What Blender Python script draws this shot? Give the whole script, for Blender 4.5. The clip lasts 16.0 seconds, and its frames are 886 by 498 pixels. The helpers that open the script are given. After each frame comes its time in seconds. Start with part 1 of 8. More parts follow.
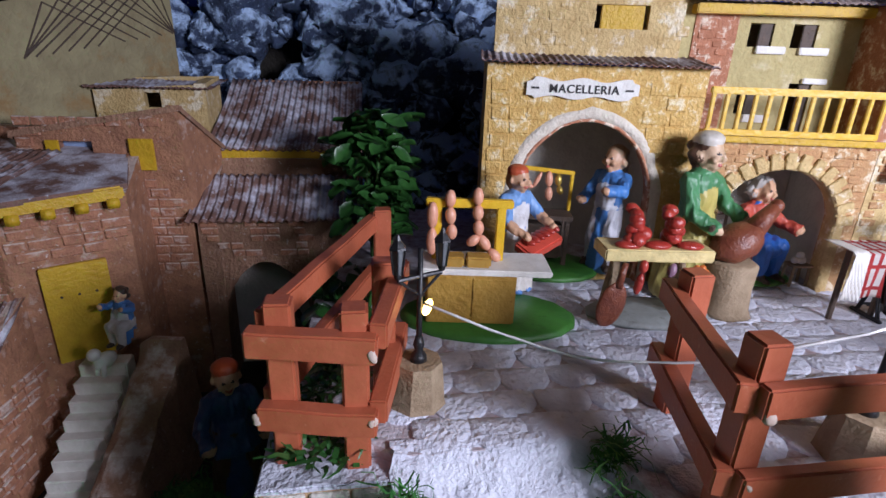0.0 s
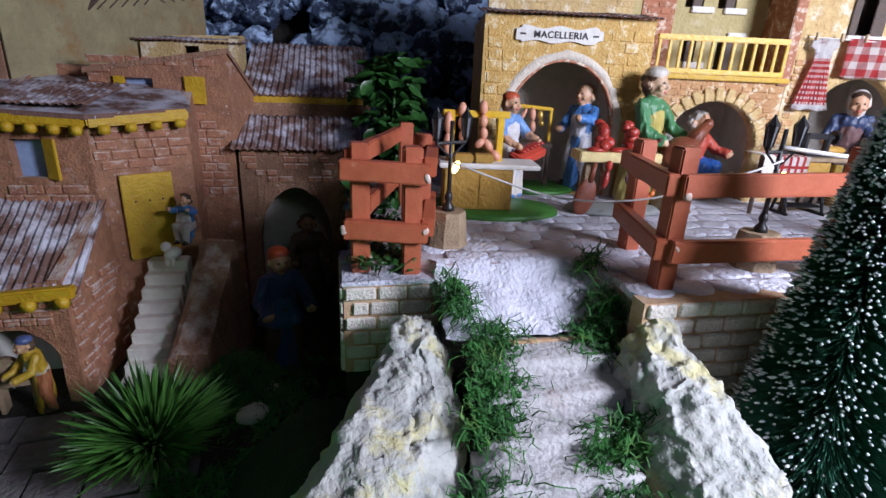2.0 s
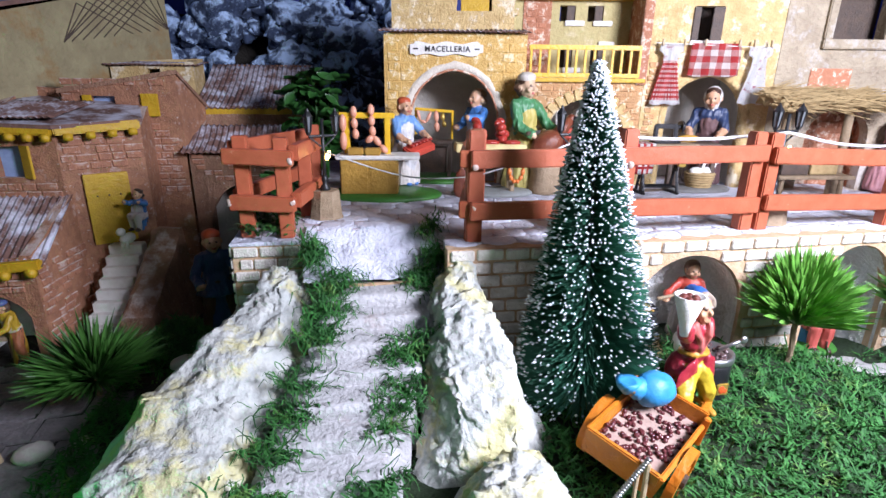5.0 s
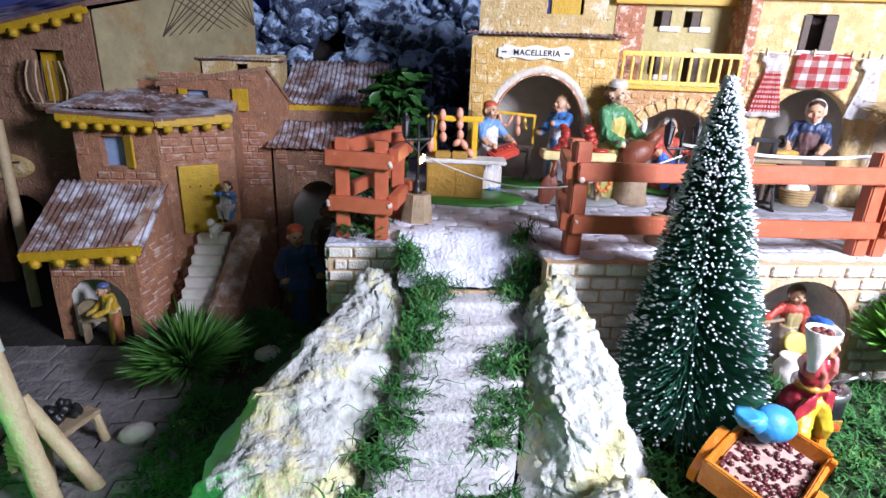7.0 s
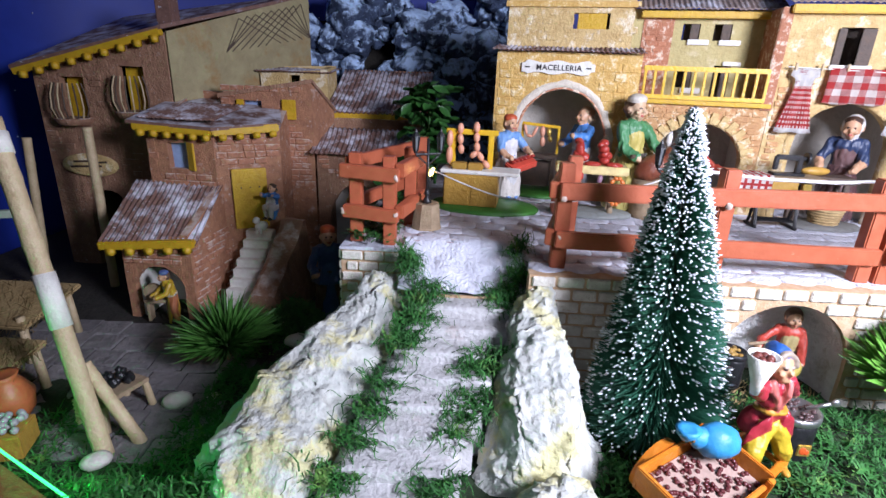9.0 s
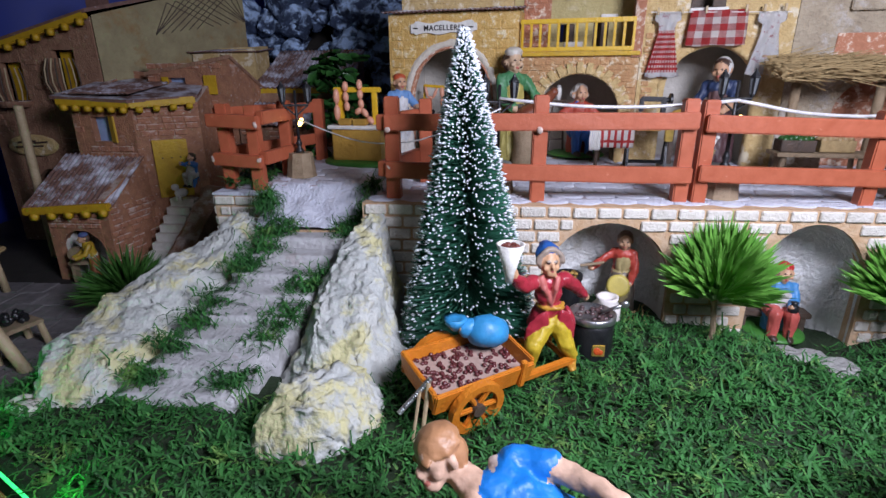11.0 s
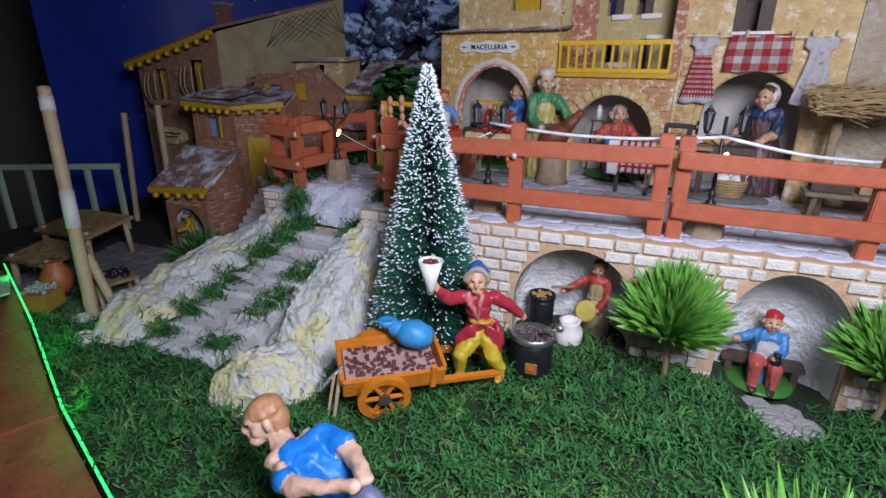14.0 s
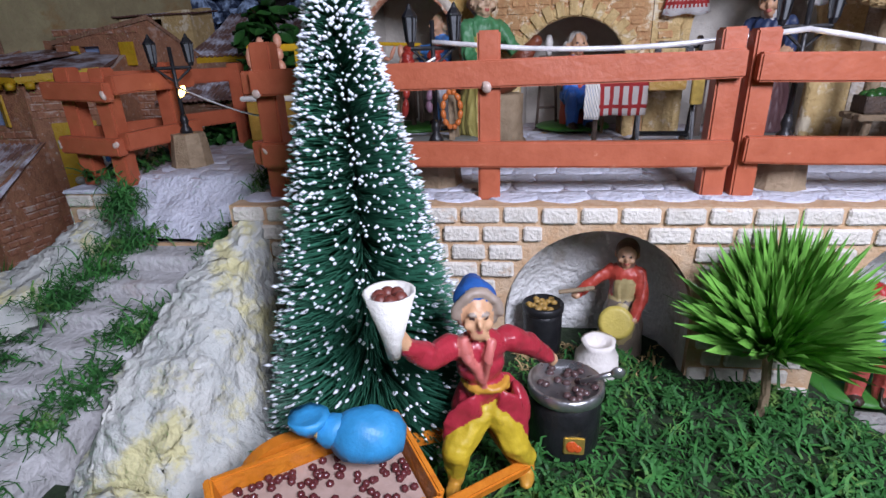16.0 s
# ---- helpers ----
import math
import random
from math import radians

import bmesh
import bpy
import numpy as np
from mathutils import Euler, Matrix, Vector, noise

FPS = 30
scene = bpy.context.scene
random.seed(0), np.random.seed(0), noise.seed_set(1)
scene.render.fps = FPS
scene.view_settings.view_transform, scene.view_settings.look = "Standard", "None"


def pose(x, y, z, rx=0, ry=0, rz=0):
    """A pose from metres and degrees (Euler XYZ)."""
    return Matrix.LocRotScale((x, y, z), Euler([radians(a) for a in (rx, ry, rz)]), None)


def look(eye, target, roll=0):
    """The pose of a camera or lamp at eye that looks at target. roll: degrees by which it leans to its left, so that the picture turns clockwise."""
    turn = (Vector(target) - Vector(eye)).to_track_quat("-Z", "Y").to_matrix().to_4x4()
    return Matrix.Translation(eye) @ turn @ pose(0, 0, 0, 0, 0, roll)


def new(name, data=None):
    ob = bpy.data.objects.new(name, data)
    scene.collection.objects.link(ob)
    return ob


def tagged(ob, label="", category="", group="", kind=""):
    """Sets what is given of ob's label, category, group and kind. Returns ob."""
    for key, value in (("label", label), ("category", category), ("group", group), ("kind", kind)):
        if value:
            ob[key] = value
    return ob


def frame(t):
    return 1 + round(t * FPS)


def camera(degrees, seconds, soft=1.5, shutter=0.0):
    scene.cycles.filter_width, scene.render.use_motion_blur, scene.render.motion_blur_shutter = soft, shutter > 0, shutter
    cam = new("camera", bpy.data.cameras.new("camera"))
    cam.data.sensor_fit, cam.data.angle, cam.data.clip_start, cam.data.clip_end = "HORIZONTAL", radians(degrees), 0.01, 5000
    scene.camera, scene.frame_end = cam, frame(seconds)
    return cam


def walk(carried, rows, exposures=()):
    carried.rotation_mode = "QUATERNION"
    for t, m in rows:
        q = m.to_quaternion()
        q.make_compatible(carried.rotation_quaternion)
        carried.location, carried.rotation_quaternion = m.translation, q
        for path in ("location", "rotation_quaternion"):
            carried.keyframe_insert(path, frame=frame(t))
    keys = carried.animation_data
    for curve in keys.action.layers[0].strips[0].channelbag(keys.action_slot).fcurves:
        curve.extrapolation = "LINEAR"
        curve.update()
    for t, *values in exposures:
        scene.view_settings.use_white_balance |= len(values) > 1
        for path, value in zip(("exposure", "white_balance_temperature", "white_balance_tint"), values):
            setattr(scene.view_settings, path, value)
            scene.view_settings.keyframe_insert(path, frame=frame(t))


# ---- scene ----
cam = camera(82.1, 16.0)
PATH = [
    (0, (-0.049, 0.015, 0.261), (0.232, 1.871, -0.431), 2.1),
    (0.5, (-0.059, -0.002, 0.26), (0.192, 1.854, -0.443), 2.3),
    (1, (-0.068, -0.029, 0.258), (0.194, 1.821, -0.456), 2.5),
    (1.5, (-0.094, -0.059, 0.222), (0.24, 1.791, -0.46), 3.0),
    (2, (-0.1, -0.095, 0.21), (0.3, 1.749, -0.454), 2.7),
    (2.5, (-0.096, -0.135, 0.211), (0.361, 1.699, -0.444), 2.3),
    (3, (-0.082, -0.171, 0.208), (0.412, 1.66, -0.427), 1.7),
    (3.5, (-0.062, -0.209, 0.2), (0.436, 1.623, -0.427), 1.2),
    (3.7, (-0.051, -0.225, 0.198), (0.439, 1.611, -0.428), 1.0),
    (5.8, (0.005, -0.203, 0.211), (0.253, 1.685, -0.401), 1.3),
    (6, (-0.004, -0.204, 0.21), (0.232, 1.684, -0.406), 1.5),
    (6.5, (-0.033, -0.206, 0.207), (0.184, 1.682, -0.415), 2.1),
    (7, (-0.044, -0.199, 0.214), (0.141, 1.689, -0.419), 2.4),
    (7.5, (-0.022, -0.203, 0.22), (0.083, 1.69, -0.416), 2.3),
    (8, (-0.001, -0.21, 0.217), (0.016, 1.686, -0.417), 2.3),
    (8.5, (-0.007, -0.211, 0.222), (-0.051, 1.679, -0.431), 2.6),
    (9, (0.012, -0.231, 0.238), (-0.073, 1.654, -0.425), 2.2),
    (9.5, (0.071, -0.241, 0.217), (-0.043, 1.647, -0.431), 1.4),
    (10, (0.096, -0.255, 0.206), (-0.004, 1.632, -0.448), 1.1),
    (10.2, (0.111, -0.261, 0.202), (0.012, 1.627, -0.452), 0.8),
    (12.3, (0.218, -0.272, 0.191), (-0.153, 1.585, -0.452), -1.2),
    (12.5, (0.227, -0.276, 0.192), (-0.182, 1.573, -0.451), -1.1),
    (13, (0.248, -0.28, 0.187), (-0.262, 1.546, -0.45), -0.6),
    (13.5, (0.266, -0.276, 0.196), (-0.318, 1.527, -0.443), 0.2),
    (14, (0.294, -0.274, 0.219), (-0.359, 1.494, -0.449), 0.8),
    (14.5, (0.274, -0.243, 0.24), (-0.325, 1.53, -0.466), 0.6),
    (15, (0.236, -0.184, 0.216), (-0.213, 1.635, -0.482), -0.2),
    (15.5, (0.22, -0.144, 0.203), (-0.104, 1.699, -0.504), -1.6),
    (16, (0.215, -0.122, 0.169), (-0.049, 1.724, -0.554), -2.2),
]
EXPOSURES = [(0.0, 0.12), (1.5, 0.12), (2.0, 0.2), (3.5, 0.38), (7.0, 0.68), (9.0, 0.42), (10.2, -0.1), (12.5, -1.0), (14.5, -0.75), (15.5, -0.75), (16.0, -0.62)]
walk(cam, [(t, look(eye, target, roll)) for t, eye, target, roll in PATH], EXPOSURES)

# ---- world and lights (lengths below are centimetres, turned to metres by part()) ----
CM = 0.01
world = bpy.data.worlds.new("world")
scene.world = world
world.use_nodes = True
world.node_tree.nodes["Background"].inputs[0].default_value = (0.10, 0.13, 0.22, 1)
world.node_tree.nodes["Background"].inputs[1].default_value = 0.012


def lamp(name, kind, eye, target, watts, size, colour):
    data = bpy.data.lights.new(name, kind)
    data.energy, data.color = watts, colour
    if kind == "AREA":
        data.shape, data.size = "DISK", size * CM
    else:
        data.shadow_soft_size = size * CM
    ob = new(name, data)
    ob.matrix_world = look([v * CM for v in eye], [v * CM for v in target])
    return ob


lamp("key_light", "AREA", (43, -27, 39), (24, 21, 9), 7.3, 20, (0.88, 0.91, 1.12))
lamp("room_light", "AREA", (8, -42, 64), (10, 18, 0), 0.34, 36, (0.74, 0.82, 1.05))
for gx, gy in ((-31, 4.2), (-22, 0.0), (-13, -4.5), (-4, -9.2)):
    lamp("strip_glow", "POINT", (gx, gy - 0.4, 1.0), (gx, gy, 0), 0.036, 0.6, (0.03, 1.0, 0.18))


# ---- materials ----
def mat(name, base, second=None, rough=0.7, size=1.0, bump=0.3, metal=0.0, stain=None, stain_size=4.0, stain_at=0.6,
        emit=None, power=0.0, spec=0.5, random=0.0, fine=0.25):
    """A surface of two mixed tones (grain of about size cm), with stains of a third tone, and a relief."""
    m = bpy.data.materials.new(name)
    m.use_nodes = True
    nt = m.node_tree
    n, l = nt.nodes, nt.links
    bsdf = n["Principled BSDF"]
    geo = n.new("ShaderNodeNewGeometry")
    n1 = n.new("ShaderNodeTexNoise")
    n1.inputs["Scale"].default_value = 100.0 / size
    n1.inputs["Detail"].default_value = 5
    n1.inputs["Roughness"].default_value = 0.65
    l.new(geo.outputs["Position"], n1.inputs["Vector"])
    ramp = n.new("ShaderNodeValToRGB")
    second = second or [c * 0.64 for c in base]
    ramp.color_ramp.elements[0].position, ramp.color_ramp.elements[1].position = 0.33, 0.66
    ramp.color_ramp.elements[0].color, ramp.color_ramp.elements[1].color = (*second, 1), (*base, 1)
    l.new(n1.outputs["Fac"], ramp.inputs["Fac"])
    col = ramp.outputs["Color"]
    if stain:
        n2 = n.new("ShaderNodeTexNoise")
        n2.inputs["Scale"].default_value = 100.0 / stain_size
        n2.inputs["Detail"].default_value = 6
        n2.inputs["Roughness"].default_value = 0.7
        l.new(geo.outputs["Position"], n2.inputs["Vector"])
        r2 = n.new("ShaderNodeMapRange")
        r2.inputs["From Min"].default_value, r2.inputs["From Max"].default_value = stain_at - 0.04, stain_at + 0.06
        l.new(n2.outputs["Fac"], r2.inputs["Value"])
        mix = n.new("ShaderNodeMix")
        mix.data_type = "RGBA"
        l.new(r2.outputs["Result"], mix.inputs["Factor"])
        l.new(col, mix.inputs[6])
        mix.inputs[7].default_value = (*stain, 1)
        col = mix.outputs[2]
    if random:
        info = n.new("ShaderNodeObjectInfo")
        r3 = n.new("ShaderNodeMapRange")
        r3.inputs["To Min"].default_value, r3.inputs["To Max"].default_value = 1 - random, 1 + random * 0.6
        l.new(info.outputs["Random"], r3.inputs["Value"])
        hsv = n.new("ShaderNodeHueSaturation")
        l.new(r3.outputs["Result"], hsv.inputs["Value"])
        l.new(col, hsv.inputs["Color"])
        col = hsv.outputs["Color"]
    l.new(col, bsdf.inputs["Base Color"])
    rr = n.new("ShaderNodeMapRange")
    rr.inputs["To Min"].default_value, rr.inputs["To Max"].default_value = max(0.05, rough - 0.12), min(1, rough + 0.12)
    l.new(n1.outputs["Fac"], rr.inputs["Value"])
    l.new(rr.outputs["Result"], bsdf.inputs["Roughness"])
    bsdf.inputs["Metallic"].default_value = metal
    bsdf.inputs["Specular IOR Level"].default_value = spec
    if bump:
        n3 = n.new("ShaderNodeTexNoise")
        n3.inputs["Scale"].default_value = 100.0 / (size * fine)
        n3.inputs["Detail"].default_value = 4
        l.new(geo.outputs["Position"], n3.inputs["Vector"])
        add = n.new("ShaderNodeMath")
        l.new(n1.outputs["Fac"], add.inputs[0])
        l.new(n3.outputs["Fac"], add.inputs[1])
        b = n.new("ShaderNodeBump")
        b.inputs["Strength"].default_value = min(1.0, bump)
        b.inputs["Distance"].default_value = 0.17 * size * CM
        l.new(add.outputs["Value"], b.inputs["Height"])
        l.new(b.outputs["Normal"], bsdf.inputs["Normal"])
    if emit:
        bsdf.inputs["Emission Color"].default_value = (*emit, 1)
        bsdf.inputs["Emission Strength"].default_value = power
    return m


def dusted(name, base, second, amount=0.5, size=1.6, snow=(0.72, 0.74, 0.82), rough=0.75, bump=0.5, patch=5.0, soft=0.05):
    """Painted plaster or card with patches of white fake snow on what faces up."""
    m = mat(name, base, second, rough, size, bump)
    nt = m.node_tree
    n, l = nt.nodes, nt.links
    geo = n.new("ShaderNodeNewGeometry")
    sep = n.new("ShaderNodeSeparateXYZ")
    l.new(geo.outputs["Normal"], sep.inputs[0])
    nz = n.new("ShaderNodeTexNoise")
    nz.inputs["Scale"].default_value, nz.inputs["Detail"].default_value = 100 / patch, 7
    nz.inputs["Roughness"].default_value = 0.62
    l.new(geo.outputs["Position"], nz.inputs["Vector"])
    mul = n.new("ShaderNodeMath")
    mul.operation = "MULTIPLY_ADD"
    l.new(sep.outputs["Z"], mul.inputs[0])
    mul.inputs[1].default_value = 0.22
    l.new(nz.outputs["Fac"], mul.inputs[2])
    r = n.new("ShaderNodeMapRange")
    edge = 0.95 - 0.45 * amount
    r.inputs["From Min"].default_value, r.inputs["From Max"].default_value = edge - soft * 0.4, edge + soft
    l.new(mul.outputs["Value"], r.inputs["Value"])
    bsdf = n["Principled BSDF"]
    old = bsdf.inputs["Base Color"].links[0].from_socket
    mix = n.new("ShaderNodeMix")
    mix.data_type = "RGBA"
    l.new(r.outputs["Result"], mix.inputs["Factor"])
    l.new(old, mix.inputs[6])
    mix.inputs[7].default_value = (*snow, 1)
    fleck = n.new("ShaderNodeTexNoise")
    fleck.inputs["Scale"].default_value, fleck.inputs["Detail"].default_value = 100 / 0.42, 4
    fleck.inputs["Roughness"].default_value = 0.7
    l.new(geo.outputs["Position"], fleck.inputs["Vector"])
    fr = n.new("ShaderNodeMapRange")
    fr.inputs["From Min"].default_value, fr.inputs["From Max"].default_value = 0.63, 0.69
    l.new(fleck.outputs["Fac"], fr.inputs["Value"])
    mix2 = n.new("ShaderNodeMix")
    mix2.data_type = "RGBA"
    l.new(fr.outputs["Result"], mix2.inputs["Factor"])
    l.new(mix.outputs[2], mix2.inputs[6])
    mix2.inputs[7].default_value = (*snow, 1)
    l.new(mix2.outputs[2], bsdf.inputs["Base Color"])
    return m


M = {}
M["snowfloor"] = mat("white_plaster_floor", (0.70, 0.71, 0.80), (0.56, 0.57, 0.66), 0.8, 1.2, 0.9, stain=(0.36, 0.30, 0.34), stain_size=1.6, stain_at=0.68, random=0.05)
M["joint"] = mat("floor_joint", (0.34, 0.25, 0.25), (0.62, 0.60, 0.66), 0.9, 0.8, 0.6)
M["brick"] = mat("whitewashed_brick", (0.74, 0.70, 0.64), (0.60, 0.55, 0.48), 0.85, 0.7, 0.9, stain=(0.55, 0.36, 0.22), stain_size=1.5, stain_at=0.66, random=0.10)
M["mortar"] = mat("tan_mortar", (0.50, 0.31, 0.17), (0.58, 0.42, 0.28), 0.9, 0.6, 0.7)
M["rock"] = mat("painted_plaster_rock", (0.57, 0.57, 0.53), (0.45, 0.47, 0.45), 0.8, 1.5, 0.9, stain=(0.58, 0.54, 0.30), stain_size=4.0, stain_at=0.53, fine=0.3)
M["step"] = mat("white_plaster_step", (0.55, 0.54, 0.55), (0.44, 0.43, 0.43), 0.85, 1.4, 0.6, stain=(0.42, 0.36, 0.35), stain_size=2.5, stain_at=0.66)
M["ochre"] = mat("ochre_plaster", (0.70, 0.47, 0.16), (0.56, 0.33, 0.09), 0.7, 0.9, 0.8, stain=(0.82, 0.70, 0.46), stain_size=0.9, stain_at=0.58, random=0.06)
M["ochre2"] = mat("pale_ochre_plaster", (0.64, 0.47, 0.22), (0.48, 0.32, 0.13), 0.75, 1.0, 0.8, stain=(0.76, 0.66, 0.48), stain_size=1.6, stain_at=0.57)
M["olive"] = mat("olive_plaster", (0.50, 0.42, 0.20), (0.42, 0.34, 0.15), 0.8, 1.4, 0.5, stain=(0.58, 0.50, 0.30), stain_size=3, stain_at=0.62)
M["reveal"] = mat("pale_plaster_edge", (0.74, 0.68, 0.58), (0.62, 0.54, 0.44), 0.8, 0.8, 0.7)
M["inside"] = mat("grey_plaster_inside", (0.62, 0.58, 0.52), (0.52, 0.48, 0.43), 0.85, 1.6, 0.4)
M["redbrick"] = mat("red_brick_patch", (0.55, 0.24, 0.14), (0.42, 0.17, 0.09), 0.8, 0.7, 0.8, stain=(0.80, 0.66, 0.52), stain_size=0.7, stain_at=0.56, random=0.16)
M["orangebrick"] = mat("orange_brick_patch", (0.56, 0.34, 0.15), (0.46, 0.24, 0.11), 0.8, 0.8, 0.8, stain=(0.78, 0.66, 0.48), stain_size=0.8, stain_at=0.57, random=0.12)
M["terra"] = dusted("brown_brick_plaster", (0.42, 0.20, 0.11), (0.27, 0.12, 0.07), 0.72, 0.9, (0.58, 0.46, 0.41), 0.75, 0.7, 1.5, 0.12)
M["terra2"] = dusted("brown_plaster_rough", (0.36, 0.20, 0.125), (0.24, 0.12, 0.075), 0.60, 1.2, (0.54, 0.45, 0.40), 0.75, 0.7, 1.8, 0.12)
M["rooftile"] = dusted("brown_roof_tile", (0.22, 0.115, 0.09), (0.14, 0.075, 0.06), 0.60, 0.8, (0.66, 0.66, 0.76), 0.75, 0.5, 2.4, 0.14)
M["roofgrey"] = dusted("grey_brown_roof_tile", (0.30, 0.22, 0.19), (0.20, 0.15, 0.14), 0.48, 0.8, (0.62, 0.64, 0.74), 0.75, 0.5, 2.4, 0.14)
M["yellow"] = mat("yellow_painted_wood", (0.60, 0.37, 0.02), (0.50, 0.29, 0.015), 0.5, 1.0, 0.4, stain=(0.30, 0.17, 0.02), stain_size=2.2, stain_at=0.68)
M["brightyellow"] = mat("bright_yellow_paint", (0.72, 0.46, 0.03), (0.64, 0.38, 0.02), 0.4, 1.0, 0.25)
M["fence"] = mat("red_brown_painted_wood", (0.44, 0.115, 0.055), (0.37, 0.09, 0.042), 0.45, 1.0, 0.12, stain=(0.56, 0.24, 0.15), stain_size=0.8, stain_at=0.68)
M["glue"] = mat("clear_glue_blob", (0.62, 0.50, 0.44), (0.5, 0.36, 0.3), 0.15, 0.6, 0.2)
M["wood"] = mat("raw_wood", (0.34, 0.25, 0.16), (0.24, 0.17, 0.10), 0.75, 0.8, 0.6)
M["woodpale"] = mat("pale_bamboo", (0.56, 0.44, 0.28), (0.46, 0.34, 0.2), 0.55, 1.2, 0.4)
# Dark wood; also colours the sheets that stand in for shade behind windows.
M["darkwood_and_void"] = mat("dark_wood_and_void", (0.10, 0.065, 0.045), (0.06, 0.04, 0.03), 0.6, 0.8, 0.5)
M["slab"] = mat("grey_slate_slab", (0.26, 0.24, 0.245), (0.15, 0.14, 0.145), 0.7, 1.4, 0.7, stain=(0.24, 0.22, 0.22), stain_size=3, stain_at=0.6, random=0.15)
M["earth"] = mat("dark_earth", (0.035, 0.03, 0.025), (0.02, 0.017, 0.014), 0.95, 1.5, 0.8)
# Moss bed; shade between the strands is put into its near-black colour.
M["mossbase_shade"] = mat("moss_bed_gap_shade", (0.016, 0.036, 0.010), (0.010, 0.022, 0.006), 0.95, 1.0, 0.9)
M["moss"] = mat("green_moss", (0.046, 0.21, 0.038), (0.012, 0.065, 0.014), 0.75, 1.1, 0.0, stain=(0.15, 0.28, 0.06), stain_size=2.4, stain_at=0.60)
M["needle"] = mat("dark_green_bristle", (0.045, 0.19, 0.115), (0.022, 0.11, 0.066), 0.5, 2.0, 0.0)
M["snowtip"] = mat("white_snow_tip", (0.85, 0.87, 0.92), (0.75, 0.78, 0.86), 0.7, 0.3, 0.0)
M["blade"] = mat("bright_green_plastic_blade", (0.20, 0.46, 0.08), (0.09, 0.27, 0.035), 0.4, 1.2, 0.0)
M["blade2"] = mat("dark_green_plastic_blade", (0.06, 0.17, 0.03), (0.03, 0.09, 0.015), 0.45, 1.5, 0.0)
M["leaf"] = mat("dark_green_leaf", (0.035, 0.12, 0.025), (0.015, 0.06, 0.014), 0.35, 1.0, 0.1)
M["white"] = mat("white_paint", (0.78, 0.76, 0.72), (0.66, 0.63, 0.58), 0.6, 0.8, 0.3)
M["stone"] = mat("white_pebble", (0.66, 0.62, 0.57), (0.52, 0.48, 0.44), 0.6, 1.5, 0.3)
M["sky"] = mat("night_blue_paper", (0.010, 0.036, 0.34), (0.007, 0.022, 0.22), 0.55, 20.0, 0.0)
M["mountain"] = dusted("snowy_plaster_mountain", (0.06, 0.09, 0.17), (0.012, 0.02, 0.045), 0.98, 1.6, (0.52, 0.70, 1.0), 0.8, 1.0, 1.9, 0.12)
M["plinth"] = mat("red_brown_board", (0.30, 0.075, 0.038), (0.20, 0.05, 0.025), 0.55, 2.0, 0.4)
M["green_led"] = mat("green_light_strip", (0.1, 0.8, 0.3), None, 0.4, 1, 0, emit=(0.04, 1.0, 0.22), power=2.2)
M["nicheplaster"] = mat("white_niche_plaster", (0.80, 0.79, 0.77), (0.66, 0.65, 0.63), 0.85, 1.6, 0.9, stain=(0.42, 0.38, 0.30), stain_size=5, stain_at=0.62)
M["pathstone"] = mat("grey_path_stone", (0.36, 0.35, 0.33), (0.26, 0.25, 0.24), 0.85, 1.2, 0.8, stain=(0.46, 0.45, 0.42), stain_size=2, stain_at=0.6)
M["roomwall"] = mat("room_wall", (0.30, 0.29, 0.28), (0.26, 0.25, 0.24), 0.9, 40, 0.1)


# ---- mesh helpers ----
from mathutils.bvhtree import BVHTree

def part(name, bm, material, parent=None, label="", smooth=False):
    """Links a bmesh, given in cm, as one mesh object under a thing or a part. material: one, or a list for its faces' indices."""
    bmesh.ops.transform(bm, matrix=Matrix.Scale(CM, 4), verts=bm.verts)
    me = bpy.data.meshes.new(name)
    bm.to_mesh(me)
    bm.free()
    for m in material if isinstance(material, (list, tuple)) else (material,):
        me.materials.append(m)
    if smooth:
        me.polygons.foreach_set("use_smooth", [True] * len(me.polygons))
    ob = new(name, me)
    ob.parent = parent
    if label:
        ob["label"] = label
    return ob


def raw(name, verts, faces, material, parent=None, smooth=False, slots=None):
    me = bpy.data.meshes.new(name)
    me.from_pydata((np.asarray(verts, float) * CM).tolist(), [], faces)
    for m in material if isinstance(material, (list, tuple)) else (material,):
        me.materials.append(m)
    if slots is not None:
        me.polygons.foreach_set("material_index", slots)
    if smooth:
        me.polygons.foreach_set("use_smooth", [True] * len(me.polygons))
    ob = new(name, me)
    ob.parent = parent
    return ob


def thing(name, label, category, place=(0, 0, 0), turn=0.0, group="", kind=""):
    ob = new(name)
    ob.empty_display_size = 0.01
    ob.matrix_world = pose(place[0] * CM, place[1] * CM, place[2] * CM, 0, 0, turn)
    return tagged(ob, label, category, group, kind)


def at(ob, x, y, z, turn=0.0, tilt=(0, 0)):
    ob.matrix_basis = pose(x * CM, y * CM, z * CM, tilt[0], tilt[1], turn)
    return ob


def index(faces, slot):
    for f in faces:
        f.material_index = slot


def box(bm, centre, size, turn=None, bevel=0.0, slot=0):
    made = bmesh.ops.create_cube(bm, size=1.0)
    vs = made["verts"]
    m = Matrix.Translation(centre) @ (turn.to_4x4() if turn else Matrix.Identity(4)) @ Matrix.Diagonal((*size, 1))
    bmesh.ops.transform(bm, matrix=m, verts=vs)
    es = list({e for v in vs for e in v.link_edges})
    fs = {f for v in vs for f in v.link_faces}
    index(fs, slot)
    if bevel:
        r = bmesh.ops.bevel(bm, geom=es, offset=bevel, segments=2, affect="EDGES", clamp_overlap=True)
        index(r["faces"], slot)
    return vs


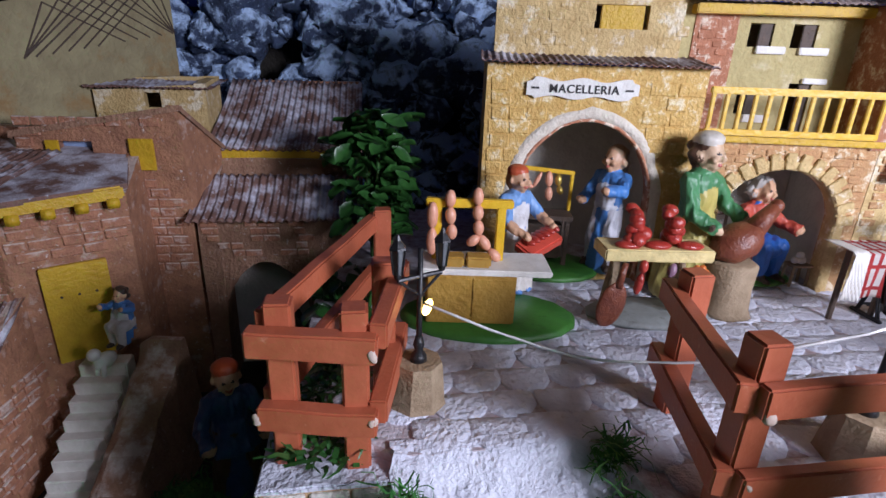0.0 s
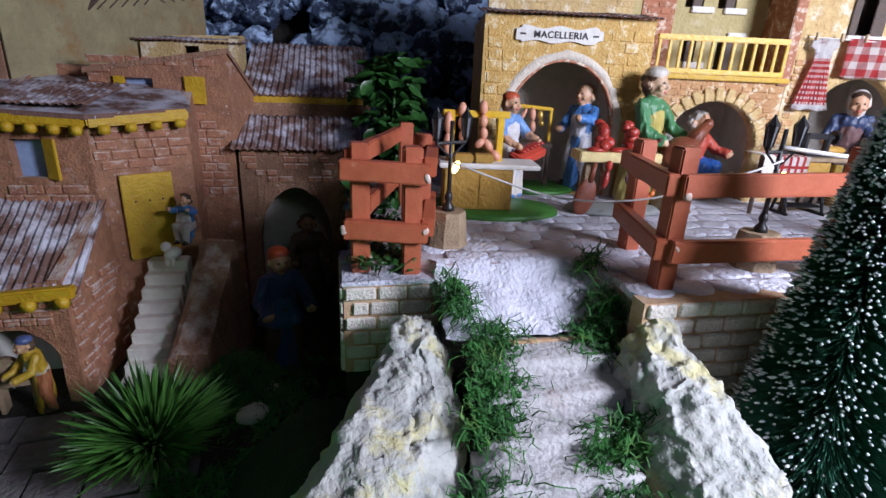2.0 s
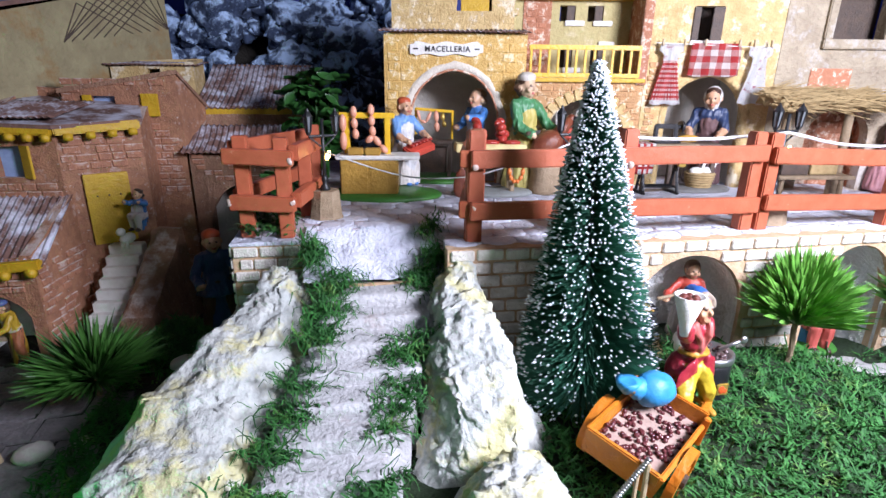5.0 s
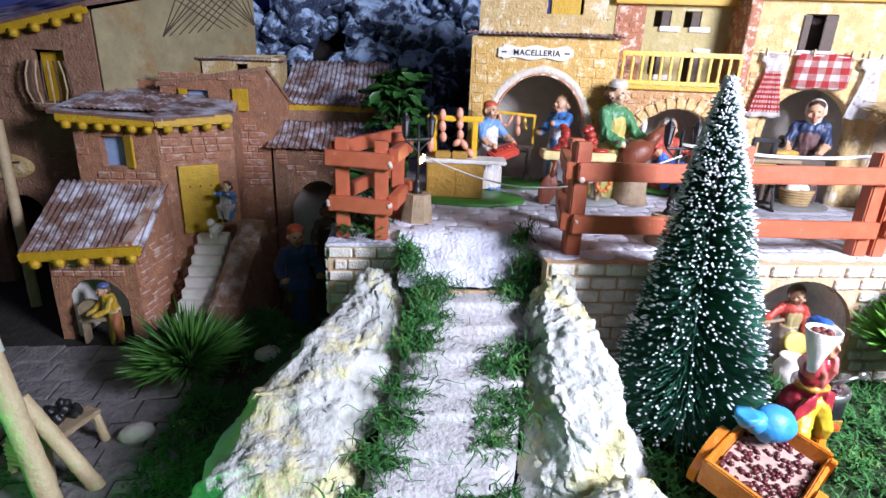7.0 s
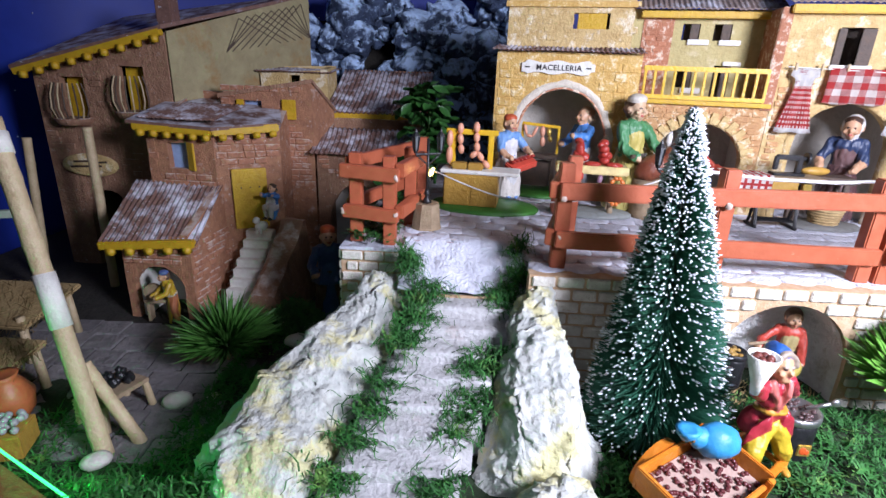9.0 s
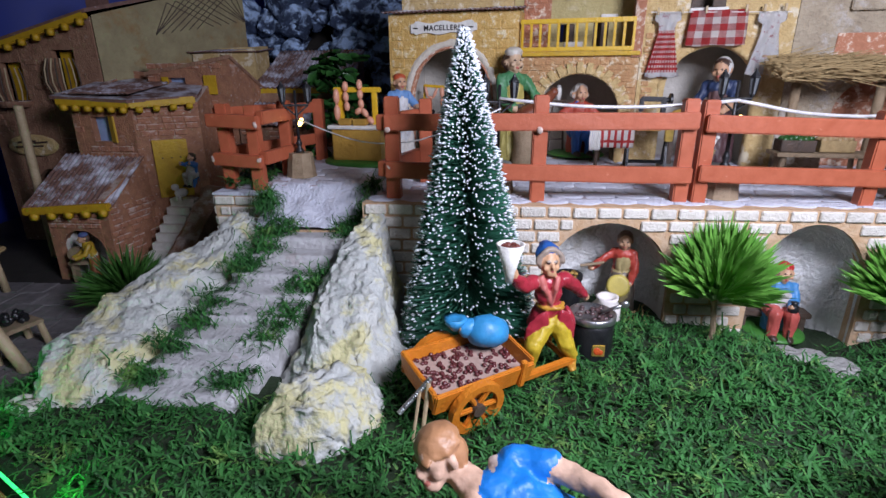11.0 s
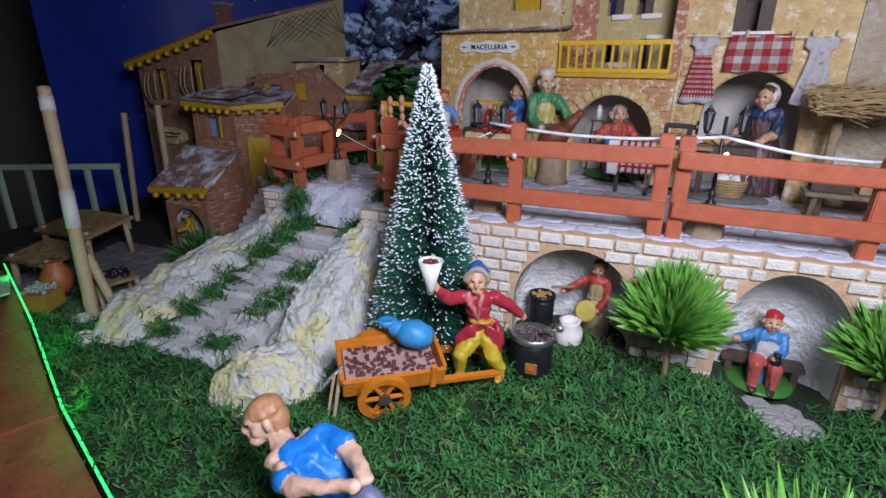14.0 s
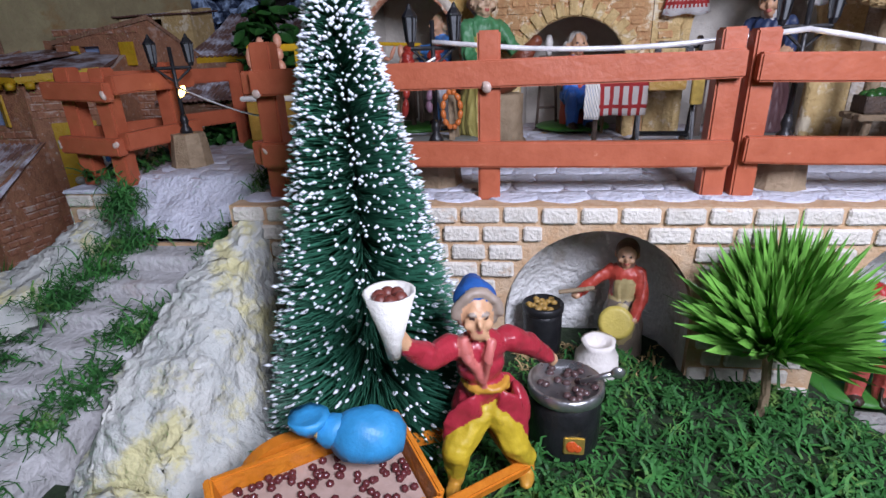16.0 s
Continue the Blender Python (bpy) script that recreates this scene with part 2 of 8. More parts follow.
def beam(bm, a, b, w, h, bevel=0.08, slot=0):
    """A bar from a to b, w wide and h high."""
    a, b = Vector(a), Vector(b)
    q = (b - a).to_track_quat("X", "Z").to_matrix()
    return box(bm, (a + b) / 2, ((b - a).length, w, h), q, bevel, slot)


def tube(bm, a, b, r0, r1=None, seg=10, slot=0, caps=True):
    a, b = Vector(a), Vector(b)
    r1 = r0 if r1 is None else r1
    m = Matrix.Translation((a + b) / 2) @ (b - a).to_track_quat("Z", "Y").to_matrix().to_4x4()
    made = bmesh.ops.create_cone(bm, cap_ends=caps, segments=seg, radius1=r0, radius2=r1, depth=(b - a).length, matrix=m)
    index({f for v in made["verts"] for f in v.link_faces}, slot)
    return made["verts"]


def ball(bm, centre, radii, turn=None, seg=14, slot=0):
    radii = (radii,) * 3 if isinstance(radii, (int, float)) else radii
    m = Matrix.Translation(centre) @ (turn.to_4x4() if turn else Matrix.Identity(4)) @ Matrix.Diagonal((*radii, 1))
    made = bmesh.ops.create_uvsphere(bm, u_segments=seg, v_segments=max(6, seg * 2 // 3), radius=1.0, matrix=m)
    index({f for v in made["verts"] for f in v.link_faces}, slot)
    return made["verts"]


def lathe(bm, profile, centre=(0, 0, 0), seg=20, slot=0, wob=0.0):
    """Turns a profile of (radius, height) about z."""
    rings = []
    for r, z in profile:
        rings.append([bm.verts.new((centre[0] + r * math.cos(2 * math.pi * k / seg) * (1 + wob * math.sin(5 * k * 2 * math.pi / seg)),
                                    centre[1] + r * math.sin(2 * math.pi * k / seg) * (1 + wob * math.sin(5 * k * 2 * math.pi / seg)), centre[2] + z)) for k in range(seg)])
    for a, b in zip(rings, rings[1:]):
        for k in range(seg):
            f = bm.faces.new((a[k], a[(k + 1) % seg], b[(k + 1) % seg], b[k]))
            f.material_index = slot
    for ring, flip in ((rings[0], True), (rings[-1], False)):
        f = bm.faces.new(ring[::-1] if flip else ring)
        f.material_index = slot


def rough_up(bm, amount, size, seed=0.0):
    for v in bm.verts:
        p = v.co / size + Vector((seed, seed * 1.7, seed * 0.3))
        v.co += noise.noise_vector(p) * amount + noise.noise_vector(p * 2.7) * amount * 0.4


def arch(x0, x1, z0, spring, top):
    """An opening with a round head: from x0 to x1, z0 at the bottom."""
    c, h = (x0 + x1) / 2, (x1 - x0) / 2
    return (x0, x1, z0, lambda x: spring + (top - spring) * math.sqrt(max(0.0, 1 - ((x - c) / h) ** 2)))


def hole(x0, x1, z0, z1):
    return (x0, x1, z0, lambda x: z1)


def wall(x0, x1, z0, top, thick, openings=(), step=0.35):
    """A wall in the plane y = 0 (front) to y = thick, with openings that go through. top: a height, or a function of x."""
    bm = bmesh.new()
    topf = top if callable(top) else (lambda x: top)
    cuts = {x0, x1}
    for a, b, _, f in openings:
        cuts |= {a, b}
        if abs(f((a + b) / 2) - f(a + 1e-4)) > 1e-3:
            n = max(10, int((b - a) / step))
            cuts |= {(a + b) / 2 - (b - a) / 2 * math.cos(math.pi * k / n) for k in range(n + 1)}
    if callable(top):
        n = max(4, int((x1 - x0) / 1.0))
        cuts |= {x0 + (x1 - x0) * k / n for k in range(n + 1)}
    cuts = sorted(c for c in cuts if x0 - 1e-6 <= c <= x1 + 1e-6)
    for a, b in zip(cuts, cuts[1:]):
        if b - a < 1e-5:
            continue
        mid = (a + b) / 2
        spans, la, lb = [], z0, z0
        for oa, ob, oz, f in sorted((o for o in openings if o[0] - 1e-6 < mid < o[1] + 1e-6), key=lambda o: o[2]):
            spans.append((la, lb, max(oz, z0), max(oz, z0)))
            la, lb = f(a), f(b)
        spans.append((la, lb, topf(a), topf(b)))
        for p, q, r, s in spans:
            if r - p < 1e-4 and s - q < 1e-4:
                continue
            vs = [bm.verts.new(c) for c in ((a, 0, p), (b, 0, q), (b, 0, s), (a, 0, r), (a, thick, p), (b, thick, q), (b, thick, s), (a, thick, r))]
            for ids in ((0, 1, 2, 3), (5, 4, 7, 6), (4, 0, 3, 7), (1, 5, 6, 2), (3, 2, 6, 7), (4, 5, 1, 0)):
                bm.faces.new([vs[i] for i in ids])
    bmesh.ops.remove_doubles(bm, verts=bm.verts, dist=1e-4)
    bm.verts.index_update()
    seen = {}
    for f in bm.faces:
        seen.setdefault(frozenset(v.index for v in f.verts), []).append(f)
    bmesh.ops.delete(bm, geom=[f for fs in seen.values() if len(fs) > 1 for f in fs], context="FACES_ONLY")
    return bm


def corrugated(width, length, pitch=0.55, height=0.14, thick=0.08, sag=0.0):
    """A roof sheet with ridges along y: x from 0 to width, y from 0 (eave) to length."""
    bm = bmesh.new()
    nx, ny = int(width / pitch * 8), 10
    grid = [[None] * (ny + 1) for _ in range(nx + 1)]
    low = [[None] * (ny + 1) for _ in range(nx + 1)]
    for i in range(nx + 1):
        for j in range(ny + 1):
            x, y = width * i / nx, length * j / ny
            z = height * (0.5 + 0.5 * math.cos(2 * math.pi * x / pitch)) + 0.10 * noise.noise((x * 0.6, y * 0.6, width))
            z += 0.05 * (j % 3 == 0) - sag * math.sin(math.pi * j / ny)
            y2 = y + (0.12 * noise.noise((x * 1.5, 3, width)) if j == 0 else 0)
            grid[i][j] = bm.verts.new((x, y2, z + thick))
            low[i][j] = bm.verts.new((x, y2, z))
    for i in range(nx):
        for j in range(ny):
            bm.faces.new((grid[i][j], grid[i + 1][j], grid[i + 1][j + 1], grid[i][j + 1]))
            bm.faces.new((low[i][j], low[i][j + 1], low[i + 1][j + 1], low[i + 1][j]))
        bm.faces.new((low[i][0], low[i + 1][0], grid[i + 1][0], grid[i][0]))
        bm.faces.new((grid[i][ny], grid[i + 1][ny], low[i + 1][ny], low[i][ny]))
    for j in range(ny):
        bm.faces.new((grid[0][j], grid[0][j + 1], low[0][j + 1], low[0][j]))
        bm.faces.new((low[nx][j], low[nx][j + 1], grid[nx][j + 1], grid[nx][j]))
    return bm


def moved(bm, m):
    bmesh.ops.transform(bm, matrix=m, verts=bm.verts)
    return bm


def cmpose(x, y, z, rx=0, ry=0, rz=0):
    return Matrix.LocRotScale((x, y, z), Euler([radians(a) for a in (rx, ry, rz)]), None)


def pipe(bm, pts, r, seg=8, slot=0):
    """A continuous round bar along points; r: a radius, or one a point."""
    pts = [Vector(p) for p in pts]
    radii = r if isinstance(r, (list, tuple)) else [r] * len(pts)
    rings = []
    for k, p in enumerate(pts):
        d = (pts[min(k + 1, len(pts) - 1)] - pts[max(k - 1, 0)]).normalized()
        m = d.to_track_quat("Z", "Y").to_matrix()
        rings.append([bm.verts.new(p + m @ Vector((radii[k] * math.cos(2 * math.pi * i / seg), radii[k] * math.sin(2 * math.pi * i / seg), 0))) for i in range(seg)])
    for a, b in zip(rings, rings[1:]):
        best = min(range(seg), key=lambda s: (a[0].co - b[s].co).length)
        for i in range(seg):
            f = bm.faces.new((a[i], a[(i + 1) % seg], b[(i + 1 + best) % seg], b[(i + best) % seg]))
            f.material_index = slot
    bm.faces.new(rings[0][::-1]).material_index = slot
    bm.faces.new(rings[-1]).material_index = slot


def ring_bar(bm, centre, R, w, t, seg=28):
    """A flat wheel rim in the xz plane."""
    cs = []
    for k in range(seg):
        a = 2 * math.pi * k / seg
        d = Vector((math.cos(a), 0, math.sin(a)))
        c = Vector(centre)
        cs.append([bm.verts.new(c + d * rr + Vector((0, yy, 0))) for rr, yy in ((R - t, -w), (R + t, -w), (R + t, w), (R - t, w))])
    for k in range(seg):
        a, b = cs[k], cs[(k + 1) % seg]
        for i in range(4):
            bm.faces.new((a[i], b[i], b[(i + 1) % 4], a[(i + 1) % 4]))


# ---- room, table and backdrop ----
def plain_box(name, centre, size, material, label, category, kind="structure", bevel=0.0):
    bm = bmesh.new()
    box(bm, centre, size, None, bevel)
    return tagged(part(name, bm, material), label, category, "", kind)


plain_box("floor", (0, 0, -84), (420, 420, 4), M["roomwall"], "plain grey floor of the dim room", "floor")
plain_box("ceiling", (0, 0, 182), (420, 420, 4), M["roomwall"], "plain pale ceiling of the dim room", "ceiling")
for nm, c, s in (("wall_south", (0, -208, 48), (416, 4, 256)), ("wall_north", (0, 208, 48), (416, 4, 256)),
                 ("wall_west", (-208, 0, 48), (4, 420, 256)), ("wall_east", (208, 0, 48), (4, 420, 256))):
    plain_box(nm, c, s, M["roomwall"], "plain grey wall of the dim room", "wall")

table = thing("display_table", "red-brown board that carries the whole miniature village", "table", (0, 0, 0), kind="structure")
bm = bmesh.new()
box(bm, (0, 36, -8.4), (150, 92, 2.0), None, 0.3)
part("table_board", bm, M["plinth"], table)
for x in (-70, 70):
    for y in (-6, 78):
        bm = bmesh.new()
        box(bm, (x, y, -45.5), (6, 6, 72), None, 0.4)
        part("table_leg", bm, M["plinth"], table)

# night sky paper, curved round the back
bm = bmesh.new()
prev = None
for k in range(25):
    a = math.pi * (k / 24)
    x, y = -76 * math.cos(a) + 2, 40 + 48 * math.sin(a) ** 0.6
    cur = (bm.verts.new((x, y, -7)), bm.verts.new((x, y, 72)))
    if prev:
        bm.faces.new((prev[0], prev[1], cur[1], cur[0]))
    prev = cur
sky = tagged(part("backdrop", bm, M["sky"], None, "", True), "dark blue night sky paper behind the village", "backdrop", "", "structure")
rnd = random.Random(3)
bm = bmesh.new()
for _ in range(150):
    a = math.pi * rnd.uniform(0.04, 0.8)
    x, y = -75.4 * math.cos(a) + 2, 40 + 47.4 * math.sin(a) ** 0.6
    ball(bm, (x, y, rnd.uniform(8, 60)), rnd.uniform(0.06, 0.16), seg=5)
M["star"] = mat("printed_star", (0.75, 0.85, 1.0), None, 0.5, 1, 0)
tagged(part("printed_star", bm, M["star"]), "small pale stars printed on the sky paper", "stars", "", "stuff")


def lumpy_mountain():
    """A heap of crumpled plaster lumps, snowed on, before the sky."""
    bm = bmesh.new()
    rnd = random.Random(11)
    for k in range(230):
        x = rnd.uniform(-34, 26)
        top = 35 + 9 * noise.noise((x * 0.06, 0.4, 0)) - 0.010 * (x + 4) ** 2
        z = 4 + (top - 4) * rnd.random() ** 0.75
        y = 80 - 6 * rnd.random() - (top - z) * 0.22
        r = rnd.uniform(1.3, 3.2)
        made = bmesh.ops.create_icosphere(bm, subdivisions=3, radius=1.0, matrix=Matrix.Translation((x, y, z)) @ Matrix.Diagonal((r * rnd.uniform(0.8, 1.5), r * 0.8, r, 1)))
    for v in bm.verts:
        v.co += noise.noise_vector(v.co * 0.45) * 1.3 + noise.noise_vector(v.co * 1.2) * 0.8 + noise.noise_vector(v.co * 2.6) * 0.35
    ob = part("mountain", bm, M["mountain"], None, "", True)
    return tagged(ob, "crumpled plaster mountain dusted with blue-white snow", "mountain", "", "structure")


lumpy_mountain()
bm = bmesh.new()
box(bm, (-4, 84.5, 12), (58, 3, 40))
tagged(part("mountain_core", bm, M["earth"]), "dark core behind the plaster mountain", "mountain", "", "structure")


# ---- ground ----
def lawn_height(x, y):
    z = -0.3 + 0.6 * noise.noise((x * 0.12, y * 0.12, 1.3)) + 0.25 * noise.noise((x * 0.4, y * 0.4, 4.1))
    z -= 2.4 * math.exp(-((x - 42) / 4.5) ** 2 - ((y - 14) / 7) ** 2)
    if x < -12:
        z -= min(5.4, (-12 - x) * 0.9) * (1 / (1 + math.exp(-(y - 1.5) * 1.2)))
    return z


EDGE = ((-40.0, 8.0), (-21.6, -0.5), (-6.0, -8.3), (5.0, -13.0), (24.0, -24.0))


def edge_y(x):
    for (x0, y0), (x1, y1) in zip(EDGE, EDGE[1:]):
        if x <= x1:
            return y0 + (y1 - y0) * (x - x0) / (x1 - x0)
    return -25.0


bm = bmesh.new()
nx, ny = 110, 60
rows = []
for j in range(ny + 1):
    row = []
    for i in range(nx + 1):
        x = -40 + 112 * i / nx
        y0 = max(edge_y(x), -25.0)
        y = y0 + (20.0 - y0) * j / ny
        row.append(bm.verts.new((x, y, lawn_height(x, y))))
    rows.append(row)
for j in range(ny):
    for i in range(nx):
        bm.faces.new((rows[j][i], rows[j][i + 1], rows[j + 1][i + 1], rows[j + 1][i]))
for i in range(nx):
    a, b = rows[0][i], rows[0][i + 1]
    bm.faces.new((a, bm.verts.new((a.co.x, a.co.y, -7.3)), bm.verts.new((b.co.x, b.co.y, -7.3)), b))
tagged(part("ground", bm, M["mossbase_shade"], None, "", True), "moss bed on the table, near-black for the shaded gaps between strands", "ground", "", "structure")

bm = bmesh.new()
box(bm, (-35, 40, -6.5), (72, 70, 1.4))
tagged(part("village_ground", bm, M["earth"]), "dark earth under the brown village", "ground", "", "structure")
bm = bmesh.new()
box(bm, (33.5, 58, -2.5), (73, 50, 9.0))
tagged(part("terrace_fill", bm, M["earth"]), "dark filling under the far end of the terrace", "ground", "", "structure")

# red-brown edging and the green light strip along the edge of the moss
edging = thing("edging", "red-brown board edging the moss bed", "edging", kind="structure")
for (x0, y0), (x1, y1) in zip(EDGE, EDGE[1:]):
    d = Vector((x1 - x0, y1 - y0, 0)).normalized()
    n = Vector((d.y, -d.x, 0))
    bm = bmesh.new()
    beam(bm, Vector((x0, y0, -3.0)) + n * 3.9, Vector((x1, y1, -3.0)) + n * 3.9, 6.8, 3.0, 0.25)
    part("edging_board", bm, M["plinth"], edging)
strip = thing("light_strip", "glowing green light strip along the edge of the moss", "light strip")
bm = bmesh.new()
for (x0, y0), (x1, y1) in zip(EDGE, EDGE[1:]):
    tube(bm, (x0, y0 - 0.25, -1.0), (x1, y1 - 0.25, -1.0), 0.09, seg=8)
part("light_tube", bm, M["green_led"], strip)

# ---- terrace: floor, cobbles, front wall ----
FLOOR = 9.5
bm = bmesh.new()
nx, ny = 60, 26
rows = []
for j in range(ny + 1):
    row = []
    for i in range(nx + 1):
        x = -9.0 + 81.5 * i / nx
        front = 13.4 if x > 6.2 else (19.8 if x > -3.6 else 20.6)
        y = front + (60 - front) * j / ny
        row.append(bm.verts.new((x, y, FLOOR - 0.12 + 0.06 * noise.noise((x * 0.5, y * 0.5, 0)))))
    rows.append(row)
for j in range(ny):
    for i in range(nx):
        bm.faces.new((rows[j][i], rows[j][i + 1], rows[j + 1][i + 1], rows[j + 1][i]))
front_edge = [r for r in rows[0]]


def low(x):
    return -4.0 if x < 6.2 else FLOOR - 0.6


for a, b in zip(front_edge, front_edge[1:]):
    bm.faces.new((a, bm.verts.new((a.co.x, a.co.y, low(a.co.x))), bm.verts.new((b.co.x, b.co.y, low(b.co.x))), b))
left_edge = [r[0] for r in rows]
for a, b in zip(left_edge, left_edge[1:]):
    bm.faces.new((b, bm.verts.new((b.co.x, b.co.y, -5.5)), bm.verts.new((a.co.x, a.co.y, -5.5)), a))
terrace = tagged(part("terrace_floor", bm, M["joint"]), "white plaster terrace floor scored into scalloped cobbles", "floor", "", "structure")

# retaining wall with two arched niches
WX0, WX1, WY = 6.2, 72.0, 12.8
NICHES = (arch(21.2, 31.0, -4.0, 3.2, 8.2), arch(37.4, 45.9, -4.0, 2.6, 8.4), arch(57.5, 66.5, -4.0, 2.8, 8.2))
bm = wall(WX0, WX1, -4.0, FLOOR - 0.02, 1.2, NICHES)
moved(bm, Matrix.Translation((0, WY, 0)))
front_wall = tagged(part("wall_retaining", bm, M["mortar"]), "whitewashed brick retaining wall with arched niches below the terrace", "wall", "", "structure")


def niche(x0, x1, top):
    """A plastered hollow behind an arch."""
    bm = bmesh.new()
    c, h = (x0 + x1) / 2, (x1 - x0) / 2 - 0.05
    prof = []
    for k in range(17):
        a = math.pi * k / 16
        prof.append((c - h * math.cos(a), (3.0 + (top - 3.0) * math.sin(a)) if 0 < k < 16 else 3.0))
    prof = [(c - h, -3.8)] + prof + [(c + h, -3.8)]
    rings = []
    for j in range(9):
        u = j / 8
        s = math.sqrt(max(0, 1 - (u * 0.96) ** 3))
        ring = []
        for x, z in prof:
            xx, zz = c + (x - c) * s, -3.8 + (z + 3.8) * (0.45 + 0.55 * s)
            y = WY + 0.3 + 4.8 * u
            d = noise.noise_vector((xx * 0.8, y * 0.8, zz * 0.8)) * 0.45 * (j > 0)
            ring.append(bm.verts.new((xx + d.x, y + d.y, zz + d.z)))
        rings.append(ring)
    for a, b in zip(rings, rings[1:]):
        for k in range(len(prof) - 1):
            bm.faces.new((a[k], a[k + 1], b[k + 1], b[k]))
    bm.faces.new(rings[-1])
    return part("niche", bm, M["nicheplaster"], front_wall, "rough white plaster niche", True)


niche(21.2, 31.0, 8.2)
niche(37.4, 45.9, 8.4)
niche(57.5, 66.5, 8.2)

# ---- stair with plaster banks ----
def stair_mid(y):
    u = (15.0 - y) / 17.0
    return 1.6 - 4.2 * u - 0.8 * u * u


stairs = thing("staircase", "snowy plaster staircase between two rocky banks", "stairs", kind="structure")
STEPS = 8
for k in range(STEPS):
    y1 = 15.6 - k * 2.05
    y0 = y1 - 2.7
    z = 6.3 - k * 0.82
    c = stair_mid((y0 + y1) / 2)
    bm = bmesh.new()
    vs = box(bm, (c, (y0 + y1) / 2, z - 2.0), (7.6, 2.8, 4.0))
    bmesh.ops.subdivide_edges(bm, edges=bm.edges, cuts=6, use_grid_fill=True)
    rough_up(bm, 0.13, 0.9, k * 3.1)
    part("step", bm, M["step"], stairs, "", True)
# rough slope from the terrace down to the top step
bm = bmesh.new()
rows = []
for j in range(15):
    u = j / 14
    row = []
    for i in range(25):
        x = -4.2 + 10.6 * i / 24
        y = 20.6 - 5.4 * u
        z = FLOOR + 0.02 - 2.9 * max(0, u - 0.16) ** 0.8 / 0.87
        d = noise.noise_vector((x * 0.9, y * 0.9, z)) * (0.34 if j > 1 else 0.06)
        row.append(bm.verts.new((x + d.x, y + d.y, z + d.z)))
    rows.append(row)
for a, b in zip(rows, rows[1:]):
    for i in range(24):
        bm.faces.new((a[i], b[i], b[i + 1], a[i + 1]))
part("landing", bm, M["snowfloor"], stairs, "rough white plaster slope above the top step", True)
bm = bmesh.new()
box(bm, (1.3, 15.1, 6.15), (7.6, 0.5, 0.5), None, 0.1)
rough_up(bm, 0.05, 0.6)
part("landing_edge", bm, M["mortar"], stairs, "thin tan stone edge")


def bank(name, spine, label):
    """A rocky plaster ridge: spine rows of (x, y, ridge height, left reach, right reach, foot left, foot right)."""
    bm = bmesh.new()
    rows = []
    n = 100
    for j in range(n + 1):
        s = j / n * (len(spine) - 1)
        k = min(int(s), len(spine) - 2)
        u = s - k
        u = u * u * (3 - 2 * u) * 0.5 + u * 0.5
        x, y, z, wl, wr, fl, fr = [a + (b - a) * u for a, b in zip(spine[k], spine[k + 1])]
        row = []
        m = 56
        for i in range(m + 1):
            v = i / m
            if v < 0.36:
                q = v / 0.36
                px, pz = x - wl + wl * 0.66 * q ** 0.8, fl + (z - fl) * (1 - (1 - q) ** 2)
            elif v < 0.62:
                q = (v - 0.36) / 0.26
                px, pz = x - wl * 0.34 + (wl * 0.34 + wr * 0.45) * q, z + 0.25 * math.sin(math.pi * q)
            else:
                q = (v - 0.62) / 0.38
                px, pz = x + wr * 0.45 + wr * 0.55 * q ** 1.2, z + (fr - z) * q ** 1.6
            p = Vector((px, y, pz))
            d = noise.noise_vector(p * 0.28) * 0.75 + noise.noise_vector(p * 0.8) * 0.26 + noise.noise_vector(p * 2.1) * 0.24 + noise.noise_vector(p * 4.6) * 0.11
            d += Vector((0, 0, 0.2 * abs(noise.noise(p * 0.6))))
            row.append(bm.verts.new(p + d))
        rows.append(row)
    for a, b in zip(rows, rows[1:]):
        for i in range(m):
            bm.faces.new((a[i], b[i], b[i + 1], a[i + 1]))
    bm.faces.new(rows[0][::-1])
    bm.faces.new(rows[-1])
    bmesh.ops.recalc_face_normals(bm, faces=bm.faces)
    return tagged(part(name, bm, M["rock"], None, "", True), label, "rock")


bank("rock_bank", ((-5.6, 17.0, 7.0, 2.6, 2.0, -5, 4.5), (-6.2, 14.0, 6.3, 4.4, 2.6, -5, 4.4), (-7.4, 10.0, 4.9, 7.2, 3.0, -5, 2.4), (-9.0, 6.0, 3.5, 8.2, 3.6, -5, 0.8), (-9.8, 2.0, 2.6, 7.4, 3.8, -4, -1.0), (-9.6, -1.8, 0.4, 4.0, 3.6, -3, -2)),
     "yellow-stained plaster rock bank beside the stairs")
bank("rock_bank", ((6.6, 13.2, 8.6, 1.6, 2.4, 5, 3), (6.5, 11.0, 7.9, 1.9, 3.2, 3.5, -1), (6.2, 8.0, 6.7, 2.5, 4.2, 2, -1), (6.4, 5.0, 5.2, 3.4, 4.6, 0.5, -1), (6.5, 2.4, 3.3, 4.0, 4.2, -0.8, -1.5), (6.5, 1.0, 0.8, 3.8, 3.8, -1.5, -2)),
     "pale plaster rock bank rising to the retaining wall")
bank("boulder", ((8.2, 1.4, 1.0, 1.6, 2.0, -2, -2), (7.8, 0.2, 2.5, 4.2, 3.2, -2, -2), (7.2, -2.4, 2.7, 4.8, 3.6, -2, -2), (6.4, -4.6, 1.9, 4.2, 3.6, -2, -2), (5.9, -6.0, -0.6, 2.8, 2.4, -2, -2)),
     "low white plaster boulder at the foot of the stairs")


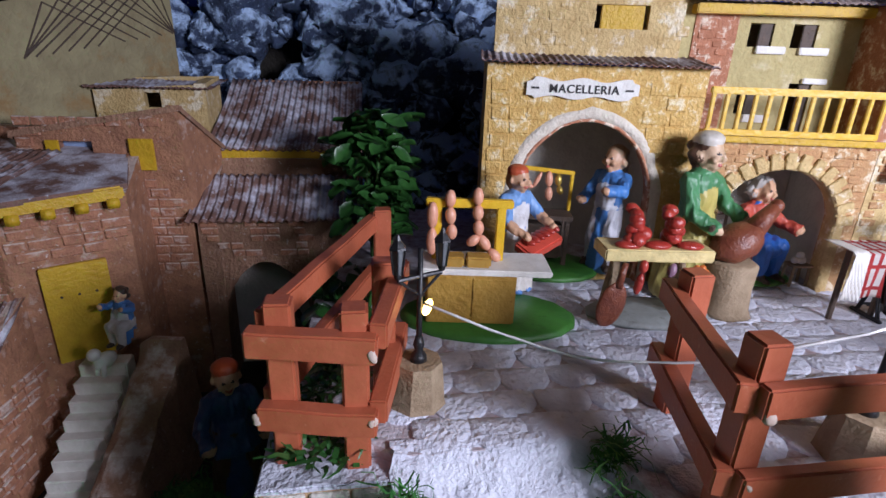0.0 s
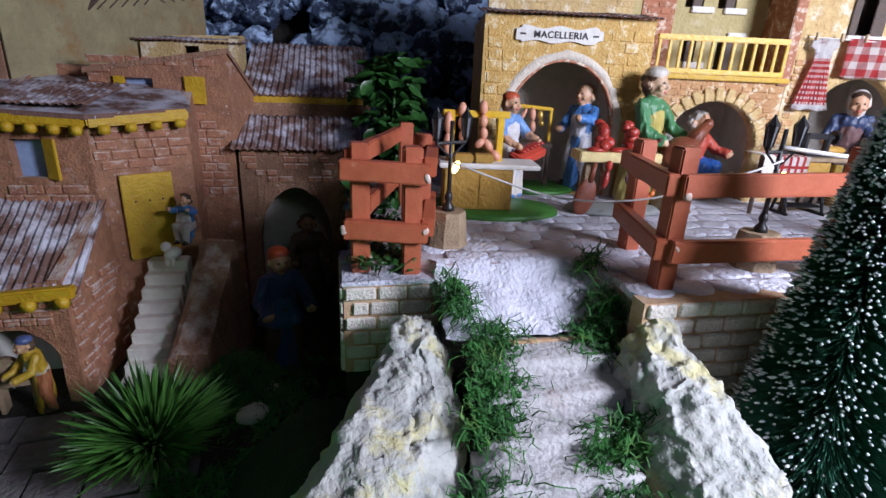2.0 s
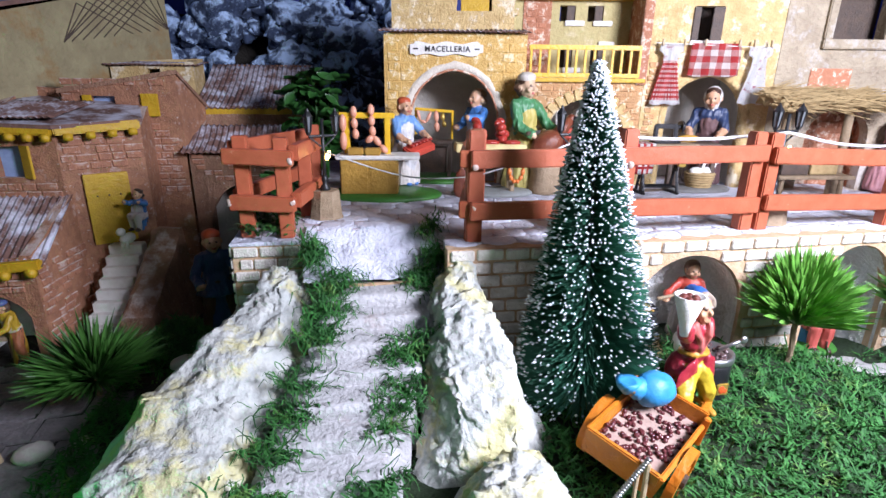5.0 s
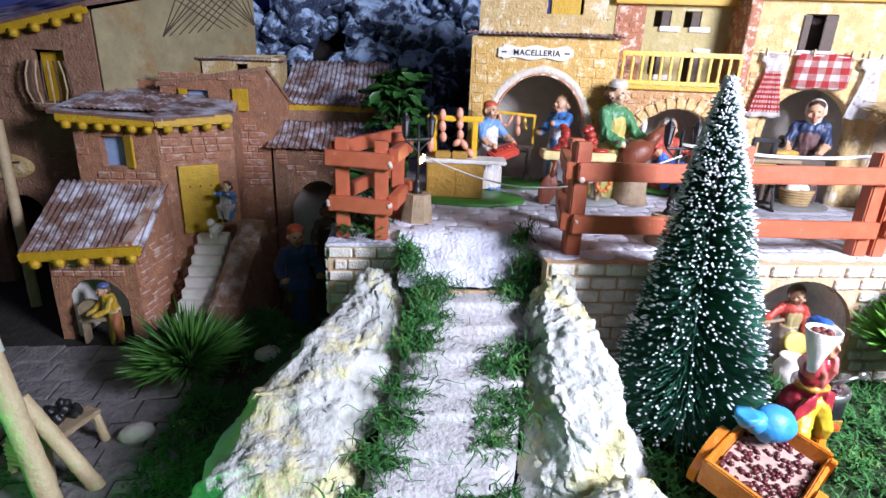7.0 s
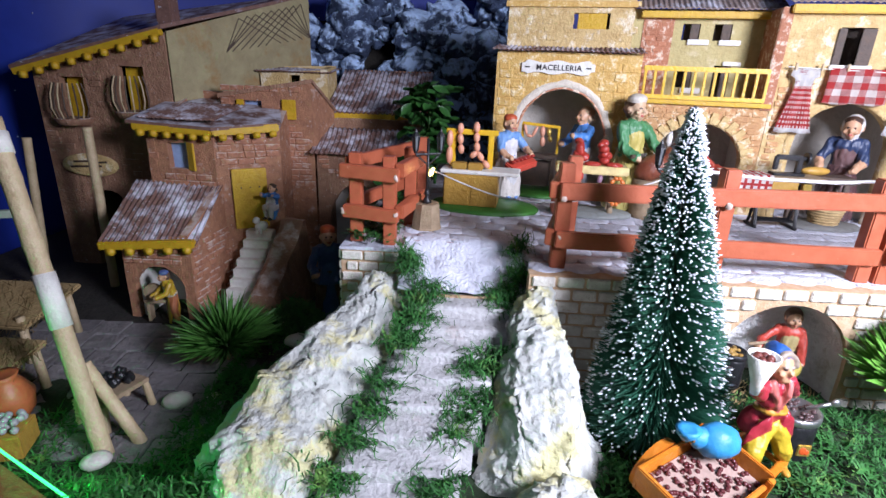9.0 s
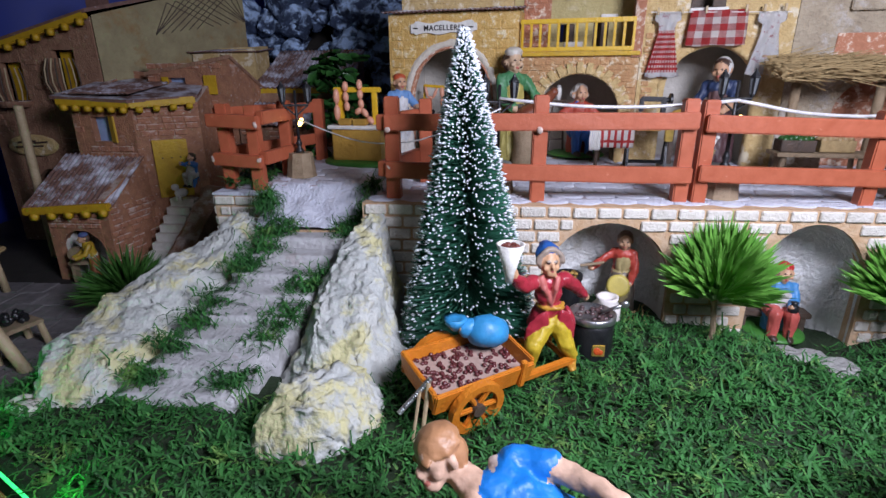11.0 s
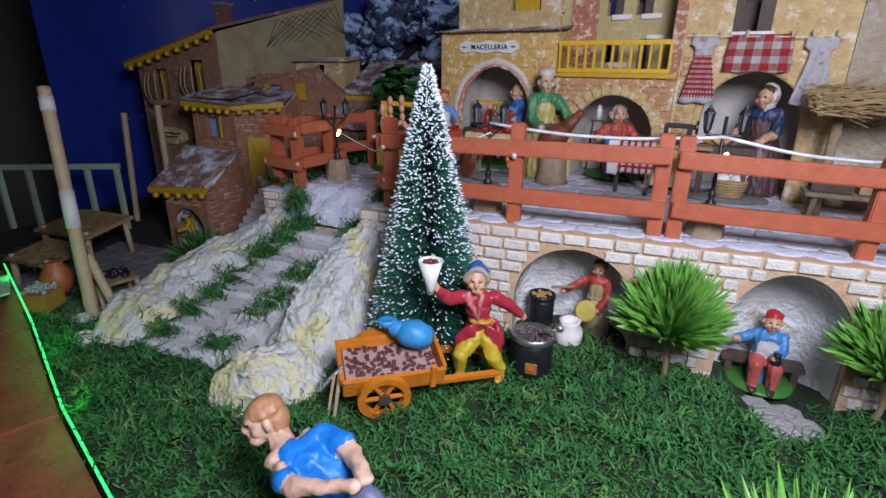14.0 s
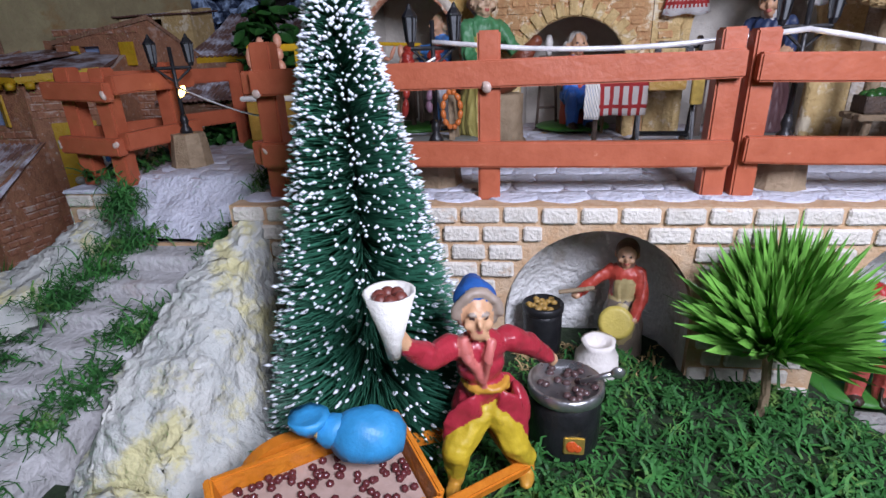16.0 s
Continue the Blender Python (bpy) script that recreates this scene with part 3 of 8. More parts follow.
# ---- corner pier under the left fence ----
def brick_mesh(w, h, d=0.42):
    bm = bmesh.new()
    vs = box(bm, (0, 0, 0), (w, d, h))
    bmesh.ops.bevel(bm, geom=[e for e in bm.edges], offset=0.09, segments=1, affect="EDGES")
    for v in bm.verts:
        v.co += noise.noise_vector(v.co * 1.9 + Vector((w, h, 0))) * 0.05
    bmesh.ops.transform(bm, matrix=Matrix.Scale(CM, 4), verts=bm.verts)
    me = bpy.data.meshes.new("brick")
    bm.to_mesh(me)
    bm.free()
    me.materials.append(M["brick"])
    return me


BRICKS = [brick_mesh(w - 0.05, 0.80) for w in (1.9, 1.78, 2.0)]
HALF = brick_mesh(0.95, 0.80)


def lay(me, parent, x, y, z, turn=0.0, name="brick"):
    ob = new(name, me)
    ob.matrix_world = pose(x * CM, y * CM, z * CM, 0, 0, turn)
    ob.parent = parent
    return ob


bm = bmesh.new()
box(bm, (-7.0, 21.8, 5.5), (5.6, 5.4, 6.0))
pier = tagged(part("brick_pier", bm, M["mortar"]), "small whitewashed brick pier under the corner of the fence", "pier")
bm = bmesh.new()
box(bm, (-7.0, 21.8, -1.4), (5.4, 4.8, 9.4))
part("pier_base", bm, M["earth"], pier, "dark earth base")
bm = bmesh.new()
box(bm, (-7.0, 21.9, 8.6), (5.9, 5.9, 0.3), None, 0.08)
bmesh.ops.subdivide_edges(bm, edges=bm.edges, cuts=4, use_grid_fill=True)
rough_up(bm, 0.08, 0.8)
part("pier_cap", bm, M["snowfloor"], pier, "white plaster cap")

# ---- fences ----
def post(parent, x, y, z0, z1, w=1.15, lean=(0, 0), turn=0):
    bm = bmesh.new()
    box(bm, (0, 0, (z1 - z0) / 2), (w, w, z1 - z0), None, 0.10)
    for v in bm.verts:
        v.co += noise.noise_vector(v.co * 0.6 + Vector((x, y, 0))) * 0.05
    ob = part("post", bm, M["fence"], parent)
    ob.matrix_basis = pose(x * CM, y * CM, z0 * CM, lean[0], lean[1], turn)
    return ob


def rail(parent, a, b, h=1.25, w=0.75):
    bm = bmesh.new()
    beam(bm, a, b, w, h, 0.09)
    bmesh.ops.subdivide_edges(bm, edges=[e for e in bm.edges if e.calc_length() > 2], cuts=8)
    for v in bm.verts:
        v.co += noise.noise_vector(v.co * 0.35) * 0.07
    return part("rail", bm, M["fence"], parent)


def glue(parent, p, r=0.24):
    bm = bmesh.new()
    ball(bm, p, (r, r * 0.6, r * 1.3), seg=10)
    rough_up(bm, 0.12, 0.5, p[0])
    return part("glue_blob", bm, M["glue"], parent, "shiny blob of dried glue", True)


fence = thing("wooden_fence", "red-brown painted wooden fence along the terrace edge", "fence")
Z0 = FLOOR - 0.15
post(fence, 8.5, 15.0, Z0, 17.7)
post(fence, 10.4, 21.8, Z0, 17.2)
rail(fence, (7.6, 14.3, 15.7), (10.0, 23.2, 15.7))
rail(fence, (7.6, 14.3, 12.0), (10.0, 23.2, 12.0))
post(fence, 20.3, 14.9, Z0, 17.8)
post(fence, 31.7, 15.3, Z0, 17.5, 1.1, (0, 0))
rail(fence, (8.0, 14.1, 15.7), (32.2, 14.5, 15.9), 1.3, 0.6)
rail(fence, (8.0, 14.1, 12.0), (32.2, 14.5, 11.7), 1.3, 0.6)
for p in ((8.3, 13.9, 15.3), (8.3, 13.9, 12.3), (20.2, 14.0, 15.2), (7.8, 15.2, 15.2)):
    glue(fence, p)
fence2 = thing("wooden_fence", "second red-brown wooden fence panel joining the first one", "fence")
post(fence2, 33.1, 15.2, Z0, 17.4, 1.1)
post(fence2, 45.6, 15.0, Z0, 16.6, 1.1, (0, 2))
post(fence2, 58.5, 14.8, Z0, 16.6, 1.1)
rail(fence2, (32.7, 14.4, 15.7), (59.5, 14.2, 15.0), 1.3, 0.6)
rail(fence2, (32.7, 14.4, 11.9), (59.5, 14.2, 11.5), 1.3, 0.6)
fence3 = thing("corner_fence", "red-brown painted wooden corner fence standing on the brick pier", "fence")
post(fence3, -8.7, 20.9, 8.8, 16.8)
post(fence3, -5.6, 20.3, 8.8, 16.7)
post(fence3, -4.3, 24.8, 9.2, 16.9)
post(fence3, -4.1, 35.0, 9.3, 16.6)
rail(fence3, (-9.9, 20.1, 15.4), (-4.7, 19.4, 15.2), 1.2, 0.8)
rail(fence3, (-9.7, 20.1, 11.8), (-4.7, 19.4, 11.6), 1.2, 0.8)
rail(fence3, (-4.7, 19.6, 15.6), (-3.3, 26.4, 15.7), 1.2, 0.8)
rail(fence3, (-4.7, 19.6, 11.9), (-3.3, 26.4, 12.0), 1.2, 0.8)
rail(fence3, (-9.3, 20.6, 15.9), (-4.5, 35.6, 15.6), 1.2, 0.7)
rail(fence3, (-9.3, 20.6, 12.2), (-4.5, 35.6, 12.0), 1.2, 0.7)
for p in ((-9.7, 19.8, 11.8), (-4.9, 19.1, 15.0), (-4.9, 19.1, 11.8)):
    glue(fence3, p)

# ---- the pale terrace of houses ----
SLOPE = math.degrees(math.atan(-0.2))


def face_y(x):
    return 39.0 - 0.2 * (x - 10.6)


def facade(name, x0, x1, z0, top, thick, openings, material, parent, label="", shift=0.0):
    """A wall along the slanted building line; x as in the plan."""
    k = 1 / math.cos(radians(SLOPE))
    ops = [(a * k, b * k, z, (lambda f: lambda x: f(x / k))(f)) for a, b, z, f in openings]
    topf = (lambda x: top(x / k)) if callable(top) else top
    bm = wall(x0 * k, x1 * k, z0, topf, thick, ops)
    moved(bm, Matrix.Translation((0, face_y(0) + shift, 0)) @ Euler((0, 0, radians(SLOPE))).to_matrix().to_4x4())
    return part(name, bm, material, parent, label)


def on_face(x, z, out=0.0):
    """A point on the building line, out cm before it."""
    s = radians(SLOPE)
    return Vector((x + math.sin(s) * out, face_y(x) - math.cos(s) * out, z))


def face_box(bm, x0, x1, z0, z1, d0, d1, bevel=0.0, slot=0):
    """A block on the building line from x0 to x1, from d0 to d1 cm before it."""
    c = (on_face((x0 + x1) / 2, (z0 + z1) / 2, (d0 + d1) / 2))
    return box(bm, c, ((x1 - x0) / math.cos(radians(SLOPE)), abs(d1 - d0), z1 - z0), Euler((0, 0, radians(SLOPE))).to_matrix(), bevel, slot)


def roof(parent, corner, width, length, pitch, turn, material, label="", height=0.14, wave=0.55, sag=0.0):
    bm = corrugated(width, length, wave, height, 0.08, sag)
    moved(bm, Matrix.Translation(corner) @ Euler((radians(pitch), 0, radians(turn))).to_matrix().to_4x4())
    return part("roof", bm, material, parent, label, True)


def room_behind(parent, x0, x1, z0, z1, deep, material):
    """Inside walls behind an arch."""
    for q in ((x0, x1, z0, z1, -deep - 0.6, -deep), (x0 - 0.6, x0, z0, z1, -deep, -1.3), (x1, x1 + 0.6, z0, z1, -deep, -1.3), (x0 - 0.6, x1 + 0.6, z1, z1 + 0.5, -deep - 0.6, -1.3)):
        bm = bmesh.new()
        face_box(bm, *q)
        part("room_wall", bm, material, parent, "plain grey-beige plaster room wall")


def arch_band(x0, x1, spring, top, wide, out, zbase, slot=0):
    """A raised plaster band round an arch on the building line."""
    bm = bmesh.new()
    c, h = (x0 + x1) / 2, (x1 - x0) / 2
    pts = [(c - h, zbase)] + [(c - h * math.cos(math.pi * k / 22), spring + (top - spring) * math.sin(math.pi * k / 22)) for k in range(23)] + [(c + h, zbase)]
    rings = []
    for k, (x, z) in enumerate(pts):
        if k in (0, len(pts) - 1):
            dx, dz = (-1 if k == 0 else 1), 0
        else:
            a = math.pi * (k - 1) / 22
            dx, dz = -math.cos(a), math.sin(a)
        w = wide * (1 + 0.35 * noise.noise((x * 0.9, z * 0.9, 7)))
        inner = on_face(x - dx * 0.03, z - dz * 0.03, -1.1)
        a0 = on_face(x - dx * 0.03, z - dz * 0.03, out)
        a1 = on_face(x + dx * w, z + dz * w, out * 0.8)
        a2 = on_face(x + dx * (w + 0.1), z + dz * (w + 0.1), -0.05)
        rings.append([bm.verts.new(p) for p in (inner, a0, a1, a2)])
    for a, b in zip(rings, rings[1:]):
        for i in range(3):
            bm.faces.new((a[i], b[i], b[i + 1], a[i + 1]))
    rough_up(bm, 0.10, 0.5, x0)
    return bm


# butcher's shop
shop = thing("butcher_shop", "ochre plaster butcher's shop with a wide arch and a lettered sign", "house")
A_MAC = arch(6.4, 16.8, FLOOR, 16.2, 22.4)
facade("wall", 3.8, 19.5, FLOOR - 0.2, 26.2, 1.3, [A_MAC], M["ochre"], shop)
for x in (3.8, 18.5):
    bm = bmesh.new()
    face_box(bm, x, x + 1.0, FLOOR - 0.2, 26.2, -16, -1.3)
    part("side_wall", bm, M["ochre"], shop)
part("arch_rim", arch_band(6.55, 16.65, 16.2, 22.25, 0.16, 0.2, FLOOR - 0.1), M["redbrick"], shop, "thin rim of dark red brick", True)
part("arch_edge", arch_band(6.4, 16.8, 16.2, 22.4, 0.75, 0.14, FLOOR - 0.1), M["reveal"], shop, "rough pale plaster edge of the arch", True)
room_behind(shop, 5.4, 17.6, FLOOR - 0.1, 24.0, 9.0, M["inside"])
p = on_face(3.3, 26.15, 0.9)
roof(shop, p, 16.8, 5.6, 8, SLOPE, M["rooftile"], "corrugated tile roof with white edges")
facade("upper_wall", 5.0, 19.0, 26.4, 33.5, 1.2, [hole(12.4, 16.4, 28.9, 30.6)], M["ochre2"], shop, "upper storey of ochre blocks", 3.6)
facade("upper_cornice", 4.6, 19.4, 31.2, 31.8, 0.5, [], M["ochre"], shop, "", 3.2)
bm = bmesh.new()
face_box(bm, 12.2, 15.4, 28.7, 30.7, -4.05, -3.75, 0.05)
part("shutter", bm, M["yellow"], shop, "yellow shutter")
# Dark sheet behind the opening: the unlit inside put in as colour.
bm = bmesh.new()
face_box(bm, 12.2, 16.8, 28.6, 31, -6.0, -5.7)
part("dark_pane", bm, M["darkwood_and_void"], shop)

# shop sign
sign = thing("shop_sign", "white scroll sign with hand-painted black letters over the shop arch", "sign")
bm = bmesh.new()
outline = []
n = 40
for k in range(n + 1):
    u = k / n
    outline.append((6.7 + 8.0 * u, 24.5 + 0.05 + 0.62 + 0.14 * math.sin(u * math.pi * 5) - 0.22 * (abs(2 * u - 1) > 0.88)))
for k in range(n + 1):
    u = 1 - k / n
    outline.append((6.7 + 8.0 * u, 24.5 - 0.60 - 0.12 * math.sin(u * math.pi * 5 + 1) + 0.2 * (abs(2 * u - 1) > 0.88)))
f0 = [bm.verts.new(on_face(x, z, 0.28)) for x, z in outline]
f1 = [bm.verts.new(on_face(x, z, 0.02)) for x, z in outline]
bm.faces.new(f0)
for k in range(len(f0)):
    bm.faces.new((f0[k], f1[k], f1[(k + 1) % len(f0)], f0[(k + 1) % len(f0)]))
bmesh.ops.recalc_face_normals(bm, faces=bm.faces)
part("sign_board", bm, M["white"], sign)
M["ink"] = mat("black_ink", (0.03, 0.025, 0.025), None, 0.6, 0.5, 0.0)
curve = bpy.data.curves.new("lettering", "FONT")
curve.body, curve.size, curve.extrude, curve.align_x, curve.align_y, curve.space_character = "MACELLERIA", 0.0082, 0.0003, "CENTER", "CENTER", 1.12
curve.offset = 0.00012
txt = new("temporary_text", curve)
bpy.context.view_layer.update()
me = bpy.data.meshes.new_from_object(txt.evaluated_get(bpy.context.evaluated_depsgraph_get()))
me.name = "lettering"
bpy.data.objects.remove(txt)
me.materials.clear()
me.materials.append(M["ink"])
letters = new("lettering", me)
letters.parent = sign
c = on_face(10.8, 24.5, 0.31)
letters.matrix_basis = pose(c.x * CM, c.y * CM, c.z * CM, 90, 0, SLOPE)
for x0, x1 in ((7.05, 7.6), (13.75, 14.3)):
    bm = bmesh.new()
    face_box(bm, x0, x1, 24.46, 24.6, 0.28, 0.33)
    part("dash", bm, M["ink"], sign)

# house with the balcony
house = thing("balcony_house", "olive plaster house with a yellow balcony over a brick arch", "house")
A2 = arch(22.0, 31.0, FLOOR, 15.0, 19.3)
facade("ground_wall", 19.55, 32.6, FLOOR - 0.2, 21.6, 1.3, [A2], M["orangebrick"], house, "orange brick ground floor wall")
part("arch_edge", arch_band(22.0, 31.0, 15.0, 19.3, 0.7, 0.14, FLOOR - 0.1), M["ochre2"], house, "", True)
room_behind(house, 21.4, 31.6, FLOOR - 0.1, 21.0, 8.0, M["inside"])
facade("upper_wall", 19.0, 34.0, 21.6, 31.2, 1.2,
       [hole(24.4, 26.2, 28.0, 29.7), hole(27.6, 29.4, 28.0, 29.7), hole(24.5, 26.2, 22.9, 24.9), hole(28.3, 30.0, 21.7, 25.4)], M["olive"], house, "", 4.4)
bm = bmesh.new()
face_box(bm, 19.5, 32.6, 21.2, 21.65, -4.6, 0.5, 0.06)
part("balcony_floor", bm, M["yellow"], house)
for x0, x1, z0, z1 in ((24.2, 26.4, 27.5, 28.05), (27.4, 29.6, 27.5, 28.05), (24.3, 26.4, 22.3, 22.9), (28.2, 30.1, 25.4, 25.8)):
    bm = bmesh.new()
    face_box(bm, x0, x1, z0, z1, -4.4, -4.0, 0.06)
    rough_up(bm, 0.05, 0.5, x0)
    part("window_sill", bm, M["white"], house, "white plaster window sill")
# One dark sheet behind all the openings, painting in the shade indoors.
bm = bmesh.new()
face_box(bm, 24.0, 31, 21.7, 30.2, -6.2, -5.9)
part("dark_pane", bm, M["darkwood_and_void"], house)
for x0, x1, z0, z1 in ((24.4, 25.5, 28.05, 29.7), (27.6, 28.7, 28.05, 29.7), (24.5, 25.3, 22.9, 24.9), (28.35, 29.2, 21.7, 25.4)):
    bm = bmesh.new()
    face_box(bm, x0, x1, z0, z1, -4.75, -4.5, 0.04)
    part("shutter", bm, M["darkwood_and_void"], house, "dark brown shutter")
bm = bmesh.new()
face_box(bm, 19.4, 22.6, 21.65, 31.0, -4.39, -4.2)
part("brick_pillar", bm, M["redbrick"], house, "patch of bare red bricks")
bm = bmesh.new()
face_box(bm, 31.7, 32.75, 21.0, 31.0, -4.5, 0.3, 0.08)
part("brick_pillar", bm, M["redbrick"], house, "red brick corner pillar")
bm = bmesh.new()
face_box(bm, 19.0, 32.5, 30.2, 30.9, -4.4, -3.2, 0.08)
part("eave_beam", bm, M["yellow"], house)
roof(house, on_face(18.6, 30.9, -2.6), 15.0, 7.0, 24, SLOPE, M["roofgrey"], "corrugated roof dusted with snow")
for z, h in ((24.6, 0.5), (21.7, 0.45)):
    bm = bmesh.new()
    face_box(bm, 19.7, 31.9, z, z + h, 0.05, 0.45, 0.07)
    part("balcony_rail", bm, M["brightyellow"], house)
for k in range(13):
    x = 19.95 + k * 0.985
    bm = bmesh.new()
    face_box(bm, x - 0.14, x + 0.14, 21.9, 24.8, 0.10, 0.38, 0.05)
    part("baluster", bm, M["brightyellow"], house)

# house with the washing
laundry_house = thing("laundry_house", "pale yellow plaster house with an arch below a dark window", "house")
A3 = arch(35.4, 44.2, FLOOR, 17.3, 22.0)
facade("wall", 32.65, 46.8, FLOOR - 0.2, 31.0, 1.3, [A3, hole(37.2, 40.2, 25.6, 29.2)], M["ochre2"], laundry_house)
part("arch_edge", arch_band(35.4, 44.2, 17.3, 22.0, 0.6, 0.12, FLOOR - 0.1), M["ochre2"], laundry_house, "", True)
room_behind(laundry_house, 34.8, 44.8, FLOOR - 0.1, 23.4, 8.0, M["inside"])
bm = bmesh.new()
face_box(bm, 36.9, 40.5, 25.2, 25.7, -0.1, 0.4, 0.08)
part("window_sill", bm, M["white"], laundry_house)
# Dark sheet added behind the window in place of a shaded room.
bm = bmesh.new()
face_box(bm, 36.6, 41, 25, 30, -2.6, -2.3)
part("dark_pane", bm, M["darkwood_and_void"], laundry_house)
for x0, x1 in ((37.0, 37.7), (39.0, 40.2)):
    bm = bmesh.new()
    face_box(bm, x0, x1, 25.7, 29.1, 0.0, 0.22, 0.05)
    part("shutter", bm, M["darkwood_and_void"], laundry_house, "dark brown wooden shutter")
bm = bmesh.new()
face_box(bm, 32.4, 47.0, 30.4, 31.2, -0.6, 0.9, 0.1)
part("eave_beam", bm, M["yellow"], laundry_house)
roof(laundry_house, on_face(32.0, 31.2, 1.2), 15.2, 8.0, 22, SLOPE, M["roofgrey"])

# old grey house at the far end
old = thing("old_house", "weathered grey-beige plaster house with bricked-up arches", "house")
M["oldplaster"] = mat("weathered_plaster", (0.46, 0.38, 0.27), (0.34, 0.27, 0.19), 0.85, 1.6, 0.9, stain=(0.52, 0.47, 0.42), stain_size=4, stain_at=0.55)
A4 = arch(51.5, 58.5, FLOOR, 15.5, 18.8)
facade("wall", 46.85, 74, FLOOR - 0.2, 36, 1.3, [A4, hole(51.8, 57.4, 26.0, 31.0)], M["oldplaster"], old)
room_behind(old, 50.8, 59.2, FLOOR - 0.1, 20, 3.0, M["redbrick"])
bm = bmesh.new()
face_box(bm, 51.0, 58.2, 25.0, 26.0, 0.0, 0.5, 0.1)
for x0, x1, z0, z1 in ((51.0, 51.9, 26.0, 31.6), (57.3, 58.2, 26.0, 31.6), (51.9, 57.3, 30.9, 31.6)):
    face_box(bm, x0, x1, z0, z1, 0.0, 0.45, 0.1)
part("window_frame", bm, M["oldplaster"], old, "carved plaster window surround")
# Dark sheet set back in the opening, its colour standing in for shade.
bm = bmesh.new()
face_box(bm, 51, 58, 25.5, 31.5, -2.8, -2.4)
part("dark_pane", bm, M["darkwood_and_void"], old)
for q in ((60.5, 66.5, 19, 30), (50.5, 55.0, 20.6, 23.0)):
    bm = bmesh.new()
    face_box(bm, *q, 0.0, 0.12, 0.05)
    part("brick_patch", bm, M["redbrick"], old, "patch of bare reddish brick")

# ---- the brown village on the lower ground ----
LOW = -5.8


def block(parent, name, poly, z0, top, material, label="", openings=None):
    """Walls round a plan polygon (counter-clockwise): one part a side. top: heights at the corners. openings: by side."""
    made = []
    for k, (a, b) in enumerate(zip(poly, poly[1:] + poly[:1])):
        ta, tb = top[k], top[(k + 1) % len(top)]
        d = Vector((b[0] - a[0], b[1] - a[1]))
        L = d.length
        bm = wall(0, L, z0, (lambda ta, tb, L: lambda x: ta + (tb - ta) * x / L)(ta, tb, L), 1.0, (openings or {}).get(k, ()))
        bmesh.ops.subdivide_edges(bm, edges=[e for e in bm.edges if e.calc_length() > 2.5], cuts=4, use_grid_fill=True)
        rough_up(bm, 0.10, 1.6, k + a[0])
        moved(bm, Matrix.Translation((a[0], a[1], 0)) @ Euler((0, 0, math.atan2(d.y, d.x))).to_matrix().to_4x4())
        made.append(part(name, bm, material, parent, label, False))
    return made


def eave(parent, a, b, n, size=0.55):
    """A yellow beam with squared rafter ends."""
    a, b = Vector(a), Vector(b)
    bm = bmesh.new()
    beam(bm, a, b, 0.9, 0.95, 0.15)
    part("eave_beam", bm, M["yellow"], parent, "yellow eave beam")
    d = (b - a).normalized()
    out = Vector((d.y, -d.x, 0))
    for k in range(n):
        p = a + (b - a) * (k + 0.6) / n
        bm = bmesh.new()
        beam(bm, p - out * 0.2 + Vector((0, 0, -0.72)), p + out * 0.62 + Vector((0, 0, -0.72)), size * 1.15, size * 1.05, 0.08)
        part("rafter_end", bm, M["yellow"], parent, "", True)


# small workshop with the snowy lean-to roof
shed = thing("workshop_hut", "brown plaster workshop hut with an arched front and snowy tile roof", "house")
P = [(-38.6, 30.4), (-30.4, 30.4), (-29.6, 40.0), (-38.6, 40.0)]
block(shed, "wall", P, LOW, [3.9, 4.9, 10.0, 10.0], M["terra"], openings={0: [arch(1.0, 7.0, LOW, -2.0, 0.9)]})
for c, s in (((-34.6, 36.0, -2.5), (7.6, 0.4, 6.6)), ((-37.2, 33.5, -2.5), (0.4, 5, 6.6))):
    bm = bmesh.new()
    box(bm, c, s)
    part("back_wall", bm, M["white"], shed, "pale plaster inside wall")
roof(shed, (-40.2, 29.2, 3.9), 11.0, 10.6, 30, 3, M["rooftile"], "brown tile roof under patches of fake snow", 0.2, 0.62)
eave(shed, (-40.3, 29.3, 3.6), (-29.4, 29.9, 4.2), 5, 0.75)

# house with the small blue window and the yellow door
hut = thing("yellow_door_house", "brown brick-plaster house with a yellow door and yellow eaves", "house")
P = [(-38.6, 38.2), (-30.2, 38.2), (-23.4, 42.4), (-24.0, 50.0), (-38.6, 50.0)]
ops = {0: [hole(2.5, 5.0, 11.0, 14.2)]}
block(hut, "wall", P, LOW, [16.0, 15.6, 15.8, 19.5, 20.0], M["terra"], openings=ops)
M["bluepane"] = mat("pale_blue_pane", (0.30, 0.40, 0.62), (0.22, 0.30, 0.5), 0.4, 1, 0.1)
bm = bmesh.new()
box(bm, (-34.9, 39.4, 12.6), (2.8, 0.2, 3.6))
part("window_pane", bm, M["bluepane"], hut, "pale blue window pane")
bm = bmesh.new()
box(bm, (-33.0, 37.9, 12.6), (1.3, 0.25, 3.4), Euler((0, 0, radians(-30))).to_matrix(), 0.05)
part("shutter", bm, M["yellow"], hut, "yellow shutter")
eave(hut, (-39.4, 37.2, 16.2), (-29.8, 37.3, 15.8), 6, 0.7)
eave(hut, (-29.8, 37.3, 15.8), (-23.2, 41.6, 16.2), 4, 0.7)
bm = bmesh.new()
v = [bm.verts.new(p) for p in ((-40.0, 36.8, 16.9), (-29.6, 36.8, 16.4), (-22.8, 41.6, 16.8), (-26, 50.5, 18.6), (-40.0, 50.5, 19.4))]
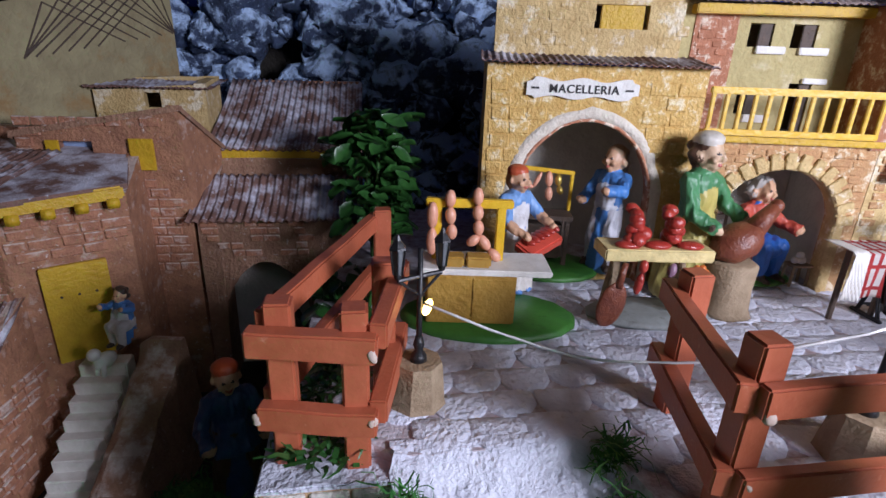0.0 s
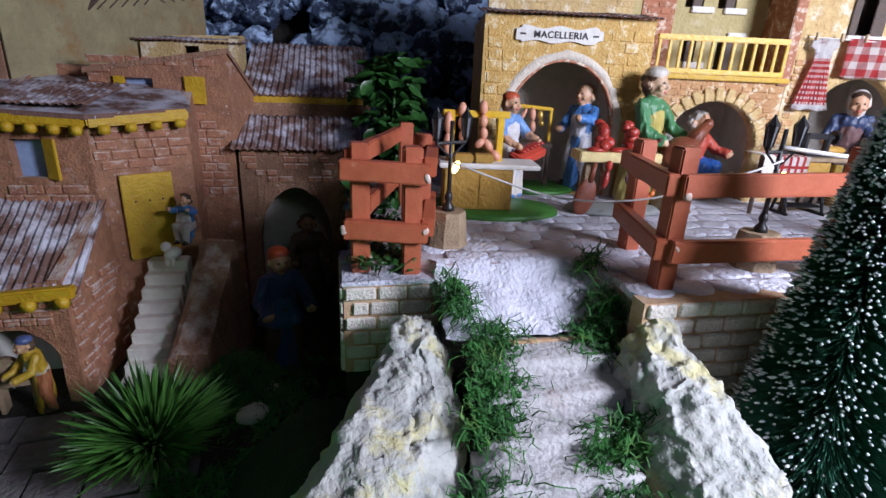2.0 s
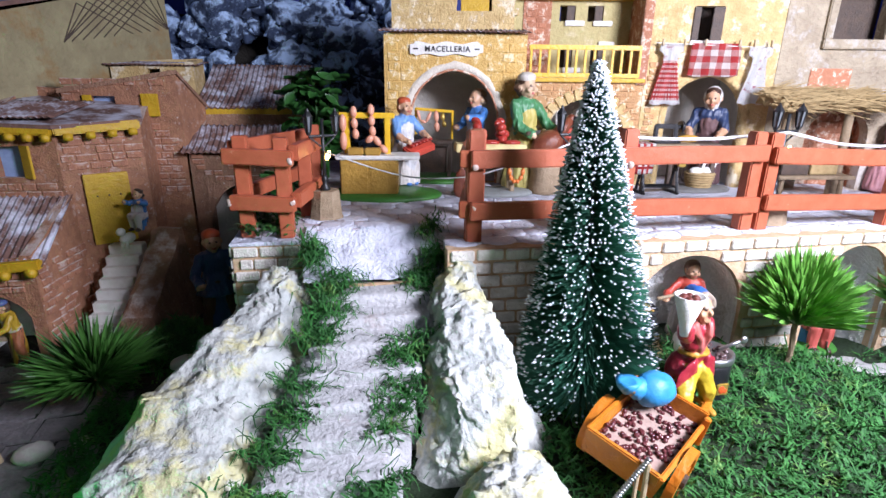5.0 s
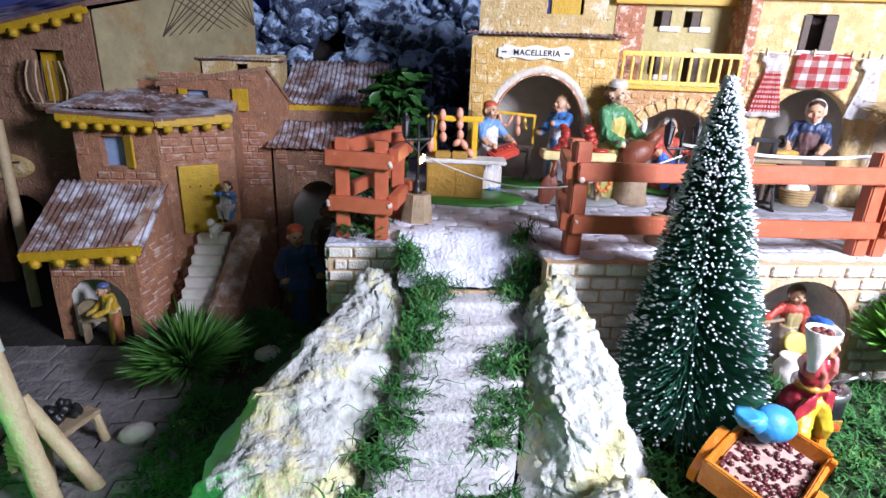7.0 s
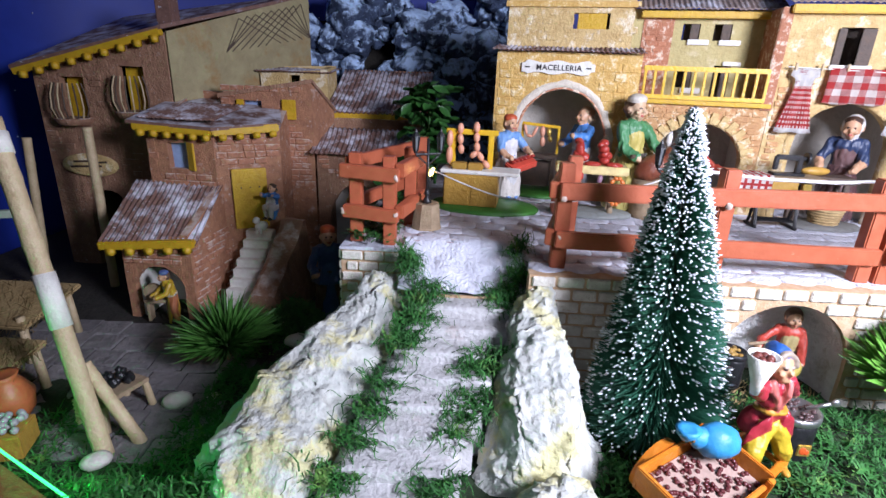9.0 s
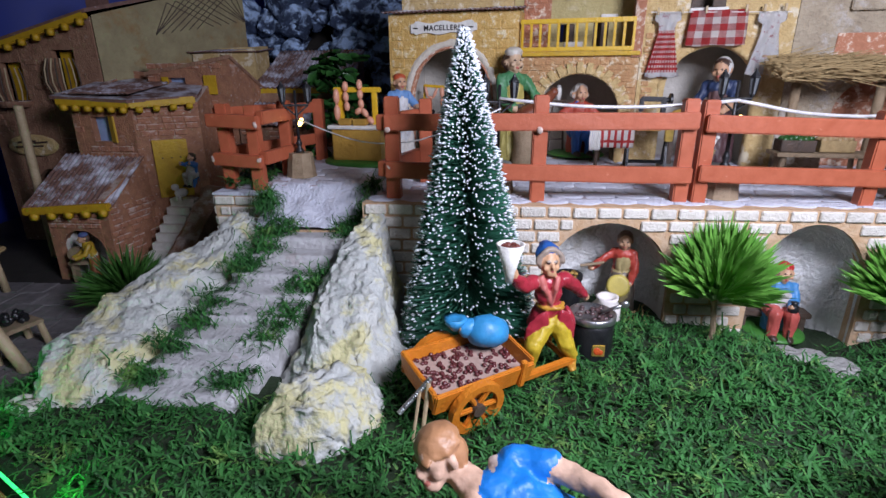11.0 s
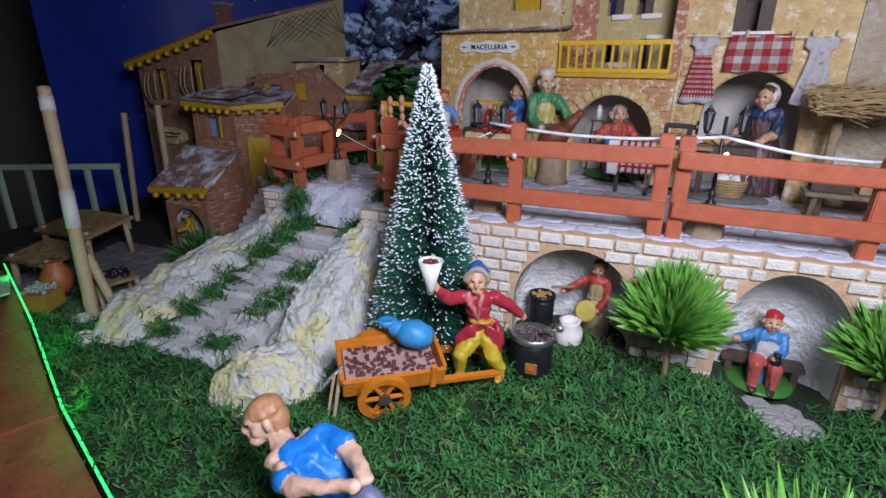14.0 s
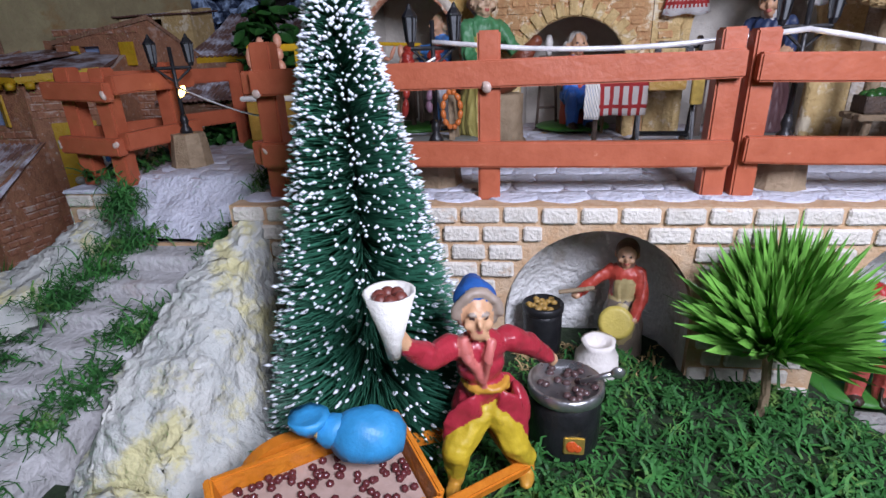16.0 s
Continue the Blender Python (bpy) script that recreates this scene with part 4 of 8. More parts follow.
w = [bm.verts.new(p.co + Vector((0, 0, -0.4))) for p in v]
bm.faces.new(v)
bm.faces.new(w[::-1])
for k in range(5):
    bm.faces.new((v[k], w[k], w[(k + 1) % 5], v[(k + 1) % 5]))
bmesh.ops.triangulate(bm, faces=bm.faces[:2])
part("roof_deck", bm, M["rooftile"], hut, "flat brown roof with snow")
roof(hut, (-38.8, 37.4, 17.0), 9.4, 9.0, 8, -2, M["rooftile"], "brown tiles with patches of snow", 0.18, 0.6)
ddir = Vector((6.8, 4.2, 0)).normalized()
dn = Vector((ddir.y, -ddir.x, 0))
bm = bmesh.new()
c = Vector((-27.0, 40.18, 7.2)) + dn * 0.35
box(bm, c, (4.2, 0.4, 7.8), Euler((0, 0, math.atan2(4.2, 6.8))).to_matrix(), 0.06)
door = part("door", bm, M["yellow"], hut, "yellow painted plank door")
for k in range(3):
    bm = bmesh.new()
    p = c + dn * 0.24 + ddir * (k - 1) * 1.1 + Vector((0, 0, 1.5))
    ball(bm, p, 0.1, seg=6)
    part("door_nail", bm, M["darkwood_and_void"], door)

# outside stair up to the yellow door, with a rough parapet
outer = thing("outside_stair", "narrow white plaster stair beside a brown parapet", "stairs")
for k in range(9):
    u = k / 8
    bm = bmesh.new()
    x, y, z = -26.4 + 0.8 * u, 31.6 + 7.6 * u, -4.6 + 7.8 * u
    box(bm, (x, y, (z + LOW) / 2), (3.4, 1.5, z - LOW), None, 0.08)
    rough_up(bm, 0.06, 1.0, k)
    part("step", bm, M["white"], outer)
bm = bmesh.new()
n = 14
rows = []
for k in range(n + 1):
    u = k / n
    x, y = -23.2 + 1.4 * u, 30.6 + 9.0 * u
    top = -2.2 + 7.2 * u if u < 0.9 else 4.9
    row = []
    for dx, z in ((-0.9, LOW), (-0.8, top - 0.3), (-0.2, top + 0.1), (2.2, top - 0.1), (3.2, LOW)):
        row.append(bm.verts.new(Vector((x + dx, y, z)) + noise.noise_vector((x + dx, y * 0.7, z)) * 0.2))
    rows.append(row)
for a, b in zip(rows, rows[1:]):
    for i in range(4):
        bm.faces.new((a[i], a[i + 1], b[i + 1], b[i]))
bm.faces.new(rows[0])
bmesh.ops.recalc_face_normals(bm, faces=bm.faces)
part("parapet", bm, M["terra2"], outer, "rough brown plaster parapet with worn white edges")

# tower house
tower = thing("tower_house", "brown brick-plaster tower house with two small yellow windows", "house")
P = [(-33.0, 47.0), (-20.4, 47.2), (-18.4, 56.0), (-33.0, 56.0)]
block(tower, "wall", P, LOW, [19.6, 21.9, 16.0, 16.0], M["terra"], openings={0: [hole(3.0, 5.6, 16.6, 19.0)]})
bm = bmesh.new()
box(bm, (-28.6, 48.3, 17.8), (3.2, 0.2, 3.0))
part("window_pane", bm, M["bluepane"], tower)
for x, z, w in ((-30.2, 17.8, 1.0), (-23.5, 18.0, 1.9)):
    bm = bmesh.new()
    box(bm, (x, 46.75, z), (w, 0.25, 2.6), None, 0.06)
    part("shutter", bm, M["yellow"], tower, "yellow wooden shutter")
bm = bmesh.new()
v = [bm.verts.new(p) for p in ((-33.3, 46.8, 19.75), (-20.2, 46.9, 22.05), (-18.2, 56.2, 16.1), (-33.3, 56.2, 16.1))]
w = [bm.verts.new(p.co + Vector((0, 0, -0.5))) for p in v]
bm.faces.new(v)
for k in range(4):
    bm.faces.new((v[k], w[k], w[(k + 1) % 4], v[(k + 1) % 4]))
part("roof_deck", bm, M["terra2"], tower)
pent = thing("attic_room", "small brown plaster attic with a tile roof behind the tower", "house")
block(pent, "wall", [(-31, 56.5), (-20.8, 56.5), (-20.8, 62), (-31, 62)], LOW, [22.4, 23.2, 23.8, 23.4], M["ochre2"], openings={0: [hole(4.5, 6.0, 20.9, 22.3)]})
roof(pent, (-31.6, 55.8, 22.6), 11.6, 6.8, 6, 0, M["rooftile"])

# long house with two tiled roofs
long = thing("tile_roof_house", "brown plaster house with two stepped snowy tile roofs", "house")
block(long, "wall", [(-20.0, 46.8), (-6.0, 46.8), (-6.0, 54.0), (-20.0, 54.0)], LOW, [12.2, 12.4, 16.6, 16.6], M["terra2"], openings={0: [arch(1.6, 9.4, LOW, 1.8, 8.2)]})
block(long, "upper_wall", [(-19.6, 54.6), (-6.0, 54.6), (-6.0, 68), (-19.6, 68)], LOW, [16.9, 17.0, 23.4, 23.2], M["terra"])
bm = bmesh.new()
box(bm, (-14, 52.6, 1), (11.5, 0.4, 16))
part("back_wall", bm, M["inside"], long)
roof(long, (-20.6, 45.6, 12.3), 15.0, 6.6, 26, 0, M["rooftile"], "brown tile roof with melting fake snow", 0.22, 0.7, 0.3)
roof(long, (-20.6, 53.2, 17.2), 15.0, 15.4, 23, 0, M["rooftile"], "upper brown tile roof with fake snow", 0.22, 0.7, 0.4)
eave(long, (-20.2, 53.7, 16.9), (-5.8, 53.7, 17.0), 7, 0.6)
bm = bmesh.new()
box(bm, (-13, 53.9, 16.0), (13.6, 0.3, 0.9), None, 0.1)
rough_up(bm, 0.15, 0.7)
part("wall_edge", bm, M["white"], long, "white plaster strip under the eave")

# big house at the far left
big = thing("big_house", "tall brown plaster house with two barrel balconies and yellow eaves", "house")
P = [(-58.0, 46.0), (-39.0, 45.6), (-26.5, 66.0), (-58.0, 70.0)]
block(big, "wall", P, LOW, [22.0, 27.0, 34.0, 30.0], M["terra2"],
      openings={0: [hole(3.5, 7.0, 15.4, 21.2), hole(12.0, 15.6, 16.6, 22.8), arch(4.5, 10.5, LOW, 2.0, 5.8)]})
d = Vector((12.5, 20.4)).normalized()
bm = bmesh.new()
v = [bm.verts.new(p) for p in ((-38.7, 45.6, 18.0), (-26.2, 66.0, 18.0), (-26.2, 66.0, 34.2), (-38.7, 45.6, 27.2))]
bm.faces.new(v)
for k, p in enumerate(v):
    p.co += Vector((d.y, -d.x, 0)) * 0.25
M["tanside"] = mat("tan_painted_plaster", (0.36, 0.31, 0.17), (0.27, 0.22, 0.12), 0.8, 2.5, 0.4, stain=(0.30, 0.19, 0.08), stain_size=9, stain_at=0.58)
w = [bm.verts.new(p.co - Vector((d.y, -d.x, 0)) * 0.2) for p in v]
for k in range(4):
    bm.faces.new((v[k], w[k], w[(k + 1) % 4], v[(k + 1) % 4]))
part("side_wall", bm, M["tanside"], big, "tan painted side wall with scratched lattice lines")
for k in range(9):
    for sgn in (1, -1):
        u = 0.45 + 0.06 * k
        a = Vector((-38.7 + 12.5 * u, 45.6 + 20.4 * u, 0)) + Vector((d.y, -d.x, 0)) * 0.3
        u2 = min(1.0, max(0.35, u + sgn * 0.3))
        b = Vector((-38.7 + 12.5 * u2, 45.6 + 20.4 * u2, 0)) + Vector((d.y, -d.x, 0)) * 0.3
        bm = bmesh.new()
        beam(bm, (a.x, a.y, 26.8 + 6.5 * u), (b.x, b.y, 23.5 + 4.5 * u2), 0.08, 0.12, 0)
        part("scratched_line", bm, M["darkwood_and_void"], big)
eave(big, (-59.6, 44.8, 21.6), (-38.6, 44.6, 27.2), 9, 0.8)
bm = bmesh.new()
v = [bm.verts.new(p) for p in ((-59.8, 44.4, 22.4), (-38.4, 44.2, 27.9), (-26.0, 66.4, 34.6), (-59.8, 70.4, 30.6))]
w = [bm.verts.new(p.co + Vector((0, 0, -0.5))) for p in v]
bm.faces.new((v[0], v[1], v[2]))
bm.faces.new((v[0], v[2], v[3]))
for k in range(4):
    bm.faces.new((v[k], w[k], w[(k + 1) % 4], v[(k + 1) % 4]))
part("roof", bm, M["rooftile"], big)
for x, z in ((-52.8, 15.0), (-44.2, 16.2)):
    bm = bmesh.new()
    lathe(bm, ((1.9, 0), (2.2, 0.4), (2.3, 0.8), (2.1, 0.9)), (x, 45.4, z), 18)
    bal = part("balcony", bm, M["terra2"], big, "round plaster balcony")
    for k in range(11):
        a = math.pi * (1.05 + 0.9 * k / 10)
        bm = bmesh.new()
        pts = [(x + r * math.cos(a), 45.4 + r * math.sin(a), z + 0.8 + h) for r, h in ((2.0, 0), (2.5, 1.4), (2.35, 3.2), (1.9, 4.6))]
        for p, q in zip(pts, pts[1:]):
            tube(bm, p, q, 0.1, 0.1, 6)
        part("baluster", bm, M["woodpale"] if k % 2 else M["darkwood_and_void"], bal)
    bm = bmesh.new()
    box(bm, (x, 47.6, z + 3.6), (3.6, 0.3, 5.6))
    part("balcony_door", bm, M["yellow"], big, "yellow balcony door")
bm = bmesh.new()
lathe(bm, ((0.1, 0), (4.0, 0.0), (4.1, 0.15), (3.6, 0.4), (0.1, 0.5)), (0, 0, 0), 28)
moved(bm, Matrix.Translation((-52.0, 45.6, 9.4)) @ Euler((radians(90), 0, 0)).to_matrix().to_4x4() @ Matrix.Diagonal((1.0, 0.40, 1, 1)))
rough_up(bm, 0.1, 1)
sg = part("oval_sign", bm, M["ochre2"], big, "oval plaster sign with a pale rim")
for k, (x0, x1, z) in enumerate(((-54.5, -50.0, 9.2), (-54.0, -51.0, 9.9), (-51.5, -49.2, 9.8))):
    bm = bmesh.new()
    beam(bm, (x0, 45.0, z), (x1, 45.0, z + 0.2), 0.12, 0.26, 0.03)
    part("painted_bar", bm, M["darkwood_and_void"], sg)

chimney = thing("chimney", "small snow-dusted brown chimney on the big house roof", "chimney", (-40.5, 50.0, 28.6))
bm = bmesh.new()
box(bm, (0, 0, 1.4), (2.2, 2.2, 3.4), None, 0.15)
rough_up(bm, 0.15, 0.8)
part("chimney_shaft", bm, M["rooftile"], chimney)
bm = bmesh.new()
box(bm, (0, 0, 3.3), (2.7, 2.7, 0.4), None, 0.1)
part("cap", bm, M["roofgrey"], chimney)

# ---- painted figurines and small props ----
PAINT = {}


def paint(r, g, b, rough=0.46):
    key = (r, g, b, rough)
    if key not in PAINT:
        PAINT[key] = mat("enamel_paint", (r, g, b), (r * 0.78, g * 0.76, b * 0.74), rough, 0.9, 0.18,
                         stain=(r * 0.55, g * 0.5, b * 0.48), stain_size=1.1, stain_at=0.64)
    return PAINT[key]


SKIN = (0.62, 0.36, 0.22)
GREENBASE = paint(0.05, 0.20, 0.03)


def fused(bm, voxel, rounds=2):
    """Melts overlapping solids into one smooth clay skin; every face keeps the paint of what lay nearest. Frees bm."""
    bm.faces.ensure_lookup_table()
    tree = BVHTree.FromBMesh(bm)
    slots = [f.material_index for f in bm.faces]
    me = bpy.data.meshes.new("temporary_clay")
    bm.to_mesh(me)
    bm.free()
    ob = new("temporary_clay", me)
    mod = ob.modifiers.new("skin", "REMESH")
    mod.mode, mod.voxel_size = "VOXEL", voxel
    bpy.context.view_layer.update()
    skin = bpy.data.meshes.new_from_object(ob.evaluated_get(bpy.context.evaluated_depsgraph_get()))
    bpy.data.objects.remove(ob)
    out = bmesh.new()
    out.from_mesh(skin)
    bpy.data.meshes.remove(skin)
    for f in out.faces:
        f.material_index = slots[tree.find_nearest(f.calc_center_median())[2]]
    for _ in range(rounds):
        bmesh.ops.smooth_vert(out, verts=out.verts, factor=0.5, use_axis_x=True, use_axis_y=True, use_axis_z=True)
    return out


def limb(bm, pts, radii, slot):
    for (p, q), (a, b) in zip(zip(pts, pts[1:]), zip(radii, radii[1:])):
        tube(bm, p, q, a, b, 10, slot)
    for p, r in zip(pts, radii):
        ball(bm, p, r * 1.01, None, 10, slot)


def figurine(name, label, place, turn, H, top, bottom, hair=(0.10, 0.05, 0.03), skin=SKIN, apron=None, hat=None, hatc=(0.7, 0.7, 0.7), shoe=(0.05, 0.03, 0.02),
             skirt=False, sit=False, reach=((-0.16, -0.2, 0.55), (0.16, -0.2, 0.55)), lean=0.0, nod=0.0, bare=False, stride=0.06, coat=None, base=None):
    """One plain painted clay figure, facing -y; lengths in heights H."""
    bm = bmesh.new()
    hip = Vector((0, 0, 0.50 if not sit else 0.26))
    up = Matrix.Translation(hip) @ Euler((radians(lean), 0, 0)).to_matrix().to_4x4()
    # legs
    if skirt and not sit:
        lathe(bm, ((0.178, 0.015), (0.186, 0.06), (0.168, 0.25), (0.138, 0.42), (0.108, 0.53)), (0, 0, 0), 26, 2, 0.035)
        for s in (-1, 1):
            ball(bm, (s * 0.05, -0.14, 0.02), (0.035, 0.06, 0.025), None, 8, 4)
    else:
        for s in (-1, 1):
            if sit:
                pts = [hip + Vector((s * 0.05, 0, 0)), Vector((s * 0.075, -0.19, 0.27)), Vector((s * 0.075, -0.19, 0.04))]
            else:
                pts = [hip + Vector((s * 0.045, 0, 0)), Vector((s * (0.055 + stride * 0.5), -0.035, 0.27)), Vector((s * (0.055 + stride), 0.0, 0.045))]
            limb(bm, pts, (0.078, 0.064, 0.046), 2)
            ball(bm, pts[2] + Vector((0, -0.035, -0.02)), (0.045, 0.085, 0.036), None, 8, 4)
        if skirt:
            ball(bm, hip + Vector((0, -0.09, -0.02)), (0.13, 0.17, 0.085), None, 12, 2)
    # trunk
    t0 = len(bm.verts)
    lathe(bm, ((0.112, -0.03), (0.118, 0.03), (0.106, 0.11), (0.124, 0.20), (0.130, 0.245), (0.100, 0.295), (0.046, 0.318), (0.042, 0.35)), (0, 0, 0), 18, 1)
    bm.verts.ensure_lookup_table()
    for v in bm.verts[t0:]:
        v.co.y *= 0.72
        v.co = up @ v.co
    if coat:
        t1 = len(bm.verts)
        lathe(bm, ((0.185, -0.10), (0.172, -0.07), (0.125, 0.01), (0.110, 0.10)), (0, 0, 0), 20, 1, 0.06)
        bm.verts.ensure_lookup_table()
        for v in bm.verts[t1:]:
            v.co.y *= 0.85
            v.co = up @ v.co
    if apron:
        t1 = len(bm.verts)
        ball(bm, (0, -0.062, 0.13), (0.088, 0.040, 0.14), None, 12, 3)
        bm.verts.ensure_lookup_table()
        for v in bm.verts[t1:]:
            v.co = up @ v.co
        if skirt and not sit:
            ball(bm, (0, -0.082, 0.30), (0.118, 0.10, 0.235), None, 14, 3)
    # head
    neck = up @ Vector((0, -0.005, 0.335))
    hm = Matrix.Translation(neck) @ Euler((radians(lean * 0.4 + nod), 0, 0)).to_matrix().to_4x4()
    hm = hm @ Matrix.Scale(1.14, 4)
    hc = hm @ Vector((0, -0.012, 0.058))
    ball(bm, hc, (0.070, 0.080, 0.094), None, 14, 0)
    for s in (-1, 1):
        ball(bm, hm @ Vector((s * 0.028, -0.083, 0.068)), (0.009, 0.010, 0.006), None, 6, 8)
        ball(bm, hm @ Vector((s * 0.036, -0.070, 0.035)), (0.024, 0.02, 0.022), None, 8, 0)
    ball(bm, hm @ Vector((0, -0.086, 0.010)), (0.020, 0.012, 0.007), None, 6, 9)
    for k in range(9 if hat in (None, "band") else 0):
        a = k * 2.4
        ball(bm, hm @ Vector((0.066 * math.sin(a), 0.028 + 0.045 * math.cos(a), 0.065 + 0.04 * math.sin(k * 1.7))), 0.034, None, 8, 5)
    ball(bm, hm @ Vector((0, -0.088, 0.048)), (0.015, 0.022, 0.024), None, 8, 0)
    for s in (-1, 1):
        ball(bm, hm @ Vector((s * 0.072, -0.006, 0.05)), (0.012, 0.02, 0.026), None, 6, 0)
    ball(bm, hm @ Vector((0, -0.052, 0.0)), (0.034, 0.034, 0.026), None, 8, 0)
    ball(bm, hm @ Vector((0, 0.010, 0.096)), (0.078, 0.080, 0.068), None, 14, 5)
    ball(bm, hm @ Vector((0, 0.03, 0.045)), (0.08, 0.064, 0.08), None, 12, 5)
    if hat == "cap":
        ball(bm, hm @ Vector((0, 0.006, 0.108)), (0.083, 0.086, 0.055), None, 12, 6)
    elif hat == "scarf":
        ball(bm, hm @ Vector((0, 0.018, 0.070)), (0.091, 0.086, 0.109), None, 12, 6)
        ball(bm, hm @ Vector((0, -0.005, 0.0)), (0.073, 0.068, 0.042), None, 10, 6)
    elif hat == "band":
        ball(bm, hm @ Vector((0, 0.004, 0.130)), (0.086, 0.090, 0.050), None, 12, 6)
    elif hat == "pointed":
        tube(bm, hm @ Vector((0, 0.0, 0.095)), hm @ Vector((0, 0.075, 0.215)), 0.096, 0.02, 14, 6)
        ball(bm, hm @ Vector((0, -0.002, 0.098)), (0.098, 0.104, 0.05), None, 12, 6)
        ball(bm, hm @ Vector((0, 0.05, 0.02)), (0.1, 0.07, 0.1), None, 12, 6)
    elif hat == "brim":
        t1 = len(bm.verts)
        lathe(bm, ((0.10, 0.105), (0.105, 0.112), (0.062, 0.125), (0.052, 0.165), (0.02, 0.175)), (0, 0, 0), 18, 6)
        bm.verts.ensure_lookup_table()
        for v in bm.verts[t1:]:
            v.co = hm @ v.co
    # arms
    for s, h in zip((-1, 1), reach):
        sh = up @ Vector((s * 0.114, 0, 0.25))
        h = Vector(h)
        mid = (sh + h) / 2 + Vector((s * 0.045, 0.035, -0.045))
        tube(bm, sh, mid, 0.050, 0.046, 10, 1)
        ball(bm, sh, 0.052, None, 10, 1)
        ball(bm, mid, 0.047, None, 10, 1)
        tube(bm, mid, h, 0.043, 0.032 if bare else 0.046, 10, 0 if bare else 1)
        ball(bm, h, (0.037, 0.040, 0.032), None, 8, 0)
    limb(bm, [up @ Vector((0.098 * math.cos(a), 0.080 * math.sin(a), 0.035)) for a in [k * math.pi / 6 for k in range(13)]], [0.022] * 13, 4 if not apron else 3)
    bmesh.ops.scale(bm, vec=(H, H, H), verts=bm.verts)
    bm = fused(bm, 0.0095 * H)
    for v in bm.verts:
        fold = Vector((v.co.x * 2.2, v.co.y * 2.2, v.co.z * 0.6))
        v.co += noise.noise_vector(v.co * 0.9 + Vector(place)) * 0.05
        if v.co.z < 0.8 * H:
            v.co += noise.noise_vector(fold + Vector(place)) * 0.013 * H + noise.noise_vector(fold * 2.1) * 0.006 * H
    if base:
        lathe(bm, ((base[0], 0.0), (base[0] * 1.02, 0.12), (base[0] * 0.93, 0.3), (base[0] * 0.3, 0.36)), (0, 0, -0.02), 28, 7, 0.02)
    mats = [paint(*skin), paint(*top), paint(*bottom), paint(*(apron or top)), paint(*shoe), paint(*hair), paint(*hatc), GREENBASE if not base or len(base) < 2 else base[1], paint(0.03, 0.02, 0.02), paint(0.45, 0.12, 0.09)]
    ob = part(name, bm, mats, None, "", True)
    at(ob, *place, turn)
    return tagged(ob, label, "figurine")


def props(name, label, category, place=(0, 0, 0), turn=0.0, group=""):
    return thing(name, label, category, place, turn, group)


def add(parent, name, build, material, label="", smooth=False, rough=0.0):
    bm = bmesh.new()
    build(bm)
    if rough:
        rough_up(bm, rough, 0.8)
    return part(name, bm, material, parent, label, smooth)


def sausages(parent, pts, r, material, label=""):
    """A chain of links along points."""
    for a, b in zip(pts, pts[1:]):
        a, b = Vector(a), Vector(b)
        bm = bmesh.new()
        ball(bm, (a + b) / 2, (r, r, (b - a).length * 0.53), (b - a).to_track_quat("Z", "Y").to_matrix(), 10)
        part("sausage_link", bm, material, parent, label, True)


M["wallwood"] = mat("honey_wood", (0.46, 0.27, 0.05), (0.36, 0.20, 0.035), 0.5, 1.4, 0.4, stain=(0.26, 0.13, 0.03), stain_size=2.5, stain_at=0.66)
M["iron"] = mat("black_iron", (0.025, 0.025, 0.028), (0.015, 0.015, 0.017), 0.4, 0.8, 0.2, metal=0.3)
M["steel"] = mat("bright_steel", (0.55, 0.55, 0.56), (0.42, 0.42, 0.43), 0.3, 0.8, 0.2, metal=0.9)
M["brass"] = mat("gilt", (0.60, 0.42, 0.10), None, 0.35, 0.5, 0.1, metal=0.6)
M["pinkmeat"] = mat("pink_sausage_paint", (0.72, 0.36, 0.24), (0.62, 0.28, 0.18), 0.4, 0.6, 0.2)
M["redmeat"] = mat("red_meat_paint", (0.42, 0.045, 0.03), (0.28, 0.025, 0.02), 0.3, 0.7, 0.4)
M["brownmeat"] = mat("brown_meat_paint", (0.22, 0.065, 0.032), (0.14, 0.035, 0.02), 0.35, 0.7, 0.5)
M["orangemeat"] = mat("orange_sausage_paint", (0.68, 0.20, 0.05), (0.56, 0.14, 0.03), 0.35, 0.6, 0.2)
M["straw"] = mat("straw", (0.46, 0.33, 0.16), (0.32, 0.22, 0.10), 0.85, 0.6, 0.5)
M["greenoval"] = GREENBASE
M["bulb"] = mat("warm_bulb", (1, 0.7, 0.3), None, 0.3, 1, 0, emit=(1.0, 0.62, 0.18), power=12.0)
M["wire"] = mat("silver_wire", (0.84, 0.82, 0.82), None, 0.25, 1, 0.0, metal=0.1)


def oval(bm, rx, ry, h, seg=36):
    lathe(bm, ((1.0, 0), (1.01, h * 0.5), (0.94, h), (0.3, h * 1.1)), (0, 0, 0), seg)
    bmesh.ops.scale(bm, vec=(rx, ry, 1), verts=bm.verts)
    for v in bm.verts:
        r = math.atan2(v.co.y, v.co.x)
        v.co.x *= 1 + 0.012 * math.sin(r * 24)
        v.co.y *= 1 + 0.012 * math.sin(r * 24)


